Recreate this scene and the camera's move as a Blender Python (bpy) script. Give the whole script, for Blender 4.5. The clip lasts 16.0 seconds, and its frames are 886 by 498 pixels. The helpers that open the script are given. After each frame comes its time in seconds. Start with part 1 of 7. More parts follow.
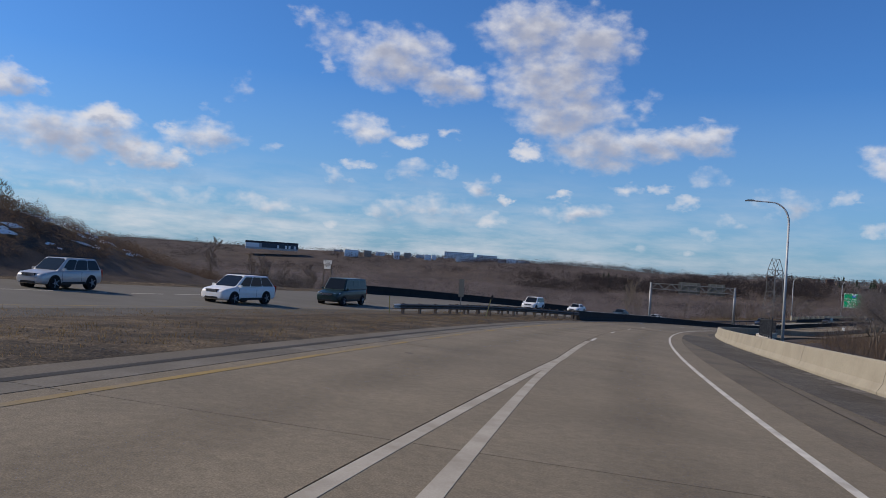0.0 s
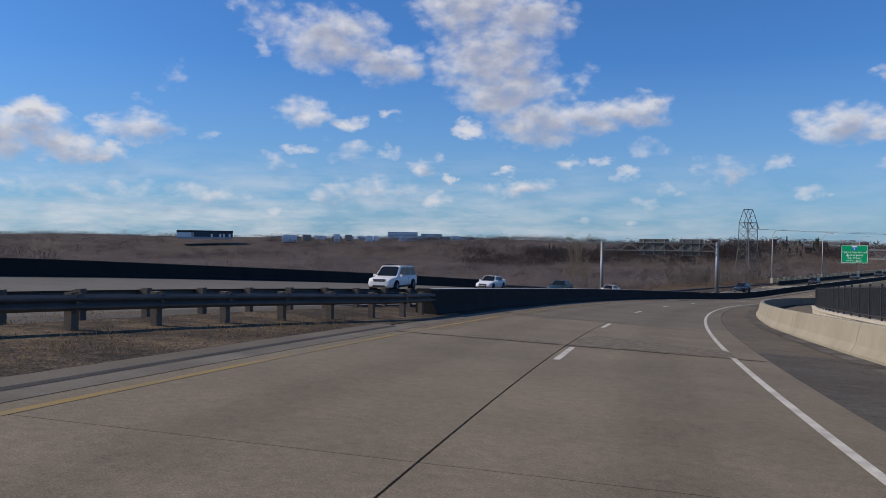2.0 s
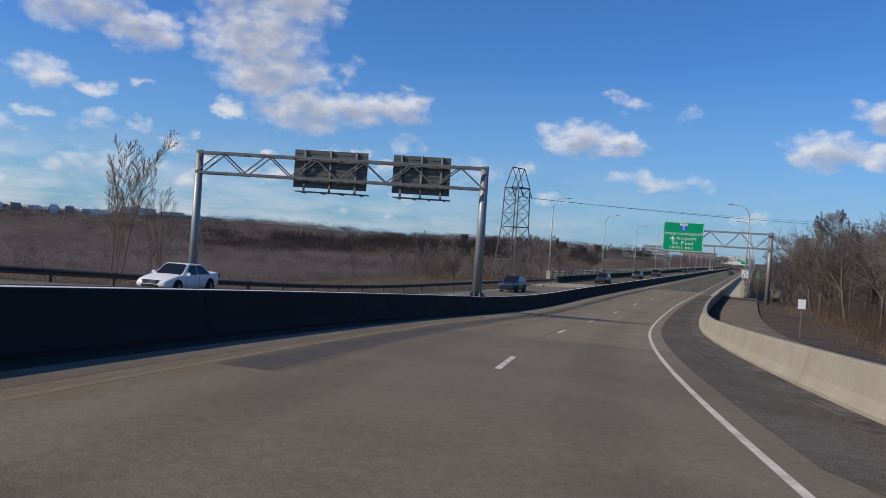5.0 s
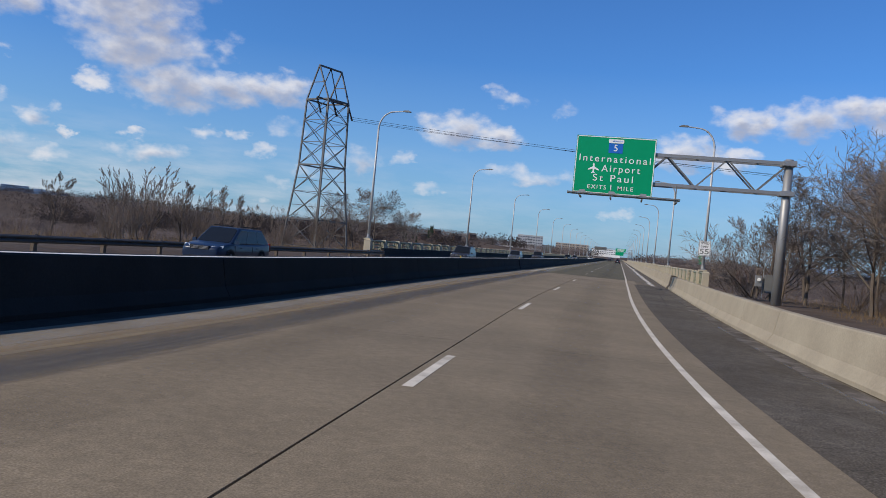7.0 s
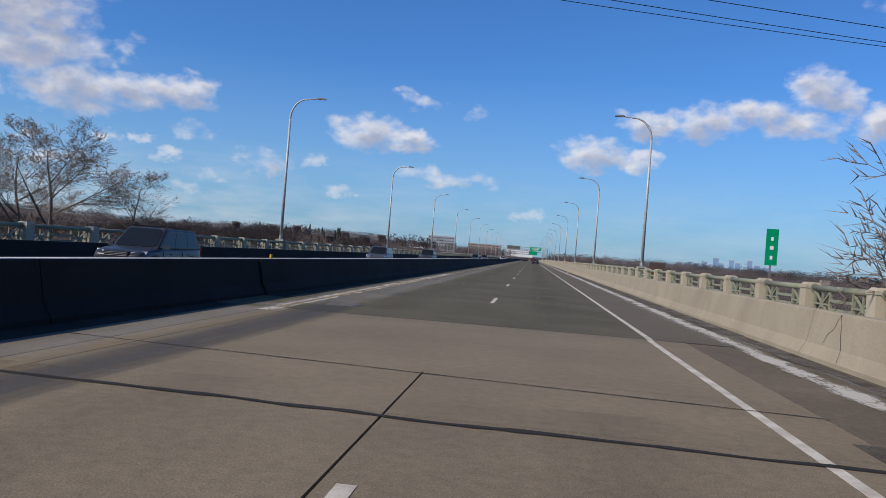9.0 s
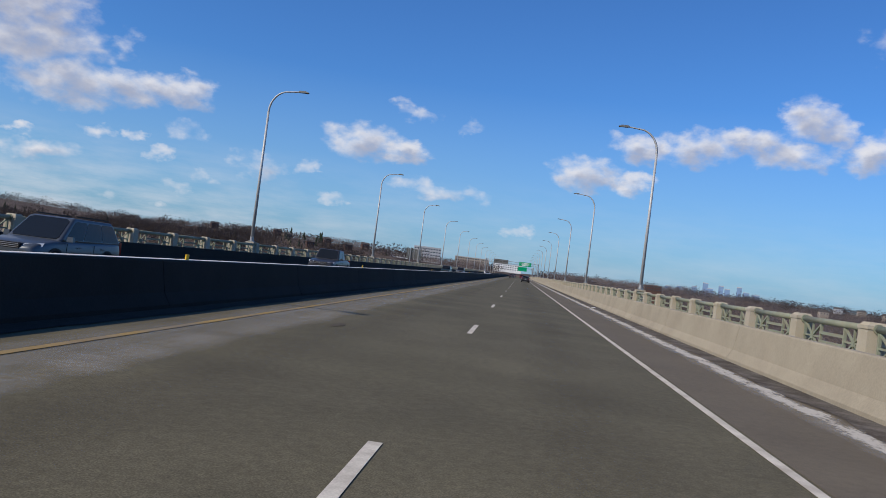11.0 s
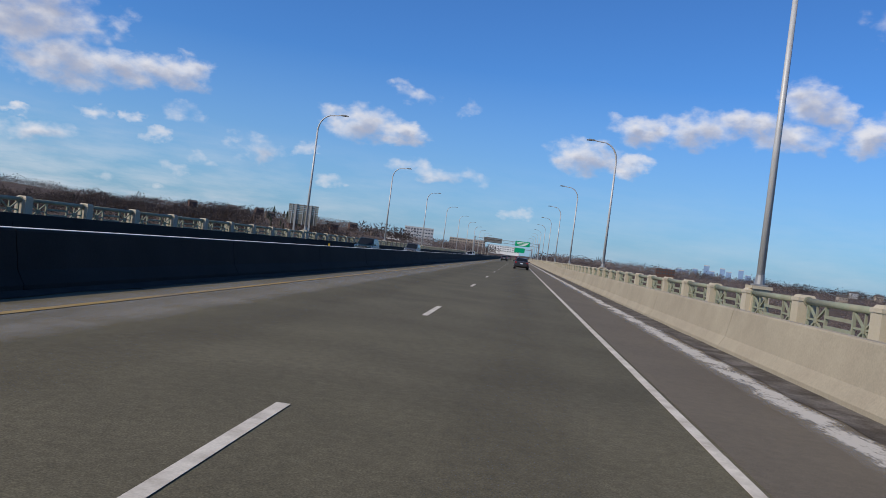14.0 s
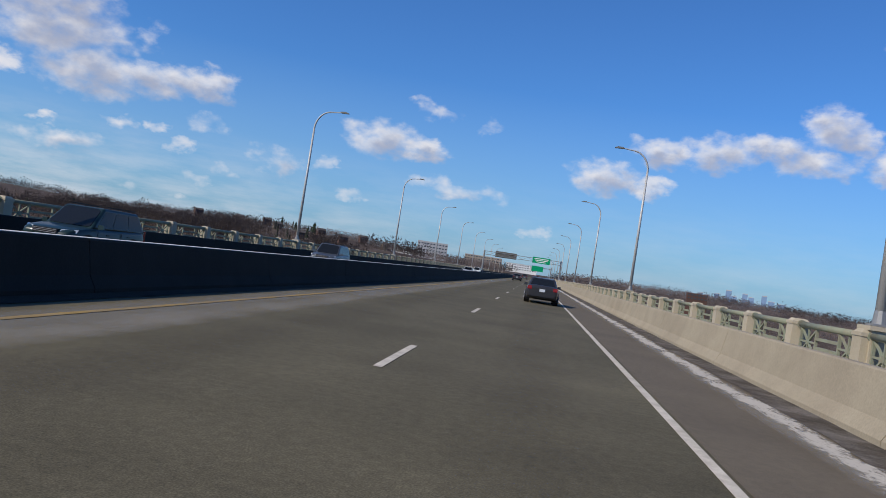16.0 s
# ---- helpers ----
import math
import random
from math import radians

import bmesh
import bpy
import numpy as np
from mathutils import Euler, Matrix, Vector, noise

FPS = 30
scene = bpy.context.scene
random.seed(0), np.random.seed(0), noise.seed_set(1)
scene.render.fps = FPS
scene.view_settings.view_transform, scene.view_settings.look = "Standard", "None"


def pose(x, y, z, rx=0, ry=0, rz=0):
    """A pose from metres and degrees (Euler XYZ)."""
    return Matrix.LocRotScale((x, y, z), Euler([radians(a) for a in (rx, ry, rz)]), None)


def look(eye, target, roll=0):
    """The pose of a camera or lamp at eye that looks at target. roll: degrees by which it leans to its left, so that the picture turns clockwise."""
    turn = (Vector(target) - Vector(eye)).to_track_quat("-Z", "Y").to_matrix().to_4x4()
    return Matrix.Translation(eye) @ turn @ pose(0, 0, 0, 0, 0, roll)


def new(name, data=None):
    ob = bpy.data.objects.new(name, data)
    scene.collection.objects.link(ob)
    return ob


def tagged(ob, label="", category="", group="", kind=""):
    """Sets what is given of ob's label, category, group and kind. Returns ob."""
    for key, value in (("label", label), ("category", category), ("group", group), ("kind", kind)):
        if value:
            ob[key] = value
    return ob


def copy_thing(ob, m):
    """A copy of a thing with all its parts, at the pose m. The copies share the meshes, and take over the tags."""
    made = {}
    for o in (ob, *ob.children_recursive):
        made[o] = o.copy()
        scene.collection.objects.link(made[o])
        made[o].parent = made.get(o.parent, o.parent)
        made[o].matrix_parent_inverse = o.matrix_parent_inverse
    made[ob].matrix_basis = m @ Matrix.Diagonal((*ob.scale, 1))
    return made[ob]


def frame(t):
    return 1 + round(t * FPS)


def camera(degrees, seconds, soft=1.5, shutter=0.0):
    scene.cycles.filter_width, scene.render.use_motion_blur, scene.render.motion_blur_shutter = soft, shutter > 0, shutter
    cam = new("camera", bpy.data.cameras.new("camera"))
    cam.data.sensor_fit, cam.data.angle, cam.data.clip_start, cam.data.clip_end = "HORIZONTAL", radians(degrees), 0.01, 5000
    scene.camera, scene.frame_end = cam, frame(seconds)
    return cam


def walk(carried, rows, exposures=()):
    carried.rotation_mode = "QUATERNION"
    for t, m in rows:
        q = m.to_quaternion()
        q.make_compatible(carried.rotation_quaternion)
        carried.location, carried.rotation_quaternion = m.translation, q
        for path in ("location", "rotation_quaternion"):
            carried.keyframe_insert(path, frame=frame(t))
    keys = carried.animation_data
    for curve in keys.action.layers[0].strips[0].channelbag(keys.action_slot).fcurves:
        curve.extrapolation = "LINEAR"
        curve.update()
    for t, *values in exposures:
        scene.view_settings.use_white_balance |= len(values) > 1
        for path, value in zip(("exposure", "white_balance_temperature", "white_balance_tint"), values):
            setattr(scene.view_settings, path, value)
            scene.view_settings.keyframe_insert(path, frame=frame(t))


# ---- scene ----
# ---------------------------------------------------------------- camera
cam = camera(59.19, 16.0, soft=0.7)
PATH = [
    (0.0, 62.62, 23.38, 10.49, 91.03, -3.64, 43.38), (0.5, 56.16, 34.34, 9.93, 90.19, -2.66, 42.79),
    (1.0, 49.87, 44.84, 9.45, 89.44, -1.57, 41.82), (1.5, 44.03, 55.49, 8.93, 89.33, -0.67, 41.17),
    (2.0, 38.33, 66.54, 8.27, 89.72, -0.69, 39.54), (2.5, 32.77, 77.82, 7.65, 89.15, -1.44, 36.26),
    (3.0, 27.43, 89.54, 7.01, 88.04, -2.34, 33.13), (3.5, 22.36, 102.50, 6.33, 88.58, -2.86, 30.15),
    (4.0, 17.82, 115.16, 5.68, 88.50, -3.17, 27.14), (6.3, 4.81, 172.53, 2.67, 90.98, -4.29, 16.51),
    (6.5, 4.24, 177.97, 2.30, 90.44, -4.29, 15.78), (7.0, 2.96, 191.77, 1.74, 89.49, -5.48, 12.83),
    (7.5, 2.07, 204.56, 1.51, 88.77, -6.60, 10.93), (8.0, 1.42, 216.94, 1.52, 89.33, -6.53, 9.00),
    (8.5, 1.19, 229.24, 1.53, 90.15, -5.36, 7.76), (9.0, 1.11, 242.45, 1.47, 90.21, -4.43, 6.49),
    (9.5, 0.90, 256.00, 1.50, 91.41, -5.26, 6.01), (12.0, 1.30, 319.13, 1.48, 91.10, -7.56, 5.77),
    (12.5, 1.61, 333.26, 1.49, 91.31, -6.79, 5.49), (13.0, 1.59, 346.19, 1.44, 91.36, -8.36, 4.80),
    (13.5, 1.72, 358.28, 1.45, 90.59, -8.89, 5.07), (14.0, 1.77, 369.41, 1.45, 89.91, -7.24, 5.53),
    (14.5, 1.87, 382.20, 1.40, 90.18, -6.95, 5.63), (15.0, 1.78, 396.76, 1.46, 90.79, -7.23, 5.27),
    (15.5, 1.86, 409.77, 1.43, 90.54, -7.95, 5.96), (16.0, 1.82, 422.71, 1.45, 90.97, -8.79, 6.84),
]
walk(cam, [(t, pose(x, y, z, rx, ry, rz)) for t, x, y, z, rx, ry, rz in PATH], [(0.0, -0.12), (3.0, -0.12), (4.2, -0.1), (6.3, 0.0), (16.0, 0.0)])

# ---------------------------------------------------------------- sky, clouds and sun
SUN_AZ, SUN_EL = math.atan2(-0.795, -0.606), radians(37.5)      # direction towards the sun, from +y, clockwise
SKY_STRENGTH, SUN_STRENGTH = 0.068, 4.05

world = bpy.data.worlds.new("sky")
scene.world = world
world.use_nodes = True
wt = world.node_tree
wt.nodes.clear()


def wnode(kind, **kw):
    n = wt.nodes.new(kind)
    for k, v in kw.items():
        if k == "operation":
            n.operation = v
        elif k == "inputs":
            for i, val in v.items():
                if isinstance(val, bpy.types.NodeSocket):
                    wt.links.new(val, n.inputs[i])
                else:
                    n.inputs[i].default_value = val
    return n


def wmath(op, a, b=0.0, c=0.0, clamp=False):
    n = wnode("ShaderNodeMath", operation=op, inputs={0: a, 1: b, 2: c})
    n.use_clamp = clamp
    return n.outputs[0]


def wvec(op, a, b=None):
    n = wnode("ShaderNodeVectorMath", operation=op, inputs={0: a} if b is None else {0: a, 1: b})
    return n.outputs["Value"] if op in ("DOT_PRODUCT", "LENGTH") else n.outputs[0]


sky = wt.nodes.new("ShaderNodeTexSky")
sky.sky_type = "NISHITA"
sky.sun_disc = False
sky.sun_elevation = SUN_EL
sky.sun_rotation = SUN_AZ
sky.air_density, sky.dust_density, sky.ozone_density = 1.0, 0.6, 2.0
direction = wt.nodes.new("ShaderNodeTexCoord").outputs["Generated"]
sep = wnode("ShaderNodeSeparateXYZ", inputs={0: direction})
azimuth = wmath("MULTIPLY", wmath("ARCTAN2", wmath("MULTIPLY", sep.outputs[0], -1.0), sep.outputs[1]), 57.2958)
elevation = wmath("MULTIPLY", wmath("ARCSINE", sep.outputs[2]), 57.2958)
angles = wnode("ShaderNodeCombineXYZ", inputs={0: azimuth, 1: elevation}).outputs[0]
squeezed = wvec("MULTIPLY", angles, (1.0, 1.5, 1.0))
warp = wnode("ShaderNodeTexNoise", inputs={"Vector": squeezed, "Scale": 0.42, "Detail": 5.0, "Roughness": 0.56})
warped = wvec("ADD", angles, wvec("MULTIPLY", wvec("SUBTRACT", warp.outputs["Color"], (0.5, 0.5, 0.5)), (4.2, 2.6, 0.0)))

PUFFS = []


def puffs(weight, *lumps):
    """One cloud: lumps of azimuth, elevation, half width and half height in degrees."""
    for lump in lumps:
        PUFFS.append((weight, lump))


puffs(1.0, (37.9, 16.8, 3.4, 1.8), (33.6, 16.0, 2.9, 1.8), (36.1, 13.2, 3.8, 2.4), (35.0, 10.9, 3.6, 1.6), (32.8, 8.7, 3.0, 1.3),
      (28.9, 9.1, 3.2, 1.0), (25.8, 9.4, 2.1, 1.0), (37.6, 8.3, 1.2, 0.5))
puffs(0.6, (29.3, 12.0, 0.9, 0.7))
puffs(1.0, (47.9, 14.3, 3.4, 1.8), (44.0, 12.8, 2.6, 1.1))
puffs(0.6, (54.4, 16.6, 0.9, 0.6), (52.1, 15.3, 1.4, 1.2), (52.7, 13.4, 0.6, 0.5))
puffs(1.0, (69.5, 6.9, 4.4, 1.3), (65.6, 6.2, 2.3, 0.8), (63.2, 5.7, 1.5, 0.6), (67.5, 8.2, 1.9, 0.7), (73.1, 9.9, 1.6, 0.9), (76.5, 7.1, 3.5, 1.1))
puffs(0.9, (61.1, 7.6, 2.3, 0.9), (62.8, 8.0, 1.2, 0.4))
puffs(0.5, (58.6, 11.4, 0.8, 0.7), (60.7, 9.7, 0.6, 0.4), (56.4, 7.5, 0.6, 0.3))
puffs(0.9, (49.6, 9.3, 2.0, 0.8), (46.4, 8.7, 1.2, 0.5))
puffs(0.7, (51.7, 5.7, 0.9, 0.6), (46.5, 6.6, 1.6, 0.6), (43.4, 6.7, 0.8, 0.4), (50.0, 6.7, 0.7, 0.3), (43.4, 9.3, 0.6, 0.3))
puffs(0.9, (41.0, 5.5, 1.2, 0.7), (39.0, 4.9, 0.5, 0.3))
puffs(0.7, (45.6, 3.9, 3.7, 0.8), (48.3, 3.8, 1.4, 0.8), (56.2, 3.4, 2.5, 0.7), (51.2, 2.5, 1.3, 0.4), (40.1, 3.4, 1.3, 0.4))
puffs(0.55, (66.6, 3.6, 4.2, 0.8), (61.8, 3.4, 2.4, 0.6), (69.0, 3.7, 1.5, 0.4), (75.0, 4.0, 4.0, 0.9))
puffs(0.8, (34.0, 4.0, 2.2, 0.7), (35.1, 5.3, 0.7, 0.3), (30.4, 6.0, 1.2, 0.4), (28.3, 6.1, 0.5, 0.4), (26.3, 5.4, 1.0, 0.4))
puffs(0.55, (24.8, 7.0, 1.2, 0.5), (25.2, 2.9, 0.9, 0.5), (23.2, 4.1, 1.1, 0.6), (29.5, 1.9, 0.8, 0.4), (26.2, 1.6, 0.5, 0.3))
puffs(0.7, (19.7, 5.2, 1.9, 0.8), (16.2, 5.6, 0.8, 0.5), (14.5, 4.0, 1.0, 0.4))
puffs(1.0, (12.7, 8.0, 2.2, 1.1), (9.6, 7.9, 1.6, 0.7))
puffs(0.6, (8.6, 10.5, 1.2, 0.5), (10.1, 11.2, 0.6, 0.3), (5.0, 10.3, 1.0, 0.4))
puffs(0.7, (6.8, 5.4, 3.1, 0.6), (0.4, 3.1, 1.1, 0.35))
puffs(1.0, (-3.9, 7.7, 2.1, 1.0), (-7.1, 7.3, 1.3, 0.6), (-7.7, 9.7, 2.1, 0.8), (-11.1, 10.2, 2.0, 1.0), (-14.5, 10.9, 2.4, 0.8),
      (-17.2, 10.1, 2.0, 0.8), (-18.5, 12.3, 1.6, 1.2), (-19.9, 11.7, 1.2, 1.0), (-22.1, 10.3, 1.7, 0.8), (-26.1, 10.7, 3.0, 1.3))
puffs(0.5, (-5.4, 10.5, 0.5, 0.25), (-23.1, 17.6, 1.5, 1.0))


def cloud_cover(place, least):
    total = None
    for weight, (az0, el0, w0, h0) in PUFFS:
        if h0 < least:
            continue
        local = wvec("MULTIPLY", wvec("SUBTRACT", place, (az0, el0 + 0.12 * h0, 0.0)), (1 / (1.45 * w0), 1 / (1.5 * h0), 0.0))
        body = wmath("MULTIPLY", wmath("SUBTRACT", 1.0, wvec("DOT_PRODUCT", local, local)), weight ** 1.3)
        total = body if total is None else wmath("SMOOTH_MAX", total, body, 0.25)
    return total


cover = cloud_cover(warped, 0.0)
above = cloud_cover(wvec("ADD", warped, (0.5, 0.75, 0.0)), 0.6)
fine = wnode("ShaderNodeTexNoise", inputs={"Vector": squeezed, "Scale": 0.75, "Detail": 6.0, "Roughness": 0.5})
lump = wnode("ShaderNodeTexNoise", inputs={"Vector": wvec("ADD", squeezed, (0.25, -0.35, 0.0)), "Scale": 0.6, "Detail": 4.0, "Roughness": 0.5})
dense = wmath("ADD", cover, wmath("MULTIPLY", wmath("SUBTRACT", fine.outputs["Fac"], 0.5), 1.35))
alpha = wnode("ShaderNodeMapRange", inputs={0: dense, 1: 0.06, 2: 1.2, 3: 0.0, 4: 0.93})
alpha.interpolation_type = "SMOOTHSTEP"
# thin veils low over the horizon
veil_noise = wnode("ShaderNodeTexNoise", inputs={"Vector": wvec("MULTIPLY", angles, (0.16, 0.75, 1.0)), "Scale": 1.0, "Detail": 7.0, "Roughness": 0.6})
veil_low = wnode("ShaderNodeMapRange", inputs={0: elevation, 1: 1.0, 2: 7.0, 3: 0.7, 4: 0.0})
veil_side = wnode("ShaderNodeMapRange", inputs={0: azimuth, 1: 5.0, 2: 45.0, 3: 0.25, 4: 1.0})
veil_gate = wnode("ShaderNodeMapRange", inputs={0: veil_noise.outputs["Fac"], 1: 0.38, 2: 0.68, 3: 0.0, 4: 1.0})
veil = wmath("MULTIPLY", wmath("MULTIPLY", veil_low.outputs[0], veil_gate.outputs[0]), veil_side.outputs[0])
amount = wmath("MAXIMUM", alpha.outputs[0], veil)
core = wnode("ShaderNodeMapRange", inputs={0: wmath("ADD", above, wmath("MULTIPLY", wmath("SUBTRACT", lump.outputs["Fac"], 0.5), 1.5)), 1: 0.1, 2: 1.2, 3: 0.0, 4: 1.0})
core.interpolation_type = "SMOOTHSTEP"
cloud_colour = wnode("ShaderNodeMix")
cloud_colour.data_type = "RGBA"
wt.links.new(core.outputs[0], cloud_colour.inputs[0])
cloud_colour.inputs[6].default_value = (11.6, 11.5, 12.0, 1)
cloud_colour.inputs[7].default_value = (6.0, 6.35, 7.9, 1)
haze = wnode("ShaderNodeMapRange", inputs={0: elevation, 1: 0.0, 2: 13.0, 3: 0.54, 4: 0.0})
hazy = wnode("ShaderNodeMix")
hazy.data_type = "RGBA"
wt.links.new(haze.outputs[0], hazy.inputs[0])
deep = wnode("ShaderNodeMix")
deep.data_type, deep.blend_type = "RGBA", "MULTIPLY"
deep.inputs[0].default_value = 1.0
wt.links.new(sky.outputs[0], deep.inputs[6])
deep.inputs[7].default_value = (0.58, 1.16, 1.96, 1)
wt.links.new(deep.outputs[2], hazy.inputs[6])
hazy.inputs[7].default_value = (4.5, 6.9, 9.5, 1)
mixed = wnode("ShaderNodeMix")
mixed.data_type = "RGBA"
wt.links.new(amount, mixed.inputs[0])
wt.links.new(hazy.outputs[2], mixed.inputs[6])
wt.links.new(cloud_colour.outputs[2], mixed.inputs[7])
back = wnode("ShaderNodeBackground", inputs={"Strength": SKY_STRENGTH})
wt.links.new(mixed.outputs[2], back.inputs[0])
out = wt.nodes.new("ShaderNodeOutputWorld")
wt.links.new(back.outputs[0], out.inputs[0])

sun_data = bpy.data.lights.new("sun", "SUN")
sun_data.energy, sun_data.angle, sun_data.color = SUN_STRENGTH, radians(0.5), (1.0, 0.88, 0.72)
sun = new("sun", sun_data)
sun_dir = Vector((math.sin(SUN_AZ) * math.cos(SUN_EL), math.cos(SUN_AZ) * math.cos(SUN_EL), math.sin(SUN_EL)))
sun.matrix_world = look(sun_dir * 300, (0, 0, 0))

# ---------------------------------------------------------------- materials


def material(name, colour, rough=0.8, metal=0.0, vary=0.15, scale=1.0, grain=40.0, bump=0.1, second=None, second_scale=0.3, second_amount=0.5, island=0.0, spec=0.18, bump_dist=0.01, speck=0.0, speck_scale=70.0):
    """A weathered surface: a base colour with fine grain and large stains, in metres."""
    m = bpy.data.materials.new(name)
    m.use_nodes = True
    nt = m.node_tree
    bsdf = nt.nodes["Principled BSDF"]
    bsdf.inputs["Roughness"].default_value = rough
    bsdf.inputs["Metallic"].default_value = metal
    bsdf.inputs["Specular IOR Level"].default_value = spec
    geo = nt.nodes.new("ShaderNodeNewGeometry")
    n1 = nt.nodes.new("ShaderNodeTexNoise")
    n1.inputs["Scale"].default_value, n1.inputs["Detail"].default_value = scale, 5.0
    n2 = nt.nodes.new("ShaderNodeTexNoise")
    n2.inputs["Scale"].default_value, n2.inputs["Detail"].default_value = grain, 3.0
    for n in (n1, n2):
        nt.links.new(geo.outputs["Position"], n.inputs["Vector"])
    add = nt.nodes.new("ShaderNodeMath")
    add.operation = "ADD"
    nt.links.new(n1.outputs["Fac"], add.inputs[0])
    nt.links.new(n2.outputs["Fac"], add.inputs[1])
    ramp = nt.nodes.new("ShaderNodeMapRange")
    for i, v in ((1, 0.6), (2, 1.4), (3, 1 - vary), (4, 1 + vary)):
        ramp.inputs[i].default_value = v
    nt.links.new(add.outputs[0], ramp.inputs[0])
    value = ramp.outputs[0]
    if speck:
        # stones of the aggregate, and hand-sized blotches
        for size, share, octaves in ((speck_scale, speck, 2.0), (speck_scale * 0.11, speck * 0.4, 4.0)):
            stones = nt.nodes.new("ShaderNodeTexNoise")
            stones.inputs["Scale"].default_value, stones.inputs["Detail"].default_value = size, octaves
            nt.links.new(geo.outputs["Position"], stones.inputs["Vector"])
            light = nt.nodes.new("ShaderNodeMapRange")
            for i, v in ((1, 0.34), (2, 0.66), (3, 1 - share), (4, 1 + share)):
                light.inputs[i].default_value = v
            nt.links.new(stones.outputs["Fac"], light.inputs[0])
            both = nt.nodes.new("ShaderNodeMath")
            both.operation = "MULTIPLY"
            nt.links.new(value, both.inputs[0])
            nt.links.new(light.outputs[0], both.inputs[1])
            value = both.outputs[0]
    if island:
        info = nt.nodes.new("ShaderNodeObjectInfo")
        r2 = nt.nodes.new("ShaderNodeMapRange")
        r2.inputs[3].default_value, r2.inputs[4].default_value = 1 - island, 1 + island
        nt.links.new(info.outputs["Random"], r2.inputs[0])
        mul = nt.nodes.new("ShaderNodeMath")
        mul.operation = "MULTIPLY"
        nt.links.new(value, mul.inputs[0])
        nt.links.new(r2.outputs[0], mul.inputs[1])
        value = mul.outputs[0]
    base = nt.nodes.new("ShaderNodeMix")
    base.data_type = "RGBA"
    base.inputs[6].default_value = (*colour, 1)
    base.inputs[7].default_value = (*(second or colour), 1)
    n3 = nt.nodes.new("ShaderNodeTexNoise")
    n3.inputs["Scale"].default_value, n3.inputs["Detail"].default_value, n3.inputs["Roughness"].default_value = second_scale, 6.0, 0.65
    nt.links.new(geo.outputs["Position"], n3.inputs["Vector"])
    r3 = nt.nodes.new("ShaderNodeMapRange")
    for i, v in ((1, 0.42), (2, 0.62), (3, 0.0), (4, second_amount if second else 0.0)):
        r3.inputs[i].default_value = v
    nt.links.new(n3.outputs["Fac"], r3.inputs[0])
    nt.links.new(r3.outputs[0], base.inputs[0])
    scaled = nt.nodes.new("ShaderNodeVectorMath")
    scaled.operation = "SCALE"
    nt.links.new(base.outputs[2], scaled.inputs[0])
    nt.links.new(value, scaled.inputs["Scale"])
    nt.links.new(scaled.outputs[0], bsdf.inputs["Base Color"])
    if bump:
        b = nt.nodes.new("ShaderNodeBump")
        b.inputs["Strength"].default_value, b.inputs["Distance"].default_value = bump, bump_dist
        nt.links.new(add.outputs[0], b.inputs["Height"])
        nt.links.new(b.outputs[0], bsdf.inputs["Normal"])
    return m


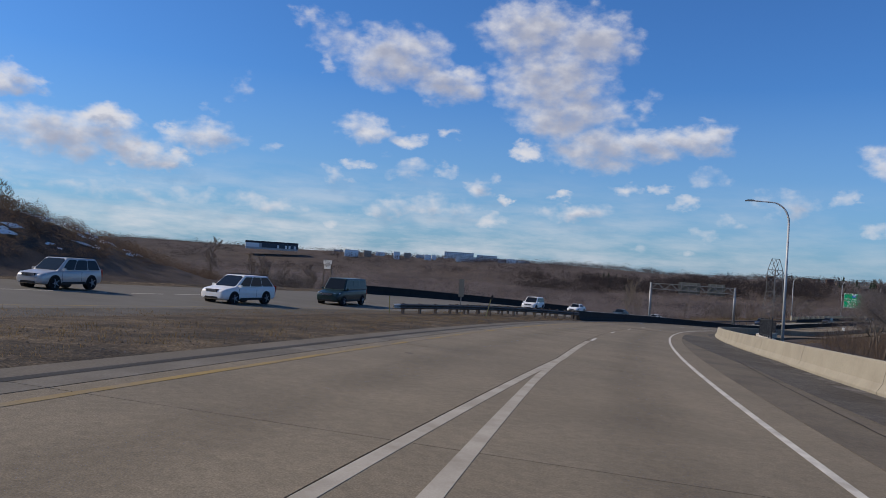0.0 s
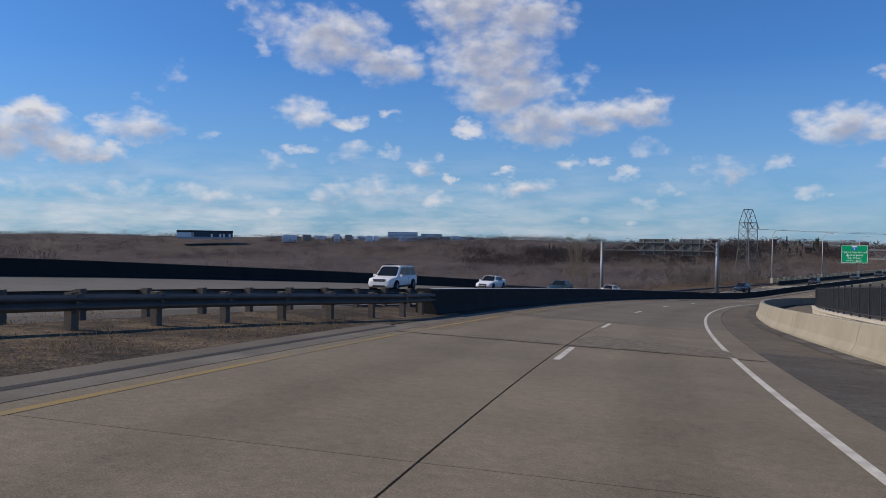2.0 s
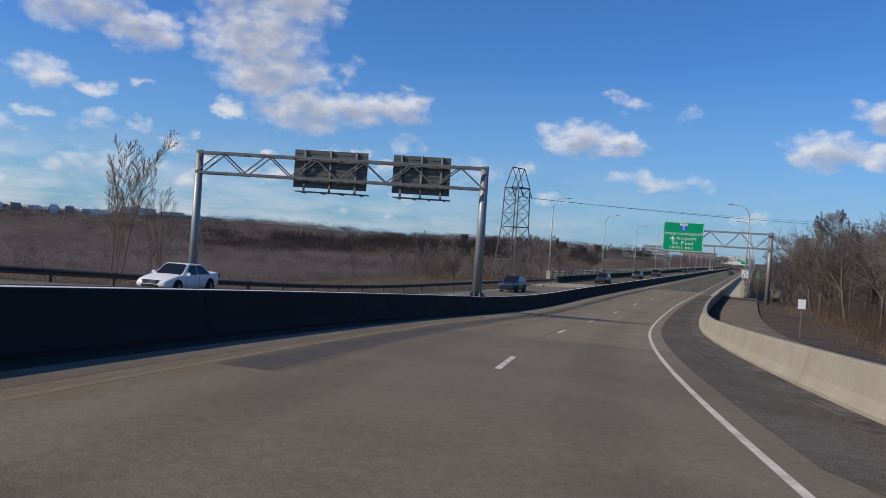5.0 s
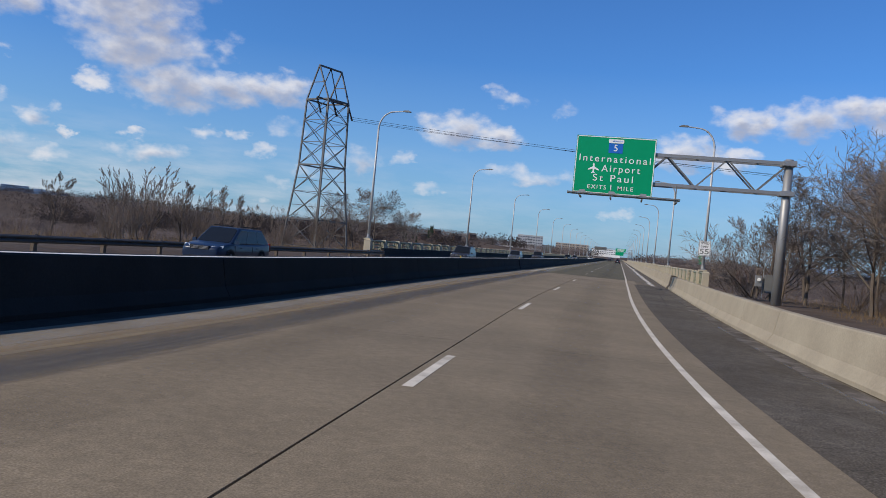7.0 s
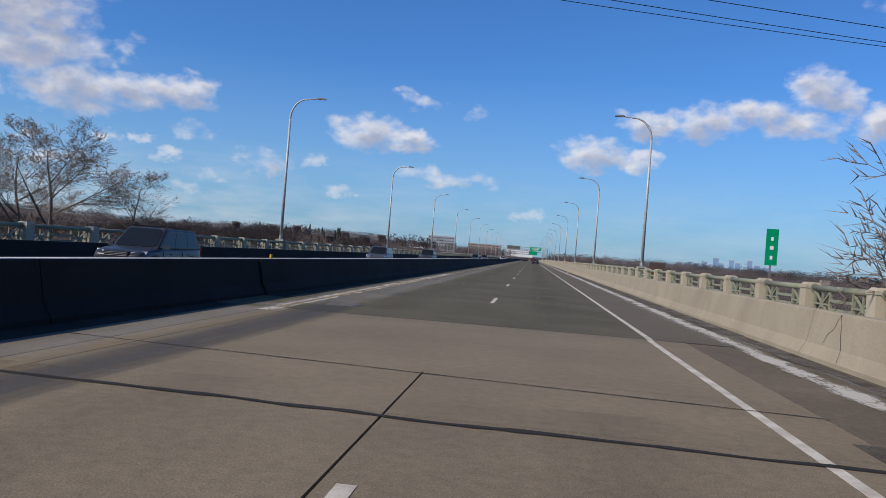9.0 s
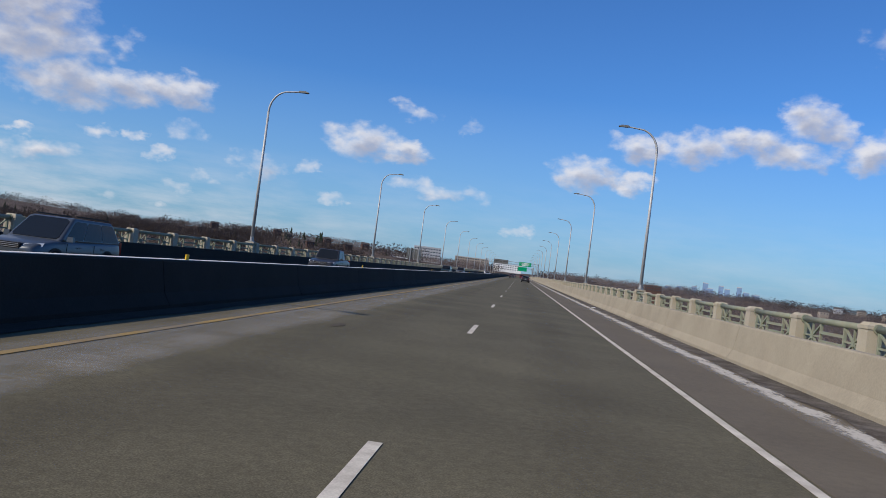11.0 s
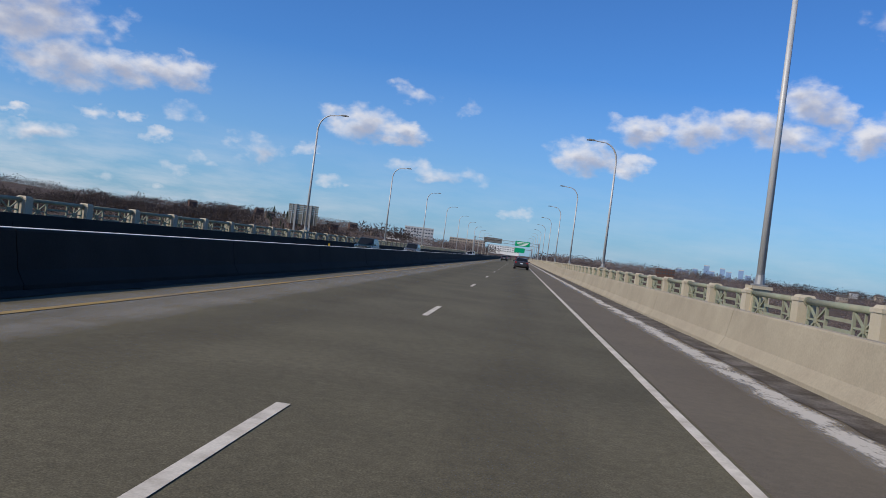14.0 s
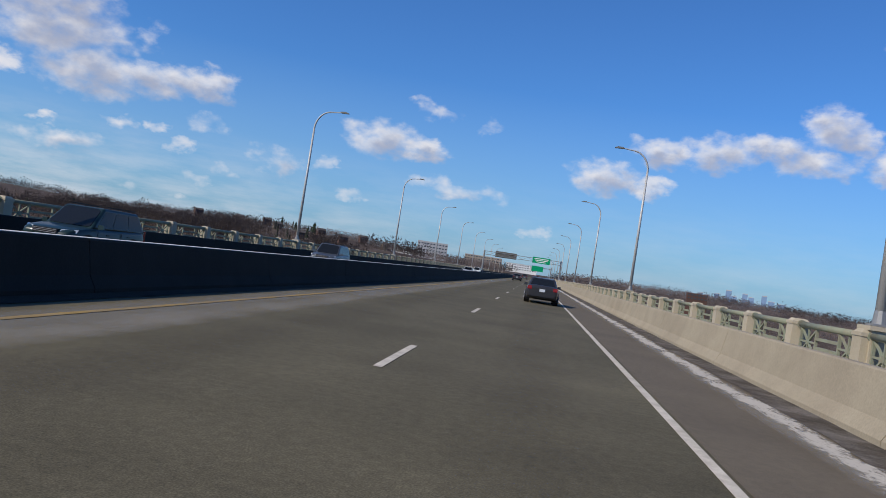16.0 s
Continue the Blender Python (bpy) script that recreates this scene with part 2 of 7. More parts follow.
M = {
    "concrete_road": material("concrete_road", (0.205, 0.163, 0.108), 0.85, vary=0.2, scale=0.5, grain=38, bump=0.25, second=(0.17, 0.137, 0.093), second_scale=0.12, second_amount=0.6, island=0.04, speck=0.22),
    "concrete_gutter": material("concrete_gutter", (0.14, 0.119, 0.09), 0.9, vary=0.25, scale=0.8, grain=30, bump=0.3, second=(0.185, 0.16, 0.124), second_scale=0.4, second_amount=0.6, island=0.08),
    "kerb": material("kerb", (0.17, 0.14, 0.102), 0.9, vary=0.25, scale=1.2, grain=25, bump=0.4, second=(0.11, 0.093, 0.07), second_scale=0.6, second_amount=0.6),
    "opposite_concrete": material("opposite_concrete", (0.145, 0.128, 0.1), 0.85, vary=0.14, scale=0.4, grain=40, bump=0.2, second=(0.12, 0.106, 0.084), second_scale=0.12, second_amount=0.6),
    "deck_overlay": material("deck_overlay", (0.168, 0.138, 0.096), 0.85, vary=0.24, scale=0.35, grain=38, bump=0.3, second=(0.14, 0.116, 0.083), second_scale=0.1, second_amount=0.7, speck=0.22),
    "asphalt": material("asphalt", (0.1, 0.087, 0.053), 0.85, vary=0.34, scale=0.4, grain=60, bump=0.2, second=(0.12, 0.104, 0.066), second_scale=0.15, second_amount=0.6, speck=0.26, speck_scale=80.0),
    "bridge_shoulder": material("bridge_shoulder", (0.135, 0.112, 0.08), 0.88, vary=0.16, scale=0.5, grain=45, bump=0.25, second=(0.12, 0.1, 0.072), second_scale=0.2, second_amount=0.6, speck=0.18),
    "shoulder": material("shoulder", (0.08, 0.066, 0.048), 0.9, vary=0.25, scale=0.7, grain=45, bump=0.5, second=(0.12, 0.105, 0.085), second_scale=0.25, second_amount=0.6, speck=0.4, speck_scale=45.0),
    "scarified": material("scarified", (0.19, 0.155, 0.11), 0.95, vary=0.5, scale=5.0, grain=16, bump=1.0, second=(0.12, 0.098, 0.07), second_scale=4.0, second_amount=0.7, bump_dist=0.03),
    "joint": material("joint", (0.03, 0.027, 0.024), 0.95, vary=0.3),
    "white_line": material("white_line", (0.6, 0.55, 0.46), 0.8, vary=0.16, scale=2.0, grain=60, bump=0.15, second=(0.36, 0.315, 0.25), second_scale=2.2, second_amount=0.75),
    "gore_paint": material("gore_paint", (0.42, 0.365, 0.285), 0.85, vary=0.14, scale=1.0, grain=60, bump=0.2, second=(0.31, 0.262, 0.195), second_scale=1.2, second_amount=0.8),
    # near-black base colour that paints the barrier's shadow in the left gutter
    "shaded_gutter": material("shaded_gutter", (0.026, 0.023, 0.019), 0.95, vary=0.4, scale=2.0, grain=25, bump=0.6, second=(0.04, 0.036, 0.03), second_scale=0.6, second_amount=0.6),
    "yellow_line": material("yellow_line", (0.3, 0.205, 0.075), 0.85, vary=0.2, scale=2.0, second=(0.19, 0.158, 0.115), second_scale=0.5, second_amount=0.95),
    "yellow_worn": material("yellow_worn", (0.2, 0.155, 0.092), 0.85, vary=0.2, scale=2.0, second=(0.17, 0.14, 0.1), second_scale=0.5, second_amount=0.95),
    "rust_cover": material("rust_cover", (0.05, 0.04, 0.032), 0.85, vary=0.4, scale=4.0, grain=30, bump=0.3, second=(0.1, 0.075, 0.052), second_scale=3.0, second_amount=0.7),
    "debris": material("debris", (0.07, 0.058, 0.045), 0.95, vary=0.5, scale=3.0, grain=30, bump=0.8, second=(0.2, 0.18, 0.16), second_scale=1.0, second_amount=0.6),
    "barrier": material("barrier", (0.32, 0.278, 0.203), 0.9, vary=0.14, scale=0.9, grain=22, bump=0.15, second=(0.265, 0.225, 0.165), second_scale=0.5, second_amount=0.6, speck=0.05, speck_scale=45.0),
    # wall concrete with the shade of its near face put into the base colour
    "shaded_concrete": material("shaded_concrete", (0.022, 0.022, 0.021), 0.92, vary=0.2, scale=0.9, grain=25, bump=0.25, second=(0.017, 0.017, 0.016), second_scale=0.4, second_amount=0.7),
    # pale colour for the sunlit line on the median barrier's top
    "sunlit_edge_paint": material("sunlit_edge_paint", (0.62, 0.6, 0.57), 0.9, vary=0.15, scale=1.2, grain=25, bump=0.2),
    "post_concrete": material("post_concrete", (0.41, 0.36, 0.265), 0.9, vary=0.12, scale=1.5, grain=30, bump=0.2, second=(0.36, 0.32, 0.27), second_scale=1.5, second_amount=0.5, island=0.06),
    "rail_green": material("rail_green", (0.225, 0.245, 0.175), 0.65, metal=0.0, vary=0.2, scale=3, grain=40, bump=0.1, second=(0.24, 0.21, 0.15), second_scale=2.5, second_amount=0.6),
    "galvanised": material("galvanised", (0.29, 0.29, 0.285), 0.5, metal=0.5, vary=0.1, scale=2, grain=30, bump=0.05),
    "galvanised_dark": material("galvanised_dark", (0.2, 0.2, 0.19), 0.6, metal=0.4, vary=0.2, scale=2, grain=30, bump=0.05),
    "pole_steel": material("pole_steel", (0.44, 0.44, 0.43), 0.5, metal=0.2, vary=0.12, scale=1.5, grain=25, bump=0.05),
    "tower_steel": material("tower_steel", (0.13, 0.13, 0.13), 0.6, metal=0.5, vary=0.2, scale=1),
    # beam colour darkened to carry the shade of the face away from the sun
    "shaded_guard_steel": material("shaded_guard_steel", (0.1, 0.093, 0.085), 0.6, metal=0.2, vary=0.25, scale=2, grain=30, bump=0.05),
    "timber": material("timber", (0.14, 0.11, 0.085), 0.9, vary=0.3, scale=2, grain=25, bump=0.4),
    "sign_green": material("sign_green", (0.0, 0.29, 0.125), 0.45, vary=0.04, scale=0.6, bump=0.0),
    "sign_blue": material("sign_blue", (0.02, 0.14, 0.5), 0.45, vary=0.04, bump=0.0),
    "sign_white": material("sign_white", (0.8, 0.8, 0.78), 0.45, vary=0.04, bump=0.0),
    "sign_black": material("sign_black", (0.02, 0.02, 0.02), 0.5, vary=0.1, bump=0.0),
    "sign_back": material("sign_back", (0.15, 0.145, 0.127), 0.5, metal=0.3, vary=0.15, scale=1.5, bump=0.05),
    "sign_grey": material("sign_grey", (0.5, 0.49, 0.47), 0.6, vary=0.12, scale=2.0, bump=0.0),
    "weathered_yellow": material("weathered_yellow", (0.26, 0.23, 0.1), 0.7, vary=0.25, scale=5.0, bump=0.1),
    "yellow_tab": material("yellow_tab", (0.75, 0.45, 0.03), 0.5, vary=0.05, bump=0.0),
    "dirt": material("dirt", (0.05, 0.037, 0.024), 0.95, vary=0.6, scale=1.6, grain=11, bump=0.9, second=(0.125, 0.089, 0.052), second_scale=0.45, second_amount=0.9, bump_dist=0.06, speck=0.5, speck_scale=22.0),
    "ground": material("ground", (0.072, 0.055, 0.044), 0.95, vary=0.4, scale=0.05, grain=0.5, bump=0.8, second=(0.098, 0.073, 0.056), second_scale=0.012, second_amount=0.8, bump_dist=0.4),
    "trail": material("trail", (0.175, 0.138, 0.093), 0.9, vary=0.2, scale=0.8, grain=30, second=(0.09, 0.073, 0.055), second_scale=0.3, second_amount=0.6),
    "shoulder_concrete": material("shoulder_concrete", (0.15, 0.12, 0.082), 0.9, vary=0.24, scale=0.7, grain=38, bump=0.3, second=(0.11, 0.089, 0.063), second_scale=0.25, second_amount=0.7, speck=0.25),
    "stone_wall": material("stone_wall", (0.5, 0.44, 0.34), 0.9, vary=0.2, scale=2, grain=15, bump=0.3, island=0.12),
    "fence": material("fence", (0.045, 0.045, 0.047), 0.5, vary=0.2, bump=0.0),
    "bark": material("bark", (0.13, 0.103, 0.082), 0.95, vary=0.35, scale=2, grain=20, bump=0.6),
    "twig": material("twig", (0.245, 0.2, 0.168), 0.95, vary=0.3, scale=0.4, grain=6, bump=0.0, island=0.2),
    "thicket": material("thicket", (0.15, 0.105, 0.075), 0.95, vary=0.35, scale=0.3, grain=6, bump=0.0),
    "pale_bark": material("pale_bark", (0.27, 0.215, 0.155), 0.95, vary=0.3, scale=1, grain=9, bump=0.2),
    "woods": material("woods", (0.3, 0.235, 0.2), 0.95, vary=0.2, scale=0.02, grain=0.12, bump=0.0, second=(0.165, 0.132, 0.12), second_scale=0.007, second_amount=0.9),
    "dark_woods": material("dark_woods", (0.075, 0.06, 0.055), 0.95, vary=0.3, scale=0.02, grain=0.2, bump=0.0),
    "horizon_woods": material("horizon_woods", (0.11, 0.088, 0.08), 0.95, vary=0.3, scale=0.01, grain=0.08, bump=0.0),
    "dry_grass": material("dry_grass", (0.25, 0.17, 0.085), 0.95, vary=0.35, scale=0.5, grain=8, bump=0.0),
    "evergreen": material("evergreen", (0.02, 0.03, 0.018), 0.9, vary=0.3, scale=0.1, grain=1.0, bump=0.0),
    "snow": material("snow", (0.86, 0.85, 0.84), 0.7, vary=0.06, scale=0.6, bump=0.4, bump_dist=0.05),
    "tyre": material("tyre", (0.015, 0.015, 0.015), 0.85, vary=0.2, bump=0.0),
    "rim": material("rim", (0.3, 0.3, 0.31), 0.5, metal=0.3, vary=0.1, bump=0.0),
    "plastic_black": material("plastic_black", (0.02, 0.02, 0.022), 0.5, vary=0.1, bump=0.0),
    "glass_dark": material("glass_dark", (0.012, 0.014, 0.016), 0.1, vary=0.05, bump=0.0, spec=0.25),
    "headlight": material("headlight", (0.6, 0.62, 0.62), 0.1, vary=0.05, bump=0.0, spec=0.8),
    "taillight": material("taillight", (0.25, 0.01, 0.01), 0.15, vary=0.05, bump=0.0, spec=0.7),
    "plate": material("plate", (0.55, 0.58, 0.62), 0.5, vary=0.05, bump=0.0),
    "build_dark": material("build_dark", (0.05, 0.05, 0.055), 0.6, vary=0.1, scale=0.05, grain=0.3, bump=0.0),
    "build_white": material("build_white", (0.8, 0.8, 0.78), 0.8, vary=0.08, scale=0.05, grain=0.3, bump=0.0),
    "build_grey": material("build_grey", (0.45, 0.45, 0.45), 0.8, vary=0.1, scale=0.05, grain=0.3, bump=0.0),
    "build_tan": material("build_tan", (0.36, 0.3, 0.24), 0.8, vary=0.1, scale=0.05, grain=0.3, bump=0.0),
    "brick": material("brick", (0.1, 0.058, 0.046), 0.85, vary=0.15, scale=0.1, grain=0.6, bump=0.0),
    "far_glass": material("far_glass", (0.06, 0.08, 0.1), 0.25, vary=0.1, bump=0.0),
    # the haze of distance is put into this blue base colour
    "haze_blue": material("haze_blue", (0.2, 0.3, 0.45), 0.4, vary=0.15, scale=0.02, grain=0.1, bump=0.0),
    "roof": material("roof", (0.09, 0.08, 0.075), 0.8, vary=0.2, scale=0.1, grain=1, bump=0.0),
}


def let_light_through(name, share=0.5):
    """Thin twigs and blades pass light from behind."""
    nt = M[name].node_tree
    bsdf = nt.nodes["Principled BSDF"]
    thin = nt.nodes.new("ShaderNodeBsdfTranslucent")
    nt.links.new(bsdf.inputs["Base Color"].links[0].from_socket, thin.inputs["Color"])
    blend = nt.nodes.new("ShaderNodeMixShader")
    blend.inputs[0].default_value = share
    nt.links.new(bsdf.outputs[0], blend.inputs[1])
    nt.links.new(thin.outputs[0], blend.inputs[2])
    nt.links.new(blend.outputs[0], nt.nodes["Material Output"].inputs["Surface"])


for fuzz in ("woods", "dark_woods", "horizon_woods", "twig", "thicket", "dry_grass", "pale_bark"):
    let_light_through(fuzz, 0.45)


def paint(name, colour, metal=0.3):
    m = material(name, colour, 0.34, metal=metal, vary=0.04, scale=0.5, grain=3, bump=0.0, spec=0.28)
    m.node_tree.nodes["Principled BSDF"].inputs["Coat Weight"].default_value = 0.2
    return m


P_WHITE = paint("paint_white", (0.75, 0.73, 0.7), 0.0)
P_SILVER = paint("paint_silver", (0.46, 0.45, 0.44), 0.3)
P_DARK = paint("paint_charcoal", (0.03, 0.03, 0.034), 0.0)
P_GREEN = paint("paint_dark_green", (0.012, 0.028, 0.027), 0.0)
P_NAVY = paint("paint_navy", (0.012, 0.022, 0.05), 0.0)
P_GREY = paint("paint_grey", (0.1, 0.11, 0.12), 0.5)
P_RED = paint("paint_red", (0.18, 0.015, 0.02), 0.3)


def film_of(name, colour, strength, along=0.08, across=1.2, rough=0.9, low=0.38, high=0.68):
    """A thin stain on the road, with broken, fading edges: worn through where its noise is low."""
    m = bpy.data.materials.new(name)
    m.use_nodes = True
    nt = m.node_tree
    bsdf = nt.nodes["Principled BSDF"]
    bsdf.inputs["Base Color"].default_value = (*colour, 1)
    bsdf.inputs["Roughness"].default_value = rough
    uv = nt.nodes.new("ShaderNodeUVMap")
    split = nt.nodes.new("ShaderNodeSeparateXYZ")
    nt.links.new(uv.outputs[0], split.inputs[0])
    bell = nt.nodes.new("ShaderNodeMath")
    bell.operation = "SINE"
    arc = nt.nodes.new("ShaderNodeMath")
    arc.operation = "MULTIPLY"
    arc.inputs[1].default_value = math.pi
    nt.links.new(split.outputs[0], arc.inputs[0])
    nt.links.new(arc.outputs[0], bell.inputs[0])
    noises = []
    for k, d in ((1.0, 6.0), (9.0, 3.0)):
        mp = nt.nodes.new("ShaderNodeVectorMath")
        mp.operation = "MULTIPLY"
        mp.inputs[1].default_value = (across * k, along * k, 1.0)
        nt.links.new(uv.outputs[0], mp.inputs[0])
        n = nt.nodes.new("ShaderNodeTexNoise")
        n.inputs["Scale"].default_value, n.inputs["Detail"].default_value, n.inputs["Roughness"].default_value = 2.0, d, 0.65
        nt.links.new(mp.outputs[0], n.inputs["Vector"])
        noises.append(n.outputs["Fac"])
    mean = nt.nodes.new("ShaderNodeMix")
    mean.inputs[0].default_value = 0.35
    nt.links.new(noises[0], mean.inputs[2])
    nt.links.new(noises[1], mean.inputs[3])
    edge = nt.nodes.new("ShaderNodeMath")
    edge.operation = "MULTIPLY_ADD"
    edge.inputs[1].default_value, edge.inputs[2].default_value = 0.45, -0.38
    nt.links.new(bell.outputs[0], edge.inputs[0])
    total = nt.nodes.new("ShaderNodeMath")
    nt.links.new(mean.outputs[0], total.inputs[0])
    nt.links.new(edge.outputs[0], total.inputs[1])
    ramp = nt.nodes.new("ShaderNodeMapRange")
    for i, v in ((1, low), (2, high), (3, 0.0), (4, strength)):
        ramp.inputs[i].default_value = v
    nt.links.new(total.outputs[0], ramp.inputs[0])
    nt.links.new(ramp.outputs[0], bsdf.inputs["Alpha"])
    return m


FILM_OIL = film_of("oil_film", (0.06, 0.05, 0.037), 0.16, low=0.3, high=0.75)
FILM_SALT = film_of("salt_film", (0.52, 0.48, 0.41), 0.9, along=0.4, across=0.9, low=0.42, high=0.56)
FILM_FAINT = film_of("faint_salt", (0.4, 0.37, 0.32), 0.34, along=0.5, across=0.5, low=0.34, high=0.64)
FILM_GREY = film_of("grey_film", (0.07, 0.068, 0.068), 0.6, along=0.03, across=0.8, low=0.2, high=0.6)
FILM_HAZE = film_of("salt_haze", (0.3, 0.285, 0.255), 0.5, along=0.06, across=1.0, low=0.25, high=0.7)
FILM_RUST = film_of("sand_film", (0.25, 0.18, 0.105), 0.5, along=0.12, across=1.0, low=0.34, high=0.66)

# ---------------------------------------------------------------- building blocks


class Shape:
    """Vertices and faces of one mesh."""

    def __init__(self):
        self.v, self.f = [], []

    def add(self, verts, faces):
        k = len(self.v)
        self.v.extend(tuple(p) for p in verts)
        self.f.extend(tuple(i + k for i in f) for f in faces)
        return self

    def box(self, centre, size, m=None, top=1.0):
        """A box; top narrows its upper face."""
        x, y, z = (s / 2 for s in size)
        pts = [Vector((sx * x * (top if sz > 0 else 1), sy * y * (top if sz > 0 else 1), sz * z)) + Vector(centre)
               for sz in (-1, 1) for sy in (-1, 1) for sx in (-1, 1)]
        if m is not None:
            pts = [m @ p for p in pts]
        return self.add(pts, [(0, 2, 3, 1), (4, 5, 7, 6), (0, 1, 5, 4), (2, 6, 7, 3), (0, 4, 6, 2), (1, 3, 7, 5)])

    def tube(self, a, b, ra, rb=None, n=8, caps=True):
        a, b = Vector(a), Vector(b)
        rb = ra if rb is None else rb
        d = (b - a).normalized()
        s = d.orthogonal().normalized()
        t = d.cross(s)
        ring = [(math.cos(2 * math.pi * i / n), math.sin(2 * math.pi * i / n)) for i in range(n)]
        pts = [a + (s * c + t * q) * ra for c, q in ring] + [b + (s * c + t * q) * rb for c, q in ring]
        fs = [(i, (i + 1) % n, n + (i + 1) % n, n + i) for i in range(n)]
        if caps:
            fs += [tuple(range(n))[::-1], tuple(range(n, 2 * n))]
        return self.add(pts, fs)

    def path(self, points, radius, n=6):
        """One unbroken tube along points; radius is a number or one for each point."""
        pts = [Vector(q) for q in points]
        k = len(self.v)
        for i, q in enumerate(pts):
            d = (pts[min(i + 1, len(pts) - 1)] - pts[max(i - 1, 0)]).normalized()
            s = d.cross(Vector((0.3, 1.0, 0.2))).normalized()
            t = d.cross(s)
            r = radius[i] if isinstance(radius, (list, tuple)) else radius
            self.v.extend(tuple(q + (s * math.cos(6.2832 * (j + 0.5) / n) + t * math.sin(6.2832 * (j + 0.5) / n)) * r) for j in range(n))
        for i in range(len(pts) - 1):
            self.f.extend((k + i * n + j, k + i * n + (j + 1) % n, k + (i + 1) * n + (j + 1) % n, k + (i + 1) * n + j) for j in range(n))
        self.f.append(tuple(range(k, k + n))[::-1])
        self.f.append(tuple(range(k + (len(pts) - 1) * n, k + len(pts) * n)))
        return self

    def bar(self, a, b, w, h):
        """A square bar from a to b."""
        a, b = Vector(a), Vector(b)
        d = (b - a).normalized()
        up = Vector((0, 0, 1)) if abs(d.z) < 0.95 else Vector((0, 1, 0))
        s = d.cross(up).normalized()
        u = s.cross(d)
        pts = [p + s * i * w / 2 + u * j * h / 2 for p in (a, b) for i, j in ((-1, -1), (1, -1), (1, 1), (-1, 1))]
        return self.add(pts, [(0, 1, 2, 3), (7, 6, 5, 4), (0, 4, 5, 1), (1, 5, 6, 2), (2, 6, 7, 3), (3, 7, 4, 0)])

    def prism(self, outline, y0, y1, m=None):
        """An outline in x, z drawn out along y."""
        n = len(outline)
        pts = [Vector((x, y, z)) for y in (y0, y1) for x, z in outline]
        if m is not None:
            pts = [m @ p for p in pts]
        return self.add(pts, [(i, (i + 1) % n, n + (i + 1) % n, n + i) for i in range(n)] + [tuple(range(n))[::-1], tuple(range(n, 2 * n))])

    def mesh(self, name):
        me = bpy.data.meshes.new(name)
        me.from_pydata(self.v, [], self.f)
        me.validate()
        bm = bmesh.new()
        bm.from_mesh(me)
        bmesh.ops.recalc_face_normals(bm, faces=bm.faces)
        bm.to_mesh(me)
        bm.free()
        return me


def part(name, shape, mat, parent=None, label="", smooth=False):
    """One mesh object, under a thing or under a part."""
    me = shape if isinstance(shape, bpy.types.Mesh) else shape.mesh(name)
    if mat is not None and not me.materials:
        me.materials.append(mat if isinstance(mat, bpy.types.Material) else M[mat])
    if smooth:
        me.polygons.foreach_set("use_smooth", [True] * len(me.polygons))
    ob = new(name, me)
    if parent is not None:
        ob.parent = parent
    return tagged(ob, label)


def thing(name, label, category, group="", at=None, kind=""):
    ob = new(name)
    if at is not None:
        ob.matrix_basis = at
    return tagged(ob, label, category, group, kind)


def structure(name, shape, mat, label, category, smooth=False):
    return tagged(part(name, shape, mat, None, label, smooth), category=category, kind="structure")


# ---------------------------------------------------------------- the road's line: x of the lane line at y, its height and cross fall
Y_STRAIGHT = 230.0


def lane_x(y):
    yy = max(y, 20.0)
    w = max(0.0, Y_STRAIGHT - yy)
    x = 6.016e-4 * w ** 2 + 7.3362e-6 * w ** 3 - 1.60265e-8 * w ** 4
    if y < 20.0:
        x += -0.629 * (y - 20.0)
    return x


def road_z(y):
    if y > 212.0:
        return 0.0
    if y > 180.0:
        return 0.0525 * (212.0 - y) ** 2 / 64.0
    return 0.0525 * (196.0 - y)


def cross_fall(y):
    k = min(1.0, max(0.0, (206.0 - y) / 90.0))
    return 0.0365 * k * k * (3 - 2 * k)


def heading(y):
    return math.atan(lane_x(y - 0.5) - lane_x(y + 0.5))      # to the left of +y


def dip(y, u):
    """The opposite road lies lower than this one before the bridges."""
    return -0.8 * smooth01((102.0 - y) / 47.0) * smooth01((-5.2 - u) / 13.0)


def smooth01(k):
    k = min(1.0, max(0.0, k))
    return k * k * (3 - 2 * k)


def rp(y, u, h=0.0):
    """The place u metres right of the lane line at station y, h metres above the road's plane."""
    a = heading(y)
    fall = cross_fall(y)
    return Vector((lane_x(y) + u * math.cos(a), y + u * math.sin(a), road_z(y) - fall * max(-38.0, min(14.0, u)) + dip(y, u) + h))


def at_road(y, u, h=0.0, turn=0.0):
    """A pose on the road, facing along it."""
    return Matrix.Translation(rp(y, u, h)) @ Matrix.Rotation(heading(y) + turn, 4, "Z")


def stations(y0, y1, step):
    n = max(1, round((y1 - y0) / step))
    return [y0 + (y1 - y0) * i / n for i in range(n + 1)]


def sweep(profile, y0, y1, step=4.0, closed=True, shape=None):
    """A cross section of (u, h), or a function of y that gives one, drawn along the road."""
    s = shape or Shape()
    ys = stations(y0, y1, step)
    rows = [profile(y) if callable(profile) else profile for y in ys]
    n = len(rows[0])
    pts = [rp(y, u, h) for y, row in zip(ys, rows) for u, h in row]
    fs = []
    for i in range(len(ys) - 1):
        for j in range(n if closed else n - 1):
            a, b = i * n + j, i * n + (j + 1) % n
            fs.append((a, b, b + n, a + n))
    if closed:
        k = (len(ys) - 1) * n
        fs += [tuple(range(n))[::-1], tuple(range(k, k + n))]
    return s.add(pts, fs)


def lerp(a, b, k):
    k = min(1.0, max(0.0, k))
    return a + (b - a) * k


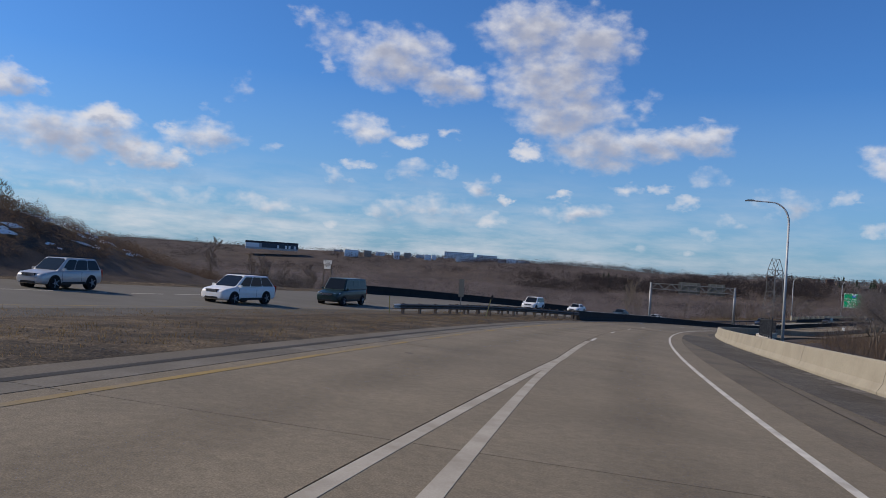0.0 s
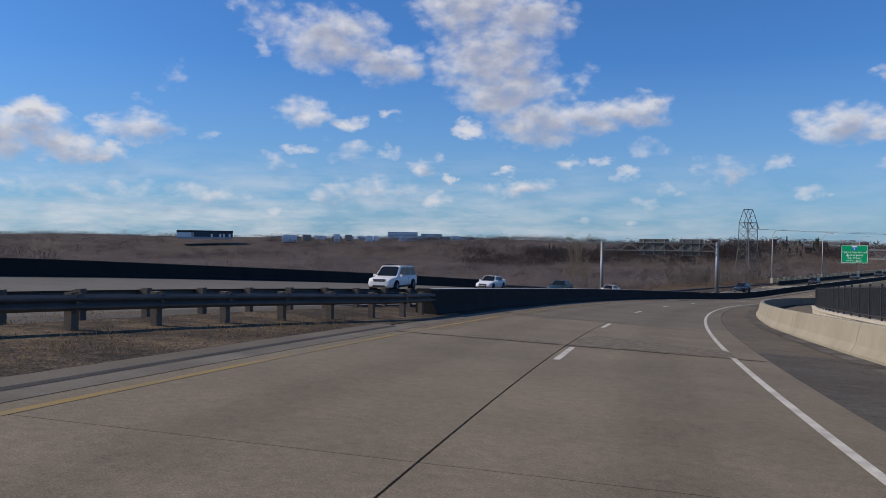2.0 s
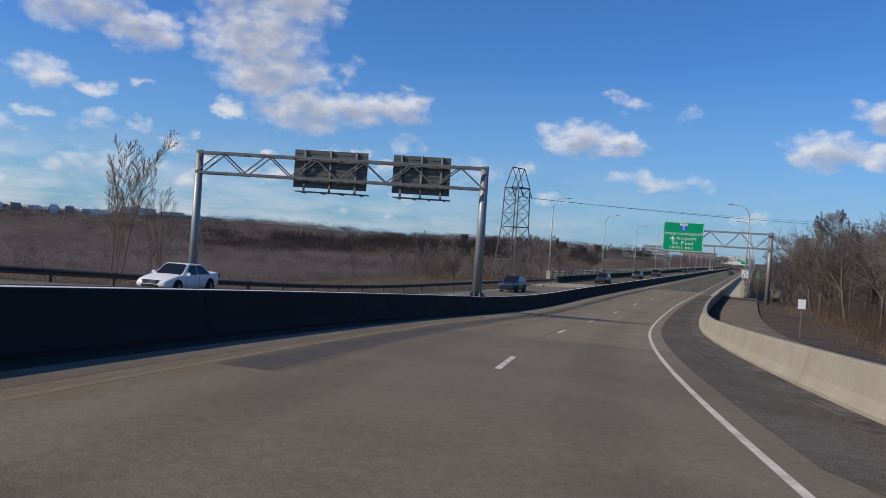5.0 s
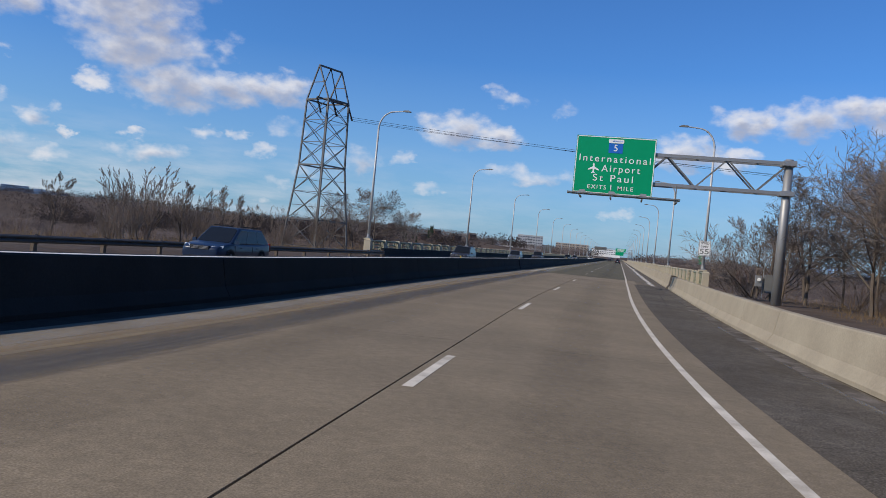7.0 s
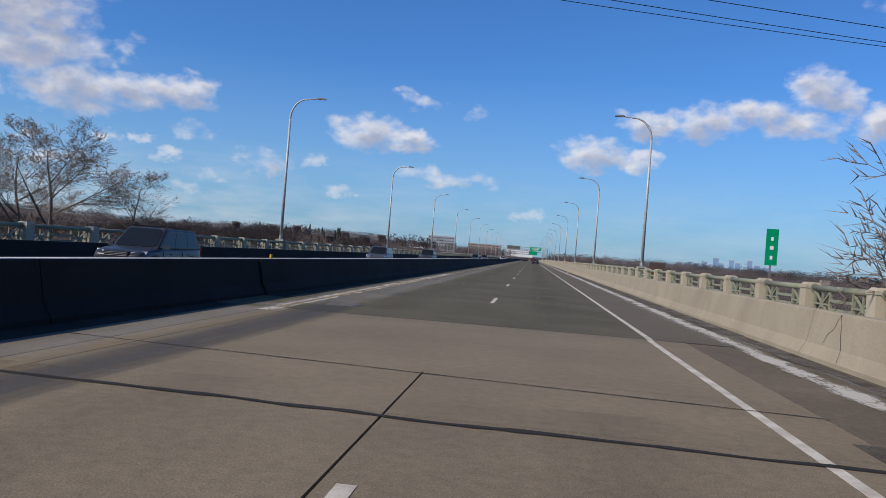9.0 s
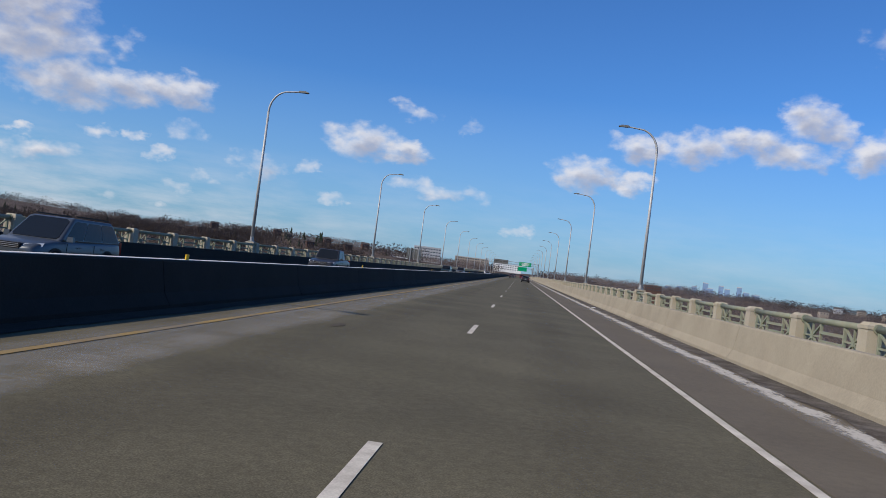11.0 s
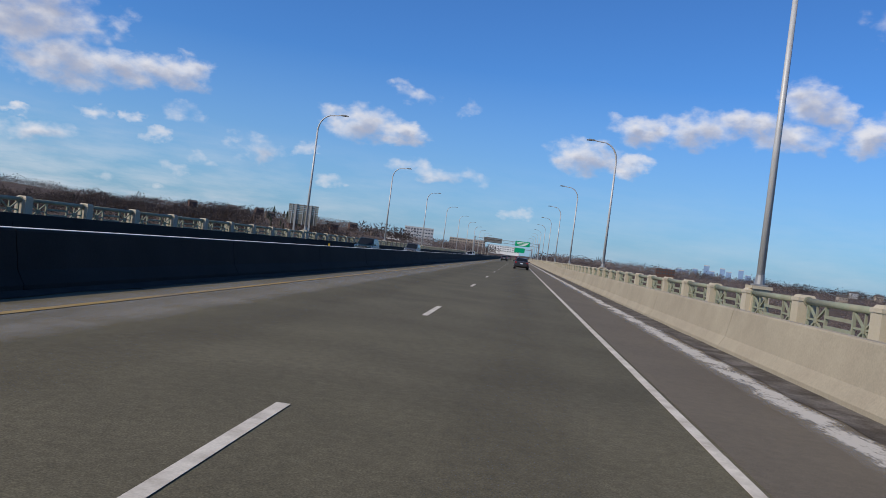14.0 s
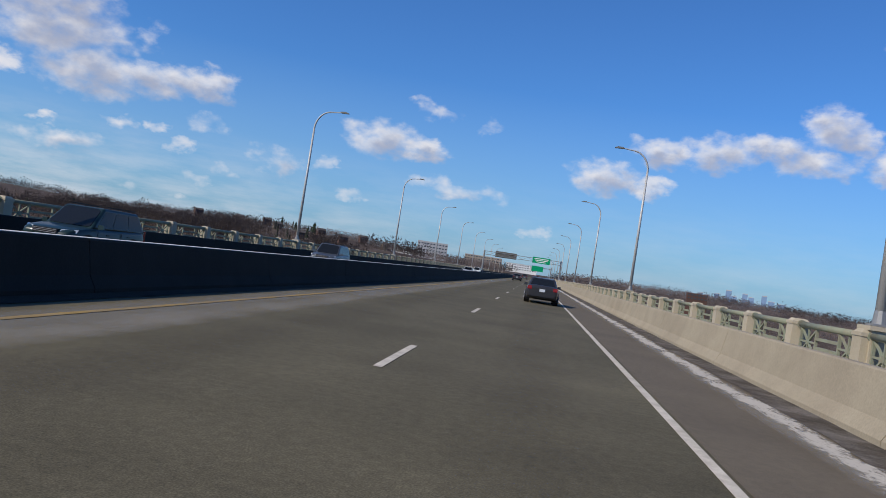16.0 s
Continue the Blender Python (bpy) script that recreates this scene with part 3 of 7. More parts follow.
def right_wall(y):
    """u of the foot of the right-hand barrier."""
    return lerp(8.0, 6.35, (y - 55) / 45) if y < 110 else 6.35


def opp_near(y):
    return lerp(-19.4, -6.75, (y - 64) / 40)


def opp_far(y):
    return lerp(-35.5, -31.0, (y - 55) / 40) if y < 95 else lerp(-31.0, -24.5, (y - 95) / 51) if y < 146 else lerp(-24.5, -17.0, (y - 146) / 105)


def guard_u(y):
    return lerp(-13.6, -5.9, (y - 60) / 27)


# ---------------------------------------------------------------- terrain
ABUT = 252.0


def terrain(x, y):
    yy = min(y, 420.0)
    a = heading(yy)
    u = (x - lane_x(yy)) * math.cos(a)
    if u < -4.0 and y < 231.0:
        st, uu = yy, u
        for _ in range(5):
            a = heading(st)
            uu = (x - lane_x(st)) * math.cos(a) + (y - st) * math.sin(a)
            st = min(250.0, y - uu * math.sin(a))
        w = 1 - smooth01((-u - 70.0) / 60.0)
        yy, u = yy + (st - yy) * w, u + (uu - u) * w
    zr = road_z(yy)
    fall = cross_fall(yy)
    lump = noise.noise(Vector((x / 90, y / 90, 0))) * 2.0 + noise.noise(Vector((x / 21, y / 21, 3))) * 0.6
    floor = -27.0 + lump * 1.2
    near = zr - fall * max(-38.0, min(14.0, u)) + dip(yy, u) - 0.14
    if u < 0:
        edge = opp_far(yy) - 2.5
        k = smooth01((edge - u) / (70.0 + 90.0 * smooth01((y - 200.0) / 30.0)))
        side = near + (floor - near) * k
        hill = smooth01((93.0 - yy) / 28.0) * smooth01((edge - u) / 12.0) * (1 - smooth01((-u - 72) / 30.0))
        side = side * (1 - hill) + (min(zr, 7.3) + 6.4 + lump) * hill if hill > 0 else side
        side -= 0.75 * smooth01((2.0 - u) / 3.0) * smooth01((u - opp_far(yy) + 1.5) / 1.5)
    else:
        edge = lerp(11.0, 16.0, (y - 70) / 60)
        reach = lerp(30.0, 75.0, (y - 80) / 90)
        k = smooth01((u - edge) / reach)
        side = near + (floor - near) * k + (lump * 0.25 if u > edge else 0)
        if u > edge:
            side -= 0.02 * (u - edge)
    drop = smooth01((y - ABUT - 1 - 46.0 * smooth01((-17.0 - x) / 6.0)) / 34.0)
    if y > ABUT:
        side = min(side, side * (1 - drop) + floor * drop) - 0.3 * drop
        end = smooth01((y - 1230.0) / 60.0)
        side = side * (1 - end) + 0.3 * end * (1 if abs(x) < 200 else 0) + (floor * end if abs(x) >= 200 else 0)
    r = math.hypot(x, y - 250.0)
    bluff = smooth01((r - lerp(950.0, 1500.0, (x + 400) / -1200.0)) / 420.0)
    top = 2.0 + 9.0 * noise.noise(Vector((x / 420, y / 420, 7))) + 0.0022 * max(0.0, r - 1500)
    az = math.degrees(math.atan2(-x, y - 150.0))
    top += 15.0 * smooth01((az - 6.0) / 6.0) + 5.0 * smooth01((az - 26.0) / 12.0)
    return side * (1 - bluff) + top * bluff


rings = [0.0] + [4.0 * 1.072 ** i for i in range(1, 104)]
rings = [r for r in rings if r < 4700] + [4700.0]
ground_shape = Shape()
N_SPOKES = 220
verts = []
cx0, cy0 = 8.0, 175.0
for r in rings:
    for i in range(N_SPOKES):
        b = 2 * math.pi * i / N_SPOKES
        x, y = cx0 + r * math.sin(b), cy0 + r * math.cos(b)
        verts.append((x, y, terrain(x, y)))
faces = []
for j in range(len(rings) - 1):
    for i in range(N_SPOKES):
        p, q = j * N_SPOKES + i, j * N_SPOKES + (i + 1) % N_SPOKES
        faces.append((p, q, q + N_SPOKES, p + N_SPOKES))
ground_shape.add(verts, faces)
structure("ground", ground_shape, "ground", "brown winter valley floor and slopes below the road", "ground", smooth=True)

# ---------------------------------------------------------------- carriageways
Y_START, Y_ASPHALT, Y_END = -45.0, 258.8, 1240.0

# bed of the near carriageway, just below the slabs
bed = sweep(lambda y: [(-5.15 if y < 84 else -6.0, -0.03), (8.3, -0.03), (8.3, -0.6), (-5.15 if y < 84 else -6.0, -0.6)], Y_START, Y_ASPHALT, 4.0)
road = structure("road", bed, "joint", "worn tan concrete highway ramp with dark joints", "road")
joints = [39.2 - 10.4 * k for k in range(8, 0, -1)] + [39.2, 49.8, 60.4, 71.2, 82.5, 93.7] + [165.0, 212.5] + [249.3, 251.9, 258.8]
joints = [y for y in joints if y > Y_START]
joints.insert(0, Y_START)


def split(y):
    """u of the long joint: beside the gore before the lanes join, then under the lane line."""
    return lerp(-0.72, -0.1, (y - 27) / 13.8)


for y0, y1 in zip(joints[:-1], joints[1:]):
    lanes = ((lambda y: -5.12, lambda y: -4.38, "concrete_gutter"), (lambda y: -4.35, split, "concrete_road"), (lambda y: split(y) + 0.025, lambda y: 4.35, "concrete_road"))
    if y0 > 251:
        lanes = (lanes[0], (lambda y: -4.35, lambda y: 4.35, "concrete_road"))
    if 90 < y0 < 160:
        lanes = ((lambda y: -5.12, lambda y: -4.38, "concrete_gutter"), (lambda y: -4.36, lambda y: 4.35, "deck_overlay"))
    for u0, u1, mat in lanes:
        s = sweep(lambda y: [(u0(y), 0.0), (u1(y), 0.0), (u1(y), -0.028), (u0(y), -0.028)], y0 + (0.0 if y0 == 93.7 else 0.007), y1 - (0.0 if y1 == 93.7 else 0.007), 1.0)
        part("slab", s, mat, road)
# dark strip where the median barrier's shadow lies, painted in
part("gutter", sweep([(-6.0, 0.0), (-5.13, 0.0), (-5.13, -0.028), (-6.0, -0.028)], 84.0, Y_ASPHALT, 1.0), "shaded_gutter", road, "gutter strip darkened for the barrier shadow")
# right-hand shoulder: a light concrete strip and dark asphalt beside the barrier
s = sweep(lambda y: [(4.37, -0.004), (right_wall(y), -0.004), (right_wall(y), -0.029), (4.37, -0.029)], Y_START, Y_ASPHALT, 1.0)
part("shoulder_strip", s, "shoulder_concrete", road, "stained concrete shoulder")
for y0, y1 in ((18.0, 84.6), (143.0, 250.0)):
    inner = lambda y: lerp(5.9, 4.35, (y - 47) / 26) if y < 100 else lerp(5.6, 4.15, (y - 143) / 5)
    s = sweep(lambda y: [(inner(y), 0.002), (right_wall(y) - 0.2, 0.002), (right_wall(y) - 0.2, -0.003), (inner(y), -0.003)], y0, y1, 1.0)
    part("asphalt_shoulder", s, "shoulder", road, "dark patched asphalt shoulder")
# bridge deck
deck = sweep([(-5.9, -0.004), (7.0, -0.004), (9.9, -0.004), (9.9, -0.7), (5.0, -1.9), (-14.0, -1.9), (-19.3, -0.9), (-19.3, -0.26), (-17.6, -0.26), (-6.6, -0.03), (-5.9, -0.01)], Y_ASPHALT, Y_END, 20.0)
bridge_deck = structure("bridge_deck", deck, "asphalt", "dark asphalt deck of a long concrete bridge", "bridge")
part("paved_shoulder", sweep([(3.76, 0.0005), (6.35, 0.0005), (6.35, -0.0035), (3.76, -0.0035)], Y_ASPHALT, 700.0, 20.0), "bridge_shoulder", bridge_deck, "lighter worn asphalt shoulder")
for y in range(300, 1240, 92):
    p = Shape()
    for x in (-13.0, 3.0):
        p.box((x, y, -14.6), (2.2, 3.0, 25.6))
    p.box((-5.0, y, -2.3), (20.0, 3.4, 0.9))
    part("pier", p, "barrier", bridge_deck, "plain concrete pier")
approach = sweep([(-5.4, -0.05), (9.9, -0.05), (9.9, -1.2), (-19.0, -1.2), (-19.0, -0.3), (-6.2, -0.05)], 246.0, Y_ASPHALT, 4.0)
structure("abutment", approach, "barrier", "concrete bridge abutment", "bridge")
land = Shape().box((-5, 1500, -0.15), (30, 520, 0.3))
structure("far_road", land, "asphalt", "highway running on beyond the bridge", "road")

# opposite carriageway
opp = sweep(lambda y: [(opp_near(y), 0.0), (opp_far(y), 0.0 if y < 150 else -0.5 * smooth01((y - 150) / 60)), (opp_far(y), -0.5), (opp_near(y), -0.5)], Y_START, Y_ASPHALT, 4.0)
structure("opposite_road", opp, "opposite_concrete", "pale concrete opposite carriageway", "road")
# dirt median between the carriageways
kerb = sweep([(-5.3, 0.05), (-4.92, 0.03), (-4.86, 0.004), (-5.3, 0.004)], Y_START, 84.0, 3.0)
structure("kerb", kerb, "kerb", "low grey concrete kerb beside the dirt", "kerb")
verge = sweep(lambda y: [(opp_far(y), -0.02), (opp_far(y) - 2.5, 0.06), (opp_far(y) - 6.0, -0.1), (opp_far(y) - 6.0, -1.4), (opp_far(y), -1.0)], Y_START, 145.0, 3.0)
structure("verge", verge, "dirt", "brown dirt and grass verge of the opposite road", "ground")
strip_w = lambda y: min(3.4, 0.3 * (-5.13 - opp_near(y)))
median = sweep(lambda y: [(-5.13, 0.015), (-6.0, 0.03), ((opp_near(y) - 5.13) / 2, 0.16), (opp_near(y) + strip_w(y), 0.03), (opp_near(y) + strip_w(y), -0.4), (-5.13, -0.4)], Y_START, 92.0, 3.0)
structure("opposite_shoulder", sweep(lambda y: [(opp_near(y) + 0.02, 0.0), (opp_near(y) + 0.02, -0.4), (opp_near(y) + strip_w(y) - 0.02, -0.4), (opp_near(y) + strip_w(y) - 0.02, 0.02)], Y_START, 92.0, 3.0), "shoulder", "dark gritty shoulder of the opposite road", "shoulder")
structure("median_dirt", median, "dirt", "dry dirt and gravel strip between carriageways", "ground")

# ---------------------------------------------------------------- markings
marks = thing("lane_markings", "worn white and yellow painted lane markings", "road marking", kind="structure")


def stripe(u0, u1, y0, y1, mat, name, label="", step=1.0, h=0.004):
    prof = (lambda y: [(u0(y), h), (u1(y), h), (u1(y), h - 0.003), (u0(y), h - 0.003)]) if callable(u0) else [(u0, h), (u1, h), (u1, h - 0.003), (u0, h - 0.003)]
    return part(name, sweep(prof, y0, y1, step), mat, marks, label)


stripe(3.55, 3.67, Y_START, Y_ASPHALT, "white_line", "edge_line")
stripe(3.59, 3.71, Y_ASPHALT, Y_END, "white_line", "edge_line", step=30)
stripe(-4.05, -3.91, Y_START, 92.0, "yellow_line", "yellow_line", "faded yellow edge line")
stripe(-4.05, -3.91, 92.0, Y_ASPHALT, "yellow_worn", "yellow_line", "almost worn away yellow edge line")
stripe(-4.32, -4.19, Y_ASPHALT, Y_END, "yellow_line", "yellow_line", "faded yellow edge line", step=30, h=0.01)
dash_stations = [52.8, 66.2, 79.3, 90.3, 105.8, 121.4, 138.2, 154.0, 169.4, 184.5, 200.1, 214.5, 229.0, 244.1]
for y in dash_stations:
    shift = 0.0 if 95 < y < 160 else 0.11
    stripe(-0.08 + shift, 0.05 + shift, y, y + 3.05 * math.cos(heading(y)), "white_line", "lane_dash", step=1.6)
bridge_dashes = [266.8, 281.6, 296.4, 311.2, 325.8, 341.6, 357.5, 372.7, 385.6, 401.9, 416.9, 432.6]
bridge_dashes += [432.6 + 15.24 * k for k in range(1, 36)]
for y in bridge_dashes:
    stripe(-0.06, 0.06, y, y + 3.05, "white_line", "lane_dash", step=3.05)
# the gore: two white lines that close to one
gore_out = lambda y: split(y) + 0.025
gore_in = lambda y: max(lerp(0.06, -0.08, (y - 26) / 10), gore_out(y) + 0.178)
stripe(gore_out, lambda y: gore_out(y) + lerp(0.16, 0.2, (y - 36) / 5), Y_START, 51.8, "gore_paint", "gore_line")
stripe(gore_in, lambda y: lerp(0.24, 0.085, (y - 26) / 9), Y_START, 40.0, "gore_paint", "gore_line")
# opposite side
stripe(lambda y: opp_near(y) - 1.0, lambda y: opp_near(y) - 0.86, Y_START, 240.0, "yellow_line", "yellow_line", "faded yellow edge line")
stripe(lambda y: opp_near(y) - 8.4, lambda y: opp_near(y) - 8.26, Y_START, 240.0, "white_line", "edge_line")
# salt and grit along the gutters of the bridge, and painted shade on the left
gutter = thing("gutter_grit", "white road salt, dark grit and painted shade along the barrier", "debris", kind="stuff")
rng = random.Random(5)


def ragged(y0, y1, inner, outer, wob, mat, name, h, step=0.9):
    ys = stations(y0, y1, step)
    s = Shape()
    prev = None
    seed = rng.random() * 50
    for y in ys:
        n1 = noise.noise(Vector((y / 2.1, seed, 1))) * wob + noise.noise(Vector((y / 0.7, seed, 5))) * wob * 0.4
        n2 = noise.noise(Vector((y / 3.3, seed, 9))) * wob * 0.6
        row = (rp(y, inner(y) + n1 if callable(inner) else inner + n1, h), rp(y, (outer(y) if callable(outer) else outer) + n2, h))
        if prev:
            s.add([prev[0], prev[1], row[1], row[0]], [(0, 1, 2, 3)])
        prev = row
    return part(name, s, mat, gutter)


def film_band(u0, u1, y0, y1, coat, name, h=0.003, step=1.0):
    """A thin stain along the road, u0 and u1 being numbers or functions of y."""
    ys = stations(y0, y1, step)
    rows = [(u0(y), u1(y)) if callable(u0) else (u0, u1) for y in ys]
    me = bpy.data.meshes.new(name)
    me.from_pydata([rp(y, u, h) for y, r in zip(ys, rows) for u in r], [], [(2 * i, 2 * i + 1, 2 * i + 3, 2 * i + 2) for i in range(len(ys) - 1)])
    layer = me.uv_layers.new(name="UVMap")
    for i in range(len(ys) - 1):
        for j, (a, b) in enumerate(((0, 0), (1, 0), (1, 1), (0, 1))):
            layer.data[4 * i + j].uv = (a, ys[i + b])
    return part(name, me, coat, gutter)


film_band(0.9, 2.9, Y_START, 250.3, FILM_OIL, "oil_stain", 0.0025)
film_band(-3.1, -1.2, Y_START, 250.3, FILM_OIL, "oil_stain", 0.0025)
film_band(0.9, 2.9, 260.6, 700, FILM_OIL, "oil_stain", 0.0025, 12)
film_band(-3.1, -1.2, 260.6, 700, FILM_OIL, "oil_stain", 0.0025, 12)
film_band(-5.0, -3.0, 84, 250, FILM_RUST, "sand_stain", 0.003)
film_band(-4.0, -2.7, 150, 262, FILM_GREY, "tyre_stain", 0.0035)
film_band(-5.1, -3.9, 178, 260, FILM_FAINT, "salt_stain", 0.0065)
film_band(-5.0, -3.3, 260.6, 700, FILM_HAZE, "salt_stain", 0.003, 12)
film_band(-4.1, -2.7, 260.6, 700, FILM_FAINT, "salt_stain", 0.0065, 12)
film_band(5.75, 6.2, 150, 262, FILM_HAZE, "salt_stain", 0.007)
film_band(5.0, 5.9, 250, 700, FILM_SALT, "salt_stain", 0.0125, 12)
film_band(4.9, 5.7, 262, 700, FILM_FAINT, "salt_stain", 0.0065, 12)
film_band(-4.75, -3.85, 258, 296, FILM_SALT, "salt_stain", 0.0075)
ragged(262, 640, 5.75, 6.36, 0.2, "debris", "grit_band", 0.010, 0.5)
# this left band carries on the painted barrier shadow over the bridge
ragged(262, 640, -5.1, -5.8, 0.12, "shaded_gutter", "grit_band", 0.010, 0.6)
ragged(150, 262, 5.85, 6.3, 0.25, "debris", "grit_band", 0.009, 0.5)
ragged(30, 150, lambda y: right_wall(y) - 0.6, lambda y: right_wall(y) - 0.02, 0.2, "debris", "grit_band", 0.009)


def crack_line(p0, p1, width, mat, name, h=0.007):
    """A rough broken joint across the road, between two (y, u) places."""
    n = max(6, int(math.hypot(p1[0] - p0[0], p1[1] - p0[1]) / 0.18))
    s = Shape()
    seed = rng.random() * 90
    prev = None
    for i in range(n + 1):
        k = i / n
        y, u = p0[0] + (p1[0] - p0[0]) * k, p0[1] + (p1[1] - p0[1]) * k
        w = width * (0.6 + 0.9 * abs(noise.noise(Vector((i * 0.37, seed, 2))))+ 0.5 * abs(noise.noise(Vector((i * 1.3, seed, 7)))))
        c = width * 0.8 * noise.noise(Vector((i * 0.21, seed, 4)))
        along = abs(p1[0] - p0[0]) > abs(p1[1] - p0[1])
        row = [rp(y + (0 if along else c + q * w / 2), u + (c + q * w / 2 if along else 0), h) for q in (-1, 1)]
        if prev:
            s.add([prev[0], prev[1], row[1], row[0]], [(0, 1, 2, 3)])
        prev = row
    return part(name, s, mat, road)


def rough_patch(us, near, far):
    """Scarified concrete between two edges across the road."""
    s = Shape()
    for a, b in zip(us[:-1], us[1:]):
        s.add([rp(near(a), a, 0.004), rp(near(b), b, 0.004), rp(far(b), b, 0.004), rp(far(a), a, 0.004)], [(0, 1, 2, 3)])
    return part("rough_patch", s, "scarified", road, "scarified rough concrete patch")


rough_patch([-0.06 + 0.17 * k for k in range(23)], lambda u: 82.6, lambda u: min(84.5 + 5.5 * (u + 0.06), 86.6 - 0.6 * u) + 0.25 * noise.noise(Vector((u * 3, 1, 1))))
rough_patch([-2.6 + 0.25 * k for k in range(10)], lambda u: 82.6, lambda u: 83.2 + 0.2 * noise.noise(Vector((u * 3, 4, 1))))
crack_line((82.55, -4.3), (82.4, 4.3), 0.07, "joint", "broken_joint")
crack_line((95.8, -5.1), (92.0, 4.3), 0.1, "joint", "broken_joint")
part("joint_plate", Shape().add([rp(95.28 - 0.4 * (u + 3.9) + d, u, 0.012) for u in (-3.7, -1.2) for d in (-0.03, 0.03)], [(0, 1, 3, 2)]), "galvanised", road, "pale worn steel joint strip")
crack_line((249.5, -5.1), (248.8, 6.2), 0.11, "joint", "broken_joint")
crack_line((252.3, -5.1), (251.2, 4.4), 0.035, "joint", "hairline_joint")
crack_line((258.8, -5.6), (258.8, 6.2), 0.05, "joint", "hairline_joint")
for y, u0, u1 in ((205.0, -4.1, 4.2), (233.0, -4.1, 4.2)):
    crack_line((y, u0), (y + 0.5, u1), 0.014, "joint", "hairline_crack", 0.004)
for y0, y1, u0, u1 in ((30.0, 52.0, 5.3, 5.9), (160.0, 176.0, 5.2, 4.9), (225.0, 241.0, 5.0, 5.4), (186.0, 199.0, 5.5, 5.1)):
    crack_line((y0, u0), (y1, u1), 0.03, "joint", "hairline_crack", 0.0045)
for y, u, a, b in ((249.2, 5.55, 0.7, 1.5), (238.0, 5.4, 0.5, 0.9), (111.0, 5.9, 0.4, 2.2), (228.0, -1.9, 0.1, 0.12), (121.5, -1.7, 0.12, 0.12), (106.5, 2.4, 0.1, 0.12), (125.0, -2.2, 0.07, 0.1), (45.0, 2.2, 0.08, 0.1), (37.0, -3.0, 0.1, 0.1), (388.0, 1.2, 0.1, 0.16), (341.0, -1.6, 0.12, 0.3), (309.0, -2.6, 0.12, 0.5)):
    blot = [rp(y + b * math.sin(k * 0.5712) * rng.uniform(0.7, 1.2), u + a * math.cos(k * 0.5712) * rng.uniform(0.7, 1.2), 0.0068) for k in range(11)]
    part("tar_patch", Shape().add(blot, [tuple(range(11))]), "shoulder", road, "dark tar patch")

# ---------------------------------------------------------------- barriers


def wall_profile(foot, side, top=0.93, width=0.5):
    """A sloped-face concrete barrier whose traffic face stands at u = foot; side is +1 when the wall lies to its right."""
    f = [(0.0, 0.0), (0.0, 0.08), (0.13, 0.30), (0.24, top - 0.03), (0.27, top), (width - 0.03, top), (width, top - 0.03), (width, 0.0)]
    return [(foot + side * a, h) for a, h in f]


def barrier(name, label, foot, side, y0, y1, pieces, top=0.93, width=0.5, base=0.0, mat="barrier"):
    """A barrier in cast lengths with open joints between them."""
    b = thing(name, label, "barrier", kind="structure")
    n = max(1, round((y1 - y0) / pieces))
    for i in range(n):
        a, c = y0 + (y1 - y0) * i / n, y0 + (y1 - y0) * (i + 1) / n
        prof = lambda y: [(u, h + base) for u, h in wall_profile(foot(y) if callable(foot) else foot, side, top, width)]
        part("barrier_length", sweep(prof, a + 0.012, c - 0.012, 4.5), mat, b)
    return b


# median walls and far parapets get their shade from a darkened base colour
barrier("median_barrier", "shaded grey concrete median barrier in cast lengths", -5.66, -1, 90.0, 262.0, 9.1, top=0.92, width=0.8, mat="shaded_concrete")
barrier("median_barrier", "shaded grey concrete median barrier with a pale top edge", -5.6, -1, 262.0, 700.0, 9.2, top=0.92, width=0.7, mat="shaded_concrete")
barrier("median_barrier", "shaded grey concrete median barrier far along the bridge", -5.6, -1, 700.0, Y_END, 60.0, top=0.92, width=0.7, mat="shaded_concrete")
barrier("roadside_barrier", "sunlit tan concrete barrier with cracks and stains", right_wall, 1, 6.0, 247.5, 9.1, top=0.88)
barrier("bridge_barrier", "sunlit tan concrete bridge barrier with stained joints", 6.35, 1, 249.0, 700.0, 9.2, top=0.93)
barrier("bridge_barrier", "tan concrete bridge barrier far along the bridge", 6.35, 1, 700.0, Y_END, 60.0, top=0.93)
barrier("opposite_barrier", "dark shaded concrete parapet of the opposite side", lambda y: opp_far(y) + 0.05, -1, 94.0, 146.0, 9.2, top=0.95, mat="shaded_concrete")
barrier("opposite_parapet", "dark shaded concrete parapet of the opposite side", -16.9, -1, 257.0, 700.0, 23.0, top=0.82, base=-0.1, mat="shaded_concrete")
barrier("opposite_parapet", "dark concrete parapet far along the bridge", -16.9, -1, 700.0, Y_END, 60.0, top=0.82, base=-0.1, mat="shaded_concrete")


def face_crack(y, h0, h1, lean, width=0.009):
    """A dark crack down the sunlit face of the right-hand barrier."""
    s = Shape()
    prev = None
    for i in range(9):
        k = i / 8
        h = h0 + (h1 - h0) * k
        d = 0.02 + (0.13 * (h - 0.08) / 0.22 if h < 0.30 else 0.13 + 0.11 * (h - 0.3) / 0.6)
        yy = y + lean * k + 0.09 * noise.noise(Vector((y, i * 0.6, 1)))
        row = [rp(yy + q * width * (0.5 + abs(noise.noise(Vector((y, i, 5))))), right_wall(y) + max(0.0, d) - 0.026, h) for q in (-1, 1)]
        if prev:
            s.add([prev[0], prev[1], row[1], row[0]], [(0, 1, 2, 3)])
        prev = row
    return tagged(part("barrier_crack", s, "joint", None, "dark crack in the concrete barrier face"), category="crack", kind="structure")


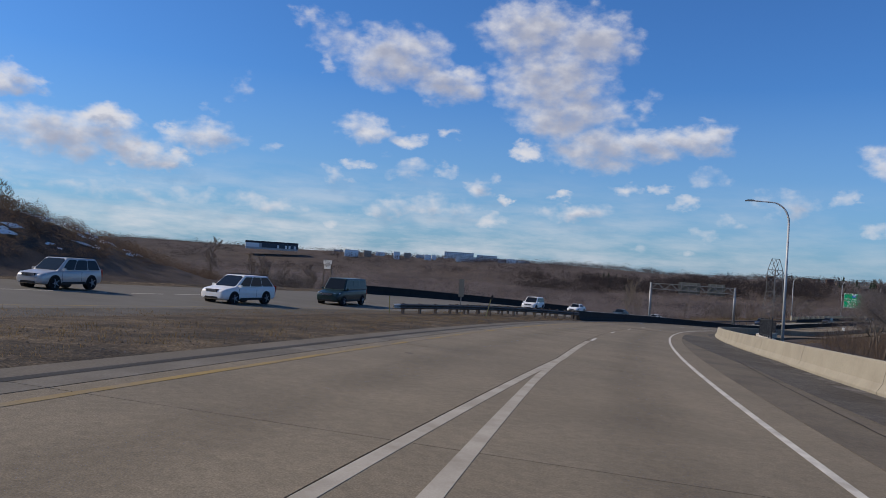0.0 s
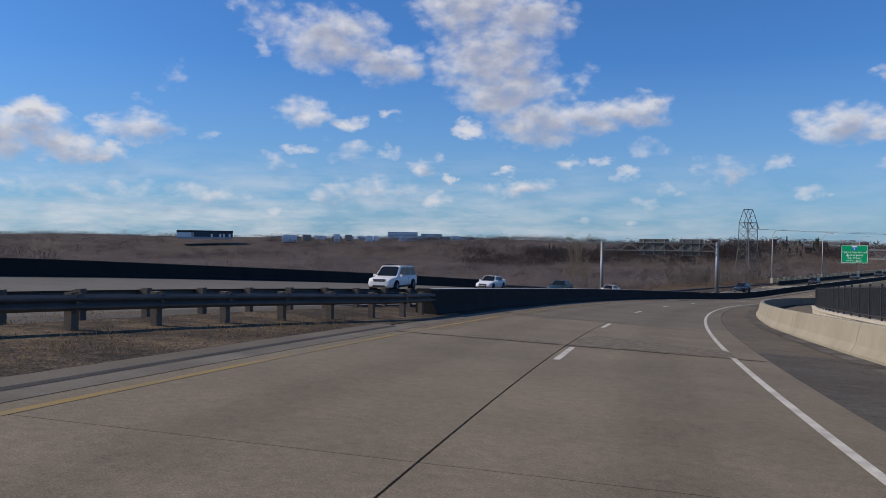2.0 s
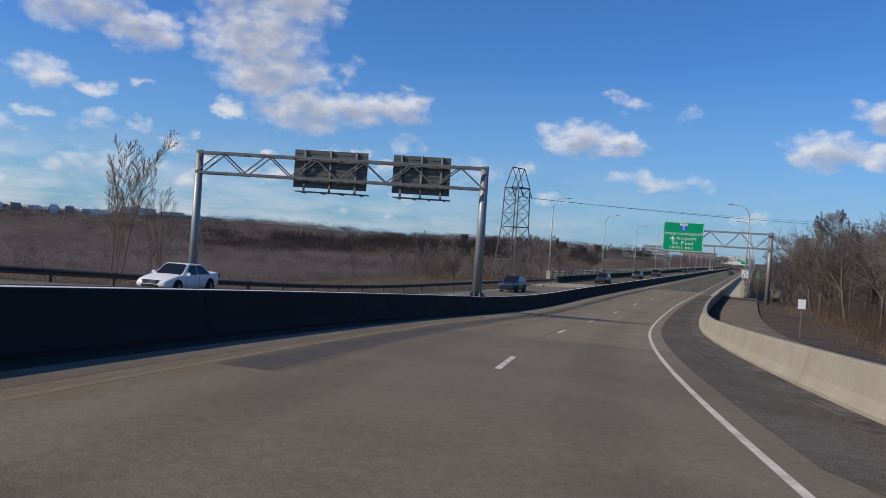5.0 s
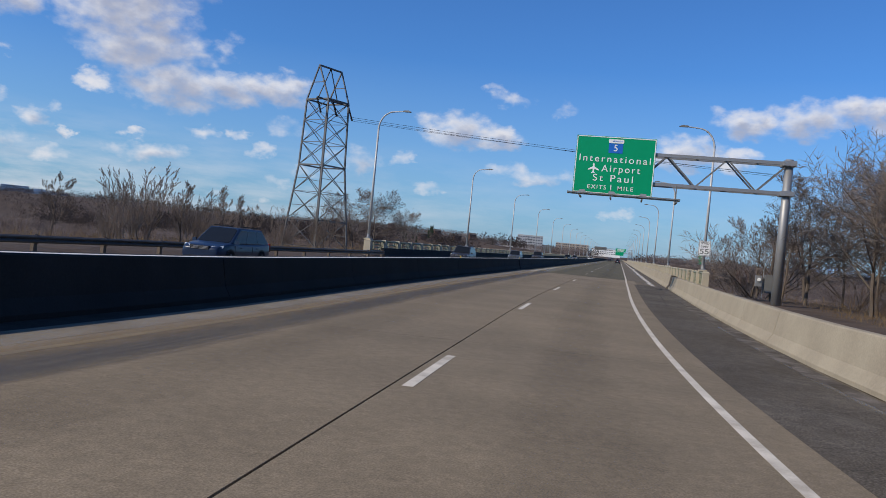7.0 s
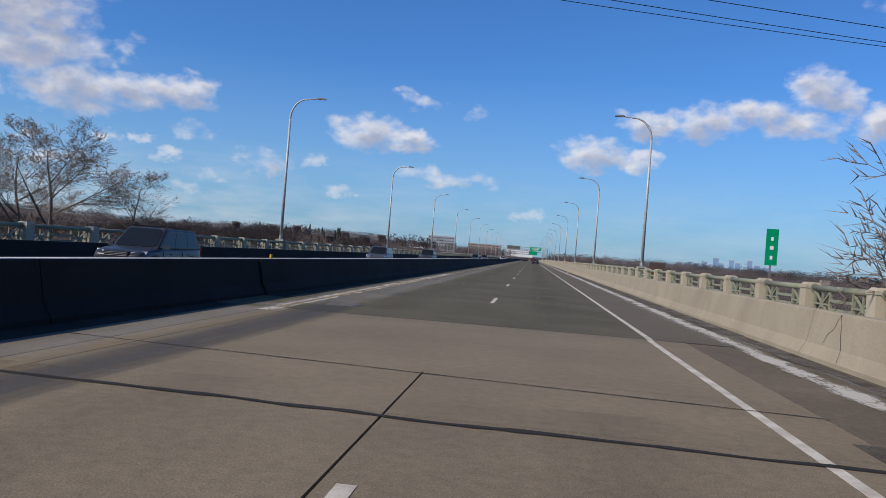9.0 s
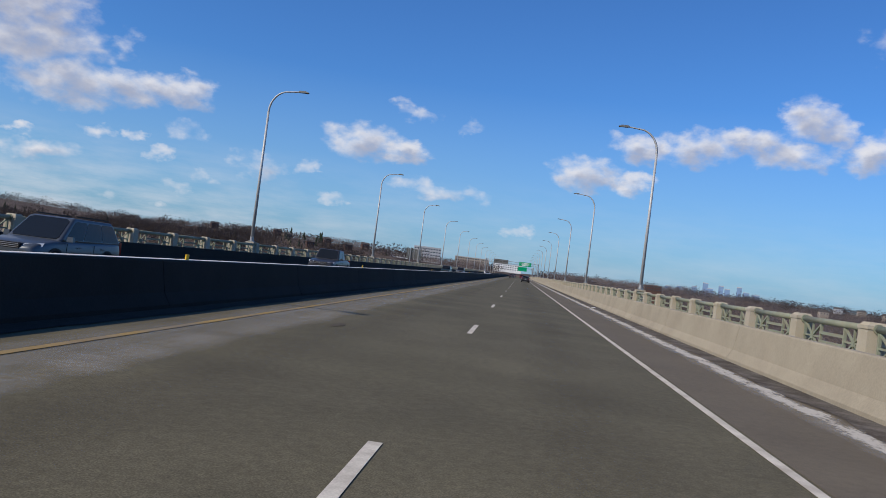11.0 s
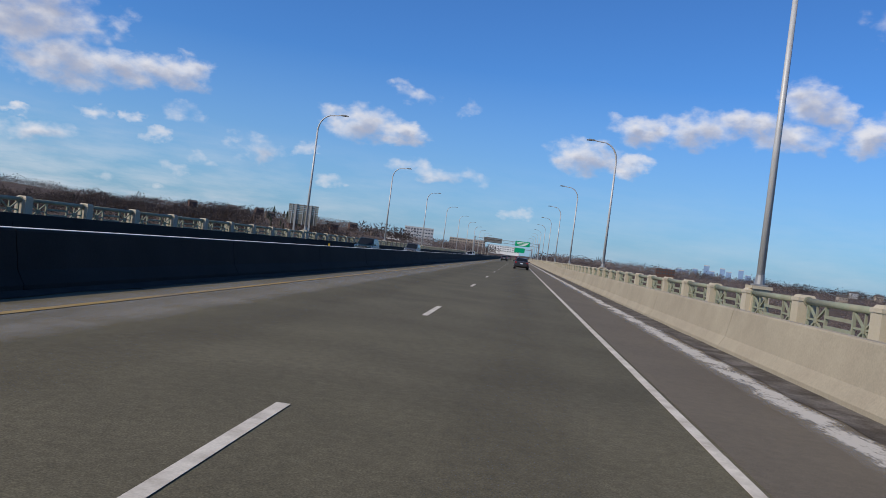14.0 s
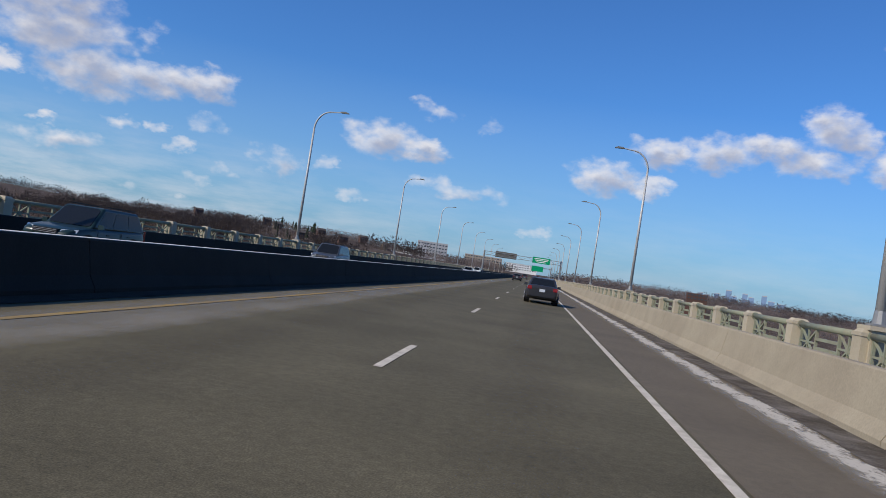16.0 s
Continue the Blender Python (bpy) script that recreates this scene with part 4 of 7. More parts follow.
for y, h0, h1, lean in ((131.5, 0.05, 0.86, 0.9), (133.0, 0.3, 0.86, -0.5), (216.0, 0.1, 0.86, 0.3), (228.5, 0.05, 0.86, -0.35), (256.4, 0.1, 0.9, 0.5), (257.4, 0.35, 0.9, -0.6), (203.0, 0.3, 0.86, 0.2), (117.0, 0.1, 0.86, 0.3), (294.0, 0.1, 0.9, 0.3), (330.5, 0.1, 0.9, -0.3), (352.0, 0.2, 0.9, 0.2), (374.0, 0.05, 0.9, 0.25), (402.0, 0.1, 0.9, -0.2)):
    face_crack(y, h0, h1, lean)
# added strip: its pale colour stands for sun on the dark wall's top edge
structure("barrier_top", sweep([(-5.93, 0.916), (-5.93, 0.928), (-6.12, 0.928), (-6.12, 0.916)], 90.5, 700.0, 2.0), "sunlit_edge_paint", "pale strip painted as the sunlit top edge of the median barrier", "barrier")
# dark steel plate over the joint at the abutment
s = sweep([(u - 0.012 if i < 6 else u, h + (0.012 if 3 < i < 6 else 0)) for i, (u, h) in enumerate(wall_profile(6.35, 1, 0.93))], 247.4, 249.1, 0.9)
tagged(part("joint_cover", s, "rust_cover", None, "dark stained steel cover over the barrier joint"), category="joint cover", kind="structure")
# sidewalk behind the bridge barrier
structure("sidewalk", sweep([(6.88, 0.0), (9.9, 0.0), (9.9, 0.16), (6.88, 0.16)], 253.0, 700, 20), "post_concrete", "narrow concrete walk behind the bridge barrier", "pavement")

litter = Shape()
for k, (dx, dy, a) in enumerate(((0.0, 0.0, 0.2), (0.1, 0.06, 0.9), (0.05, -0.09, 1.7))):
    litter.box((0, 0, 0.025), (0.2 - 0.04 * k, 0.09, 0.03), Matrix.Translation(rp(342.8, 5.75, 0.012 + 0.012 * k) + Vector((dx, dy, 0))) @ Matrix.Rotation(a, 4, "Z") @ Matrix.Rotation(0.25 * k, 4, "X"), top=0.6)
tagged(part("litter", litter, "sign_white", None, "crumpled white scrap of litter beside the barrier"), category="litter")

# ---------------------------------------------------------------- bridge railing
BAY, RAIL_Y0 = 4.6, 257.05 - 4.6


def railing_bay(x, base, name_side):
    b = thing("bridge_railing", "green steel railing panel with a tan concrete post", "railing", "railing along the bridge")
    post = Shape()
    post.box((0, 0, 0.66), (0.46, 0.5, 1.0)).box((0, 0, 1.2), (0.5, 0.54, 0.09)).box((0, 0, 1.28), (0.44, 0.48, 0.08), top=0.75).box((0, 0, 0.1), (0.56, 0.6, 0.2))
    part("post", post, "post_concrete", b, "weathered tan concrete post")
    y0, y1 = 0.25, BAY - 0.25
    part("top_rail", Shape().tube((0, y0, 1.17), (0, y1, 1.17), 0.085, n=12), "rail_green", b, smooth=True)
    for y, d in ((y0, 0.05), (y1, -0.05)):
        part("collar", Shape().tube((0, y, 1.17), (0, y + d, 1.17), 0.12, n=12), "rail_green", b)
    part("bottom_rail", Shape().box((0, BAY / 2, 0.34), (0.12, y1 - y0, 0.08)), "rail_green", b)
    for z in (0.62, 0.86):
        part("middle_bar", Shape().box((0, BAY / 2, z), (0.08, y1 - y0 - 2.5, 0.08)), "rail_green", b)
    for c in (0.95, BAY - 0.95):
        p = Shape()
        z0, z1, w = 0.38, 1.1, 0.58
        for yy in (c - w, c + w):
            p.bar((0, yy, z0), (0, yy, z1), 0.07, 0.07)
        p.bar((0, c - w, z0), (0, c + w, z1), 0.05, 0.05).bar((0, c - w, z1), (0, c + w, z0), 0.05, 0.05)
        p.bar((0, c, z0), (0, c, z1), 0.05, 0.05).bar((0, c - w, (z0 + z1) / 2), (0, c + w, (z0 + z1) / 2), 0.05, 0.05)
        p.box((0, c, (z0 + z1) / 2), (0.08, 0.16, 0.16))
        part("lattice_panel", p, "rail_green", b, "crossed green lattice panel")
    b.matrix_basis = pose(x, RAIL_Y0, base)
    return b


for x, base in ((9.25, 0.10), (-18.55, 0.08)):
    first = railing_bay(x, base, "")
    for k in range(1, 110):
        copy_thing(first, pose(x, RAIL_Y0 + BAY * k, base))
    if x < 0:
        first.matrix_basis = pose(x, RAIL_Y0 + BAY * 110, base)

# ---------------------------------------------------------------- street lamps


def street_lamp(height=12.8, reach=2.5, plinth=True):
    """A tapered pole at the origin whose arm curves over towards -x."""
    lamp = thing("street_lamp", "tall galvanised steel lamp post with a curved arm", "street lamp", "lamps along the road")
    if plinth:
        p = Shape().box((0, 0, 0.68), (0.54, 0.62, 1.36)).box((0, 0, 1.4), (0.64, 0.72, 0.1))
        part("plinth", p, "post_concrete", lamp, "tan concrete plinth")
    z0 = 1.45 if plinth else 0.0
    s = Shape()
    s.tube((0, 0, z0), (0, 0, height - 1.7), 0.125, 0.085, 10)
    pts = []
    for i in range(9):
        a = math.pi / 2 * i / 8
        pts.append((-1.35 * (1 - math.cos(a)), 0, height - 1.7 + 1.6 * math.sin(a)))
    pts.append((-reach + 0.3, 0, height - 0.02))
    for i in range(len(pts) - 1):
        r = 0.085 - 0.04 * i / len(pts)
        s.tube(pts[i], pts[i + 1], r, r - 0.004, 8, caps=False)
    part("pole", s, "pole_steel", lamp, smooth=True)
    part("base_plate", Shape().box((0, 0, z0 + 0.03), (0.42, 0.42, 0.05)).tube((0, 0, z0 + 0.05), (0, 0, z0 + 0.35), 0.16, 0.13, 10), "galvanised", lamp)
    head = Shape().prism([(-reach - 0.35, height - 0.02), (-reach - 0.1, height + 0.07), (-reach + 0.3, height + 0.06), (-reach + 0.4, height), (-reach + 0.3, height - 0.07), (-reach - 0.3, height - 0.07)], -0.14, 0.14)
    part("lamp_head", head, "galvanised_dark", lamp)
    return lamp


first = street_lamp()
first.matrix_basis = pose(9.45, 257.05, 0.06)
for k in range(1, 15):
    copy_thing(first, pose(9.45, 257.05 + 46.0 * k, 0.06))
uneven = {0: -0.2, 1: -1.0, 2: -0.9, 3: 0.2, 4: 1.1}
for k in range(0, 15):
    copy_thing(first, pose(-18.75, 257.6 + 46.0 * k + uneven.get(k, 0.0), 0.0, 0, 0, 180))
ramp_lamp = street_lamp(12.1, 3.0, plinth=False)
ramp_lamp.matrix_basis = Matrix.Translation((39.9, 87.0, 5.0)) @ Matrix.Rotation(radians(25), 4, "Z")

# ---------------------------------------------------------------- sign bridge of the opposite side, seen from behind


def truss_gantry():
    g = thing("sign_gantry", "grey steel truss gantry with sign backs on round posts", "gantry")
    a, b = Vector((-20.8, 177.7, 0)), Vector((-4.3, 182.6, 0))
    d = (b - a).normalized()
    n = Vector((-d.y, d.x, 0))
    z0, z1 = 7.85, 9.05
    for p, foot, name in ((a, -1.5, "post"), (b, 1.55, "post")):
        part("post", Shape().tube(p + Vector((0, 0, foot)), p + Vector((0, 0, z1 + 0.15)), 0.28, 0.22, 14), "galvanised", g, smooth=True)
    plate = Shape().box((b.x, b.y, 1.6), (1.0, 1.0, 0.08))
    for i in range(8):
        t = 2 * math.pi * i / 8
        part("bolt", Shape().tube((b.x + 0.42 * math.cos(t), b.y + 0.42 * math.sin(t), 1.5), (b.x + 0.42 * math.cos(t), b.y + 0.42 * math.sin(t), 1.85), 0.04, n=6), "galvanised_dark", g)
        plate.add([Vector((b.x, b.y, 1.64)) + Vector((math.cos(t), math.sin(t), 0)) * q + Vector((0, 0, hh)) for q, hh in ((0.25, 0), (0.45, 0), (0.25, 0.4))], [(0, 1, 2)])
    part("base_plate", plate, "galvanised_dark", g, "bolted dark base plate")
    chord = Shape()
    for off in (-0.45, 0.45):
        for z in (z0, z1):
            chord.bar(a + n * off + Vector((0, 0, z)), b + n * off + Vector((0, 0, z)), 0.13, 0.13)
    part("chord", chord, "galvanised_dark", g)
    web = Shape()
    m = 12
    for off in (-0.45, 0.45):
        for i in range(m):
            p, q = a.lerp(b, i / m) + n * off, a.lerp(b, (i + 1) / m) + n * off
            zz = (z0, z1) if i % 2 == 0 else (z1, z0)
            web.bar(p + Vector((0, 0, zz[0])), q + Vector((0, 0, zz[1])), 0.07, 0.07)
    for i in range(m + 1):
        p = a.lerp(b, i / m)
        for z in (z0, z1):
            web.bar(p - n * 0.45 + Vector((0, 0, z)), p + n * 0.45 + Vector((0, 0, z)), 0.06, 0.06)
    part("web", web, "galvanised_dark", g)
    for k0, k1, zb, zt in ((0.33, 0.59, 7.35, 9.65), (0.68, 0.88, 7.35, 9.65)):
        p, q = a.lerp(b, k0), a.lerp(b, k1)
        rows = 9
        board = part("sign_panel", Shape().bar(p + n * 0.66 + Vector((0, 0, (zb + zt) / 2)), q + n * 0.66 + Vector((0, 0, (zb + zt) / 2)), 0.02, zt - zb - 0.06), "sign_back", g, "grey slatted back of a sign panel")
        for i in range(rows):
            z = zb + (zt - zb) * (i + 0.5) / rows
            part("slat", Shape().bar(p + n * 0.62 + Vector((0, 0, z)), q + n * 0.62 + Vector((0, 0, z)), 0.05, (zt - zb) / rows - 0.03), "sign_back", board)
        for k in (0.15, 0.5, 0.85):
            c = p.lerp(q, k) + n * 0.53
            part("bracket", Shape().bar(c + Vector((0, 0, zb - 0.2)), c + Vector((0, 0, zt)), 0.12, 0.08), "galvanised_dark", board)
        walkway = Shape().bar(p + n * 1.3 + Vector((0, 0, zb - 0.2)), q + n * 1.3 + Vector((0, 0, zb - 0.2)), 0.7, 0.06)
        for k in (0.1, 0.37, 0.63, 0.9):
            c = p.lerp(q, k)
            walkway.bar(c + n * 0.4 + Vector((0, 0, zb - 0.24)), c + n * 1.9 + Vector((0, 0, zb - 0.24)), 0.08, 0.08)
        part("catwalk", walkway, "galvanised_dark", board, "narrow dark catwalk")
    return g


truss_gantry()


# ---------------------------------------------------------------- lettering


def words(text, height, at, mat, parent, name="lettering", depth=0.004, space=1.0, width=None):
    """Raised letters that read towards -y, centred on at."""
    cu = bpy.data.curves.new(name, "FONT")
    cu.body, cu.size, cu.align_x, cu.align_y = text, height * 1.38, "CENTER", "CENTER"
    cu.extrude, cu.space_character, cu.offset = depth, space, height * 0.002
    tmp = bpy.data.objects.new(name, cu)
    me = bpy.data.meshes.new_from_object(tmp)
    bpy.data.objects.remove(tmp)
    if width:
        xs = [v.co.x for v in me.vertices]
        k = width / (max(xs) - min(xs))
        for v in me.vertices:
            v.co.x *= k
    me.transform(Matrix.Translation(at) @ Matrix.Rotation(math.pi / 2, 4, "X"))
    me.materials.clear()
    ob = part(name, me, mat, parent)
    return ob


# ---------------------------------------------------------------- cantilever sign


def cantilever_sign():
    g = thing("overhead_sign", "green overhead highway sign on a grey cantilever truss", "road sign")
    x0, x1, zb, zt, y = -0.36, 4.5, 5.68, 9.28, 241.4
    cx, cz = (x0 + x1) / 2, (zb + zt) / 2
    board = part("sign_panel", Shape().box((cx, y, cz), (x1 - x0, 0.06, zt - zb)), "sign_green", g, "green panel with white border and lettering")
    rim = Shape()
    yy = y - 0.034
    for a, b in (((x0 + 0.05, zb + 0.05), (x1 - 0.05, zb + 0.05)), ((x0 + 0.05, zt - 0.05), (x1 - 0.05, zt - 0.05)), ((x0 + 0.05, zb + 0.05), (x0 + 0.05, zt - 0.05)), ((x1 - 0.05, zb + 0.05), (x1 - 0.05, zt - 0.05))):
        rim.bar((a[0], yy, a[1]), (b[0], yy, b[1]), 0.05 if a[0] == b[0] else 0.008, 0.008 if a[0] == b[0] else 0.05)
    part("border", rim, "sign_white", board)
    yl = y - 0.036
    words("International", 0.44, (cx, yl, zt - 1.42), "sign_white", board, width=4.35, space=1.3)
    words("Airport", 0.44, (cx + 0.42, yl, zt - 2.02), "sign_white", board, width=2.35, space=1.3)
    words("St Paul", 0.44, (cx, yl, zt - 2.62), "sign_white", board, width=2.45, space=1.3)
    words("EXITS", 0.27, (cx - 0.95, yl, zt - 3.2), "sign_white", board, width=1.15, space=1.25)
    words("1", 0.36, (cx - 0.08, yl, zt - 3.18), "sign_white", board)
    words("MILE", 0.27, (cx + 0.8, yl, zt - 3.2), "sign_white", board, width=0.95, space=1.25)
    # aeroplane mark
    ax, az = cx - 1.25, zt - 2.02
    plane_pts = [(0, .34), (.05, .25), (.05, .1), (.33, -.07), (.33, -.14), (.05, -.06), (.04, -.22), (.13, -.29), (.13, -.34), (0, -.30)]
    outline = [(ax + p, az + q) for p, q in plane_pts] + [(ax - p, az + q) for p, q in plane_pts[-2:0:-1]]
    part("aeroplane_mark", Shape().prism(outline, yl - 0.004, yl + 0.004), "sign_white", board, "white aeroplane mark")
    part("route_shield", Shape().box((cx, yl, zt - 0.72), (0.86, 0.008, 0.6)), "sign_blue", board, "blue square route marker")
    part("shield_band", Shape().box((cx, yl, zt - 0.28), (0.92, 0.008, 0.24)), "sign_white", board, "white band of the route marker")
    words("MINNESOTA", 0.085, (cx + 0.1, yl - 0.008, zt - 0.28), "sign_blue", board, width=0.62)
    words("5", 0.42, (cx, yl - 0.008, zt - 0.72), "sign_white", board)
    # truss arm and post
    px = 12.25
    part("post", Shape().tube((px, 241.7, -0.6), (px, 241.7, 8.6), 0.3, 0.24, 14), "galvanised", g, smooth=True)
    for off in (0.15, 0.95):
        for z in (6.55, 8.35):
            part("chord", Shape().bar((x0 + 0.3, y + off, z), (px, y + off, z), 0.16, 0.2), "galvanised", g)
    xs = [x0 + 0.3 + (px - x0 - 0.3) * i / 7 for i in range(8)]
    for off in (0.15, 0.95):
        for i in range(7):
            z = (6.55, 8.35) if i % 2 == 0 else (8.35, 6.55)
            part("diagonal", Shape().bar((xs[i], y + off, z[0]), (xs[i + 1], y + off, z[1]), 0.09, 0.09), "galvanised_dark", g)
    for x in xs:
        for z in (6.55, 8.35):
            part("cross_tie", Shape().bar((x, y + 0.15, z), (x, y + 0.95, z), 0.07, 0.07), "galvanised", g)
    for z in (6.55, 8.35):
        part("collar", Shape().box((px, 241.9, z), (0.75, 1.2, 0.3), top=0.96), "galvanised", g)
    rail = Shape().bar((x0 - 0.2, y - 1.3, zb - 0.18), (6.1, y - 1.3, zb - 0.18), 0.5, 0.05)
    rail.bar((x0 - 0.2, y - 1.62, zb - 0.12), (6.1, y - 1.62, zb - 0.12), 0.05, 0.07)
    for x in (0.2, 2.05, 3.9, 5.9):
        rail.bar((x, y + 0.2, zb - 0.28), (x, y - 1.7, zb - 0.28), 0.09, 0.09)
    rail.bar((5.9, y - 0.2, zb - 0.28), (5.9, y - 0.2, 6.5), 0.08, 0.08)
    walkway = part("catwalk", rail, "galvanised_dark", g, "narrow catwalk under the panel")
    for x in (0.35, 2.1, 3.95):
        part("sign_light", Shape().box((x, y - 1.5, zb - 0.02), (0.42, 0.3, 0.16), top=0.8), "galvanised", walkway, "flat floodlight box")
    return g


cantilever_sign()


def speed_sign():
    g = thing("speed_limit_sign", "white speed limit sign clamped to a lamp post", "road sign")
    y, cx, cz = 256.85, 9.42, 3.22
    board = part("sign_panel", Shape().box((cx, y, cz), (0.92, 0.03, 1.18)), "sign_white", g)
    rim = Shape()
    for dx, dz, w, h in ((0, 0.55, 0.84, 0.02), (0, -0.55, 0.84, 0.02), (-0.42, 0, 0.02, 1.1), (0.42, 0, 0.02, 1.1)):
        rim.box((cx + dx, y - 0.018, cz + dz), (w, 0.006, h))
    part("border", rim, "sign_black", board)
    words("SPEED", 0.17, (cx, y - 0.02, cz + 0.4), "sign_black", board, width=0.66)
    words("LIMIT", 0.17, (cx, y - 0.02, cz + 0.13), "sign_black", board, width=0.58)
    words("55", 0.42, (cx, y - 0.02, cz - 0.27), "sign_black", board, width=0.68)
    part("bracket", Shape().box((9.45, y + 0.06, cz + 0.3), (0.3, 0.14, 0.06)).box((9.45, y + 0.06, cz - 0.3), (0.3, 0.14, 0.06)), "galvanised_dark", g)
    # post down to the plinth is the lamp post itself


speed_sign()

m = thing("mile_marker", "narrow green milepost sign on a steel post", "road sign")
board = part("sign_panel", Shape().box((11.2, 277.0, 2.75), (0.5, 0.02, 1.55)), "sign_green", m)
for z, n in ((3.1, 0.22), (2.72, 0.3), (2.3, 0.22)):
    part("lettering", Shape().box((11.2, 276.985, z), (n * 0.5, 0.006, 0.16)), "sign_white", board)
part("post", Shape().bar((11.2, 277.03, -3.0), (11.2, 277.03, 3.5), 0.06, 0.05), "galvanised_dark", m)

# ---------------------------------------------------------------- guardrails
W_BEAM = [(0.0, -0.155), (0.08, -0.10), (0.08, -0.06), (0.0, 0.0), (0.08, 0.06), (0.08, 0.10), (0.0, 0.155), (-0.012, 0.155), (0.066, 0.10), (0.066, 0.06), (-0.014, 0.0), (0.066, -0.06), (0.066, -0.10), (-0.012, -0.155)]


def guardrail(label, u_of, y0, y1, side, spacing=1.9, height=0.62, flare=True, base=0.0, steel="shaded_guard_steel"):
    g = thing("guardrail", label, "guardrail", kind="structure")
    prof = lambda y: [(u_of(y) + side * a, height + base + b) for a, b in W_BEAM]
    part("steel_beam", sweep(prof, y0, y1, 2.0), steel, g, "dull steel beam")
    y = y0 + 0.6
    while y < y1:
        a = at_road(y, u_of(y) - side * 0.14, base)
        part("post", Shape().box((0, 0, 0.12), (0.16, 0.2, 1.4), a), "timber", g, "weathered timber post")
        part("block", Shape().box((side * 0.1, 0, height), (0.14, 0.16, 0.34), a), "timber", g)
        y += spacing * math.cos(heading(y))
    if flare:
        part("end_piece", sweep(lambda y: [(u_of(y0) + side * a * (1.25 + 0.4 * (y0 - y)) - side * 0.1 * (y0 - y), height + base + b * (1.12 - 0.25 * (y0 - y))) for a, b in W_BEAM], y0 - 0.8, y0 + 0.02, 0.2), "pole_steel", g, "pale rounded steel end piece")
    return g


guardrail("steel guardrail on timber posts beside the dirt strip", guard_u, 63.0, 90.3, 1)
guardrail("second steel guardrail behind the dirt strip", lambda y: lerp(-12.3, -6.3, (y - 72) / 31), 72.0, 103.0, -1)
guardrail("steel guardrail along the far edge of the opposite road", lambda y: opp_far(y) + 0.1, 146.0, 256.5, 1, 3.8, base=-0.28)

# ---------------------------------------------------------------- roadside signs on posts


def post_sign(name, label, at, width, height, foot, mat="sign_back", posts=2):
    s = thing(name, label, "road sign", at=at)
    part("sign_panel", Shape().box((0, 0, foot + height / 2), (width, 0.03, height)), mat, s)
    for x in ((-width / 2 + 0.12, width / 2 - 0.12) if posts == 2 else (0.0,)):
        part("post", Shape().bar((x, 0.05, -0.6), (x, 0.05, foot + height), 0.07, 0.06), "galvanised_dark", s)
    return s


rs = thing("roadside_sign", "pale two-panel roadside sign on leaning timber posts", "road sign", at=at_road(91.3, -34.6, 0.0, -0.2))
for z, w, n in ((3.12, 1.2, 3), (2.6, 0.9, 2)):
    board = part("sign_panel", Shape().box((0.06, 0, z), (w, 0.03, 0.46)), "sign_grey", rs)
    for k in range(n):
        part("lettering", Shape().box((0.06, -0.02, z + 0.14 - 0.14 * k), (w * (0.8 - 0.15 * k), 0.006, 0.05)), "sign_back", board)
for x0, x1 in ((-0.62, -0.42), (0.58, 0.56)):
    part("post", Shape().bar((x0, 0.07, -0.8), (x1, 0.07, 3.4), 0.1, 0.1), "timber", rs)
post_sign("narrow_sign", "narrow grey sign seen from behind on one post", at_road(78.5, -13.8, 0.0), 0.45, 1.5, 1.35, "sign_back", 1)
post_sign("trail_sign", "small pale sign on one post beside the trail", at_road(193, 12.4), 0.45, 0.6, 1.7, "sign_white", 1)
d = thing("delineator", "weathered yellow delineator post leaning in the dirt", "delineator", at=at_road(69.1, -8.8))
part("post", Shape().bar((0, 0, 0), (0.33, 0, 1.35), 0.06, 0.03), "weathered_yellow", d)
part("cap", Shape().prism([(-0.05, 0.0), (0.05, 0.0), (0.09, 0.12), (0.06, 0.3), (-0.02, 0.34), (-0.08, 0.2)], -0.03, 0.03, Matrix.Translation((0.34, 0, 1.3)) @ Matrix.Rotation(0.3, 4, "Y")), "sign_black", d, "dark ragged cap")
d = thing("delineator", "short yellow delineator post at the end of the guardrail", "delineator", at=at_road(63.6, -13.6))
part("post", Shape().bar((0, 0, 0), (-0.06, 0, 1.25), 0.06, 0.03), "weathered_yellow", d)

# sign seen from behind beside the opposite railing
b = thing("roadside_sign", "large slatted sign back on two posts beside the railing", "road sign")
for i in range(11):
    z = 2.0 + 1.98 * (i + 0.5) / 11
    part("slat", Shape().box((-20.2, 446.4, z), (3.05, 0.06, 0.15)), "sign_back", b)
for x in (-21.35, -20.2, -19.0):
    part("stringer", Shape().bar((x, 446.34, 1.95), (x, 446.34, 4.0), 0.08, 0.08), "galvanised", b)
for x in (-20.95, -19.4):
    part("post", Shape().bar((x, 446.26, -0.5), (x, 446.26, 4.0), 0.18, 0.18), "galvanised", b)
part("bracket", Shape().box((-19.9, 446.3, -0.4), (1.9, 0.5, 0.25)), "galvanised_dark", b)

# yellow reflector tabs on the median barrier
for y in (236.0, 263.2, 309.0, 327.4, 355.0, 401.0):
    t = part("reflector_tab", Shape().box((0, 0, 0.05), (0.03, 0.14, 0.14)), "yellow_tab", None, "small yellow reflector tab on the barrier top")
    tagged(t, category="reflector", group="tabs on the barrier")
    t.matrix_basis = at_road(y, -5.98, 0.918)

# ---------------------------------------------------------------- far overhead gantry on the bridge


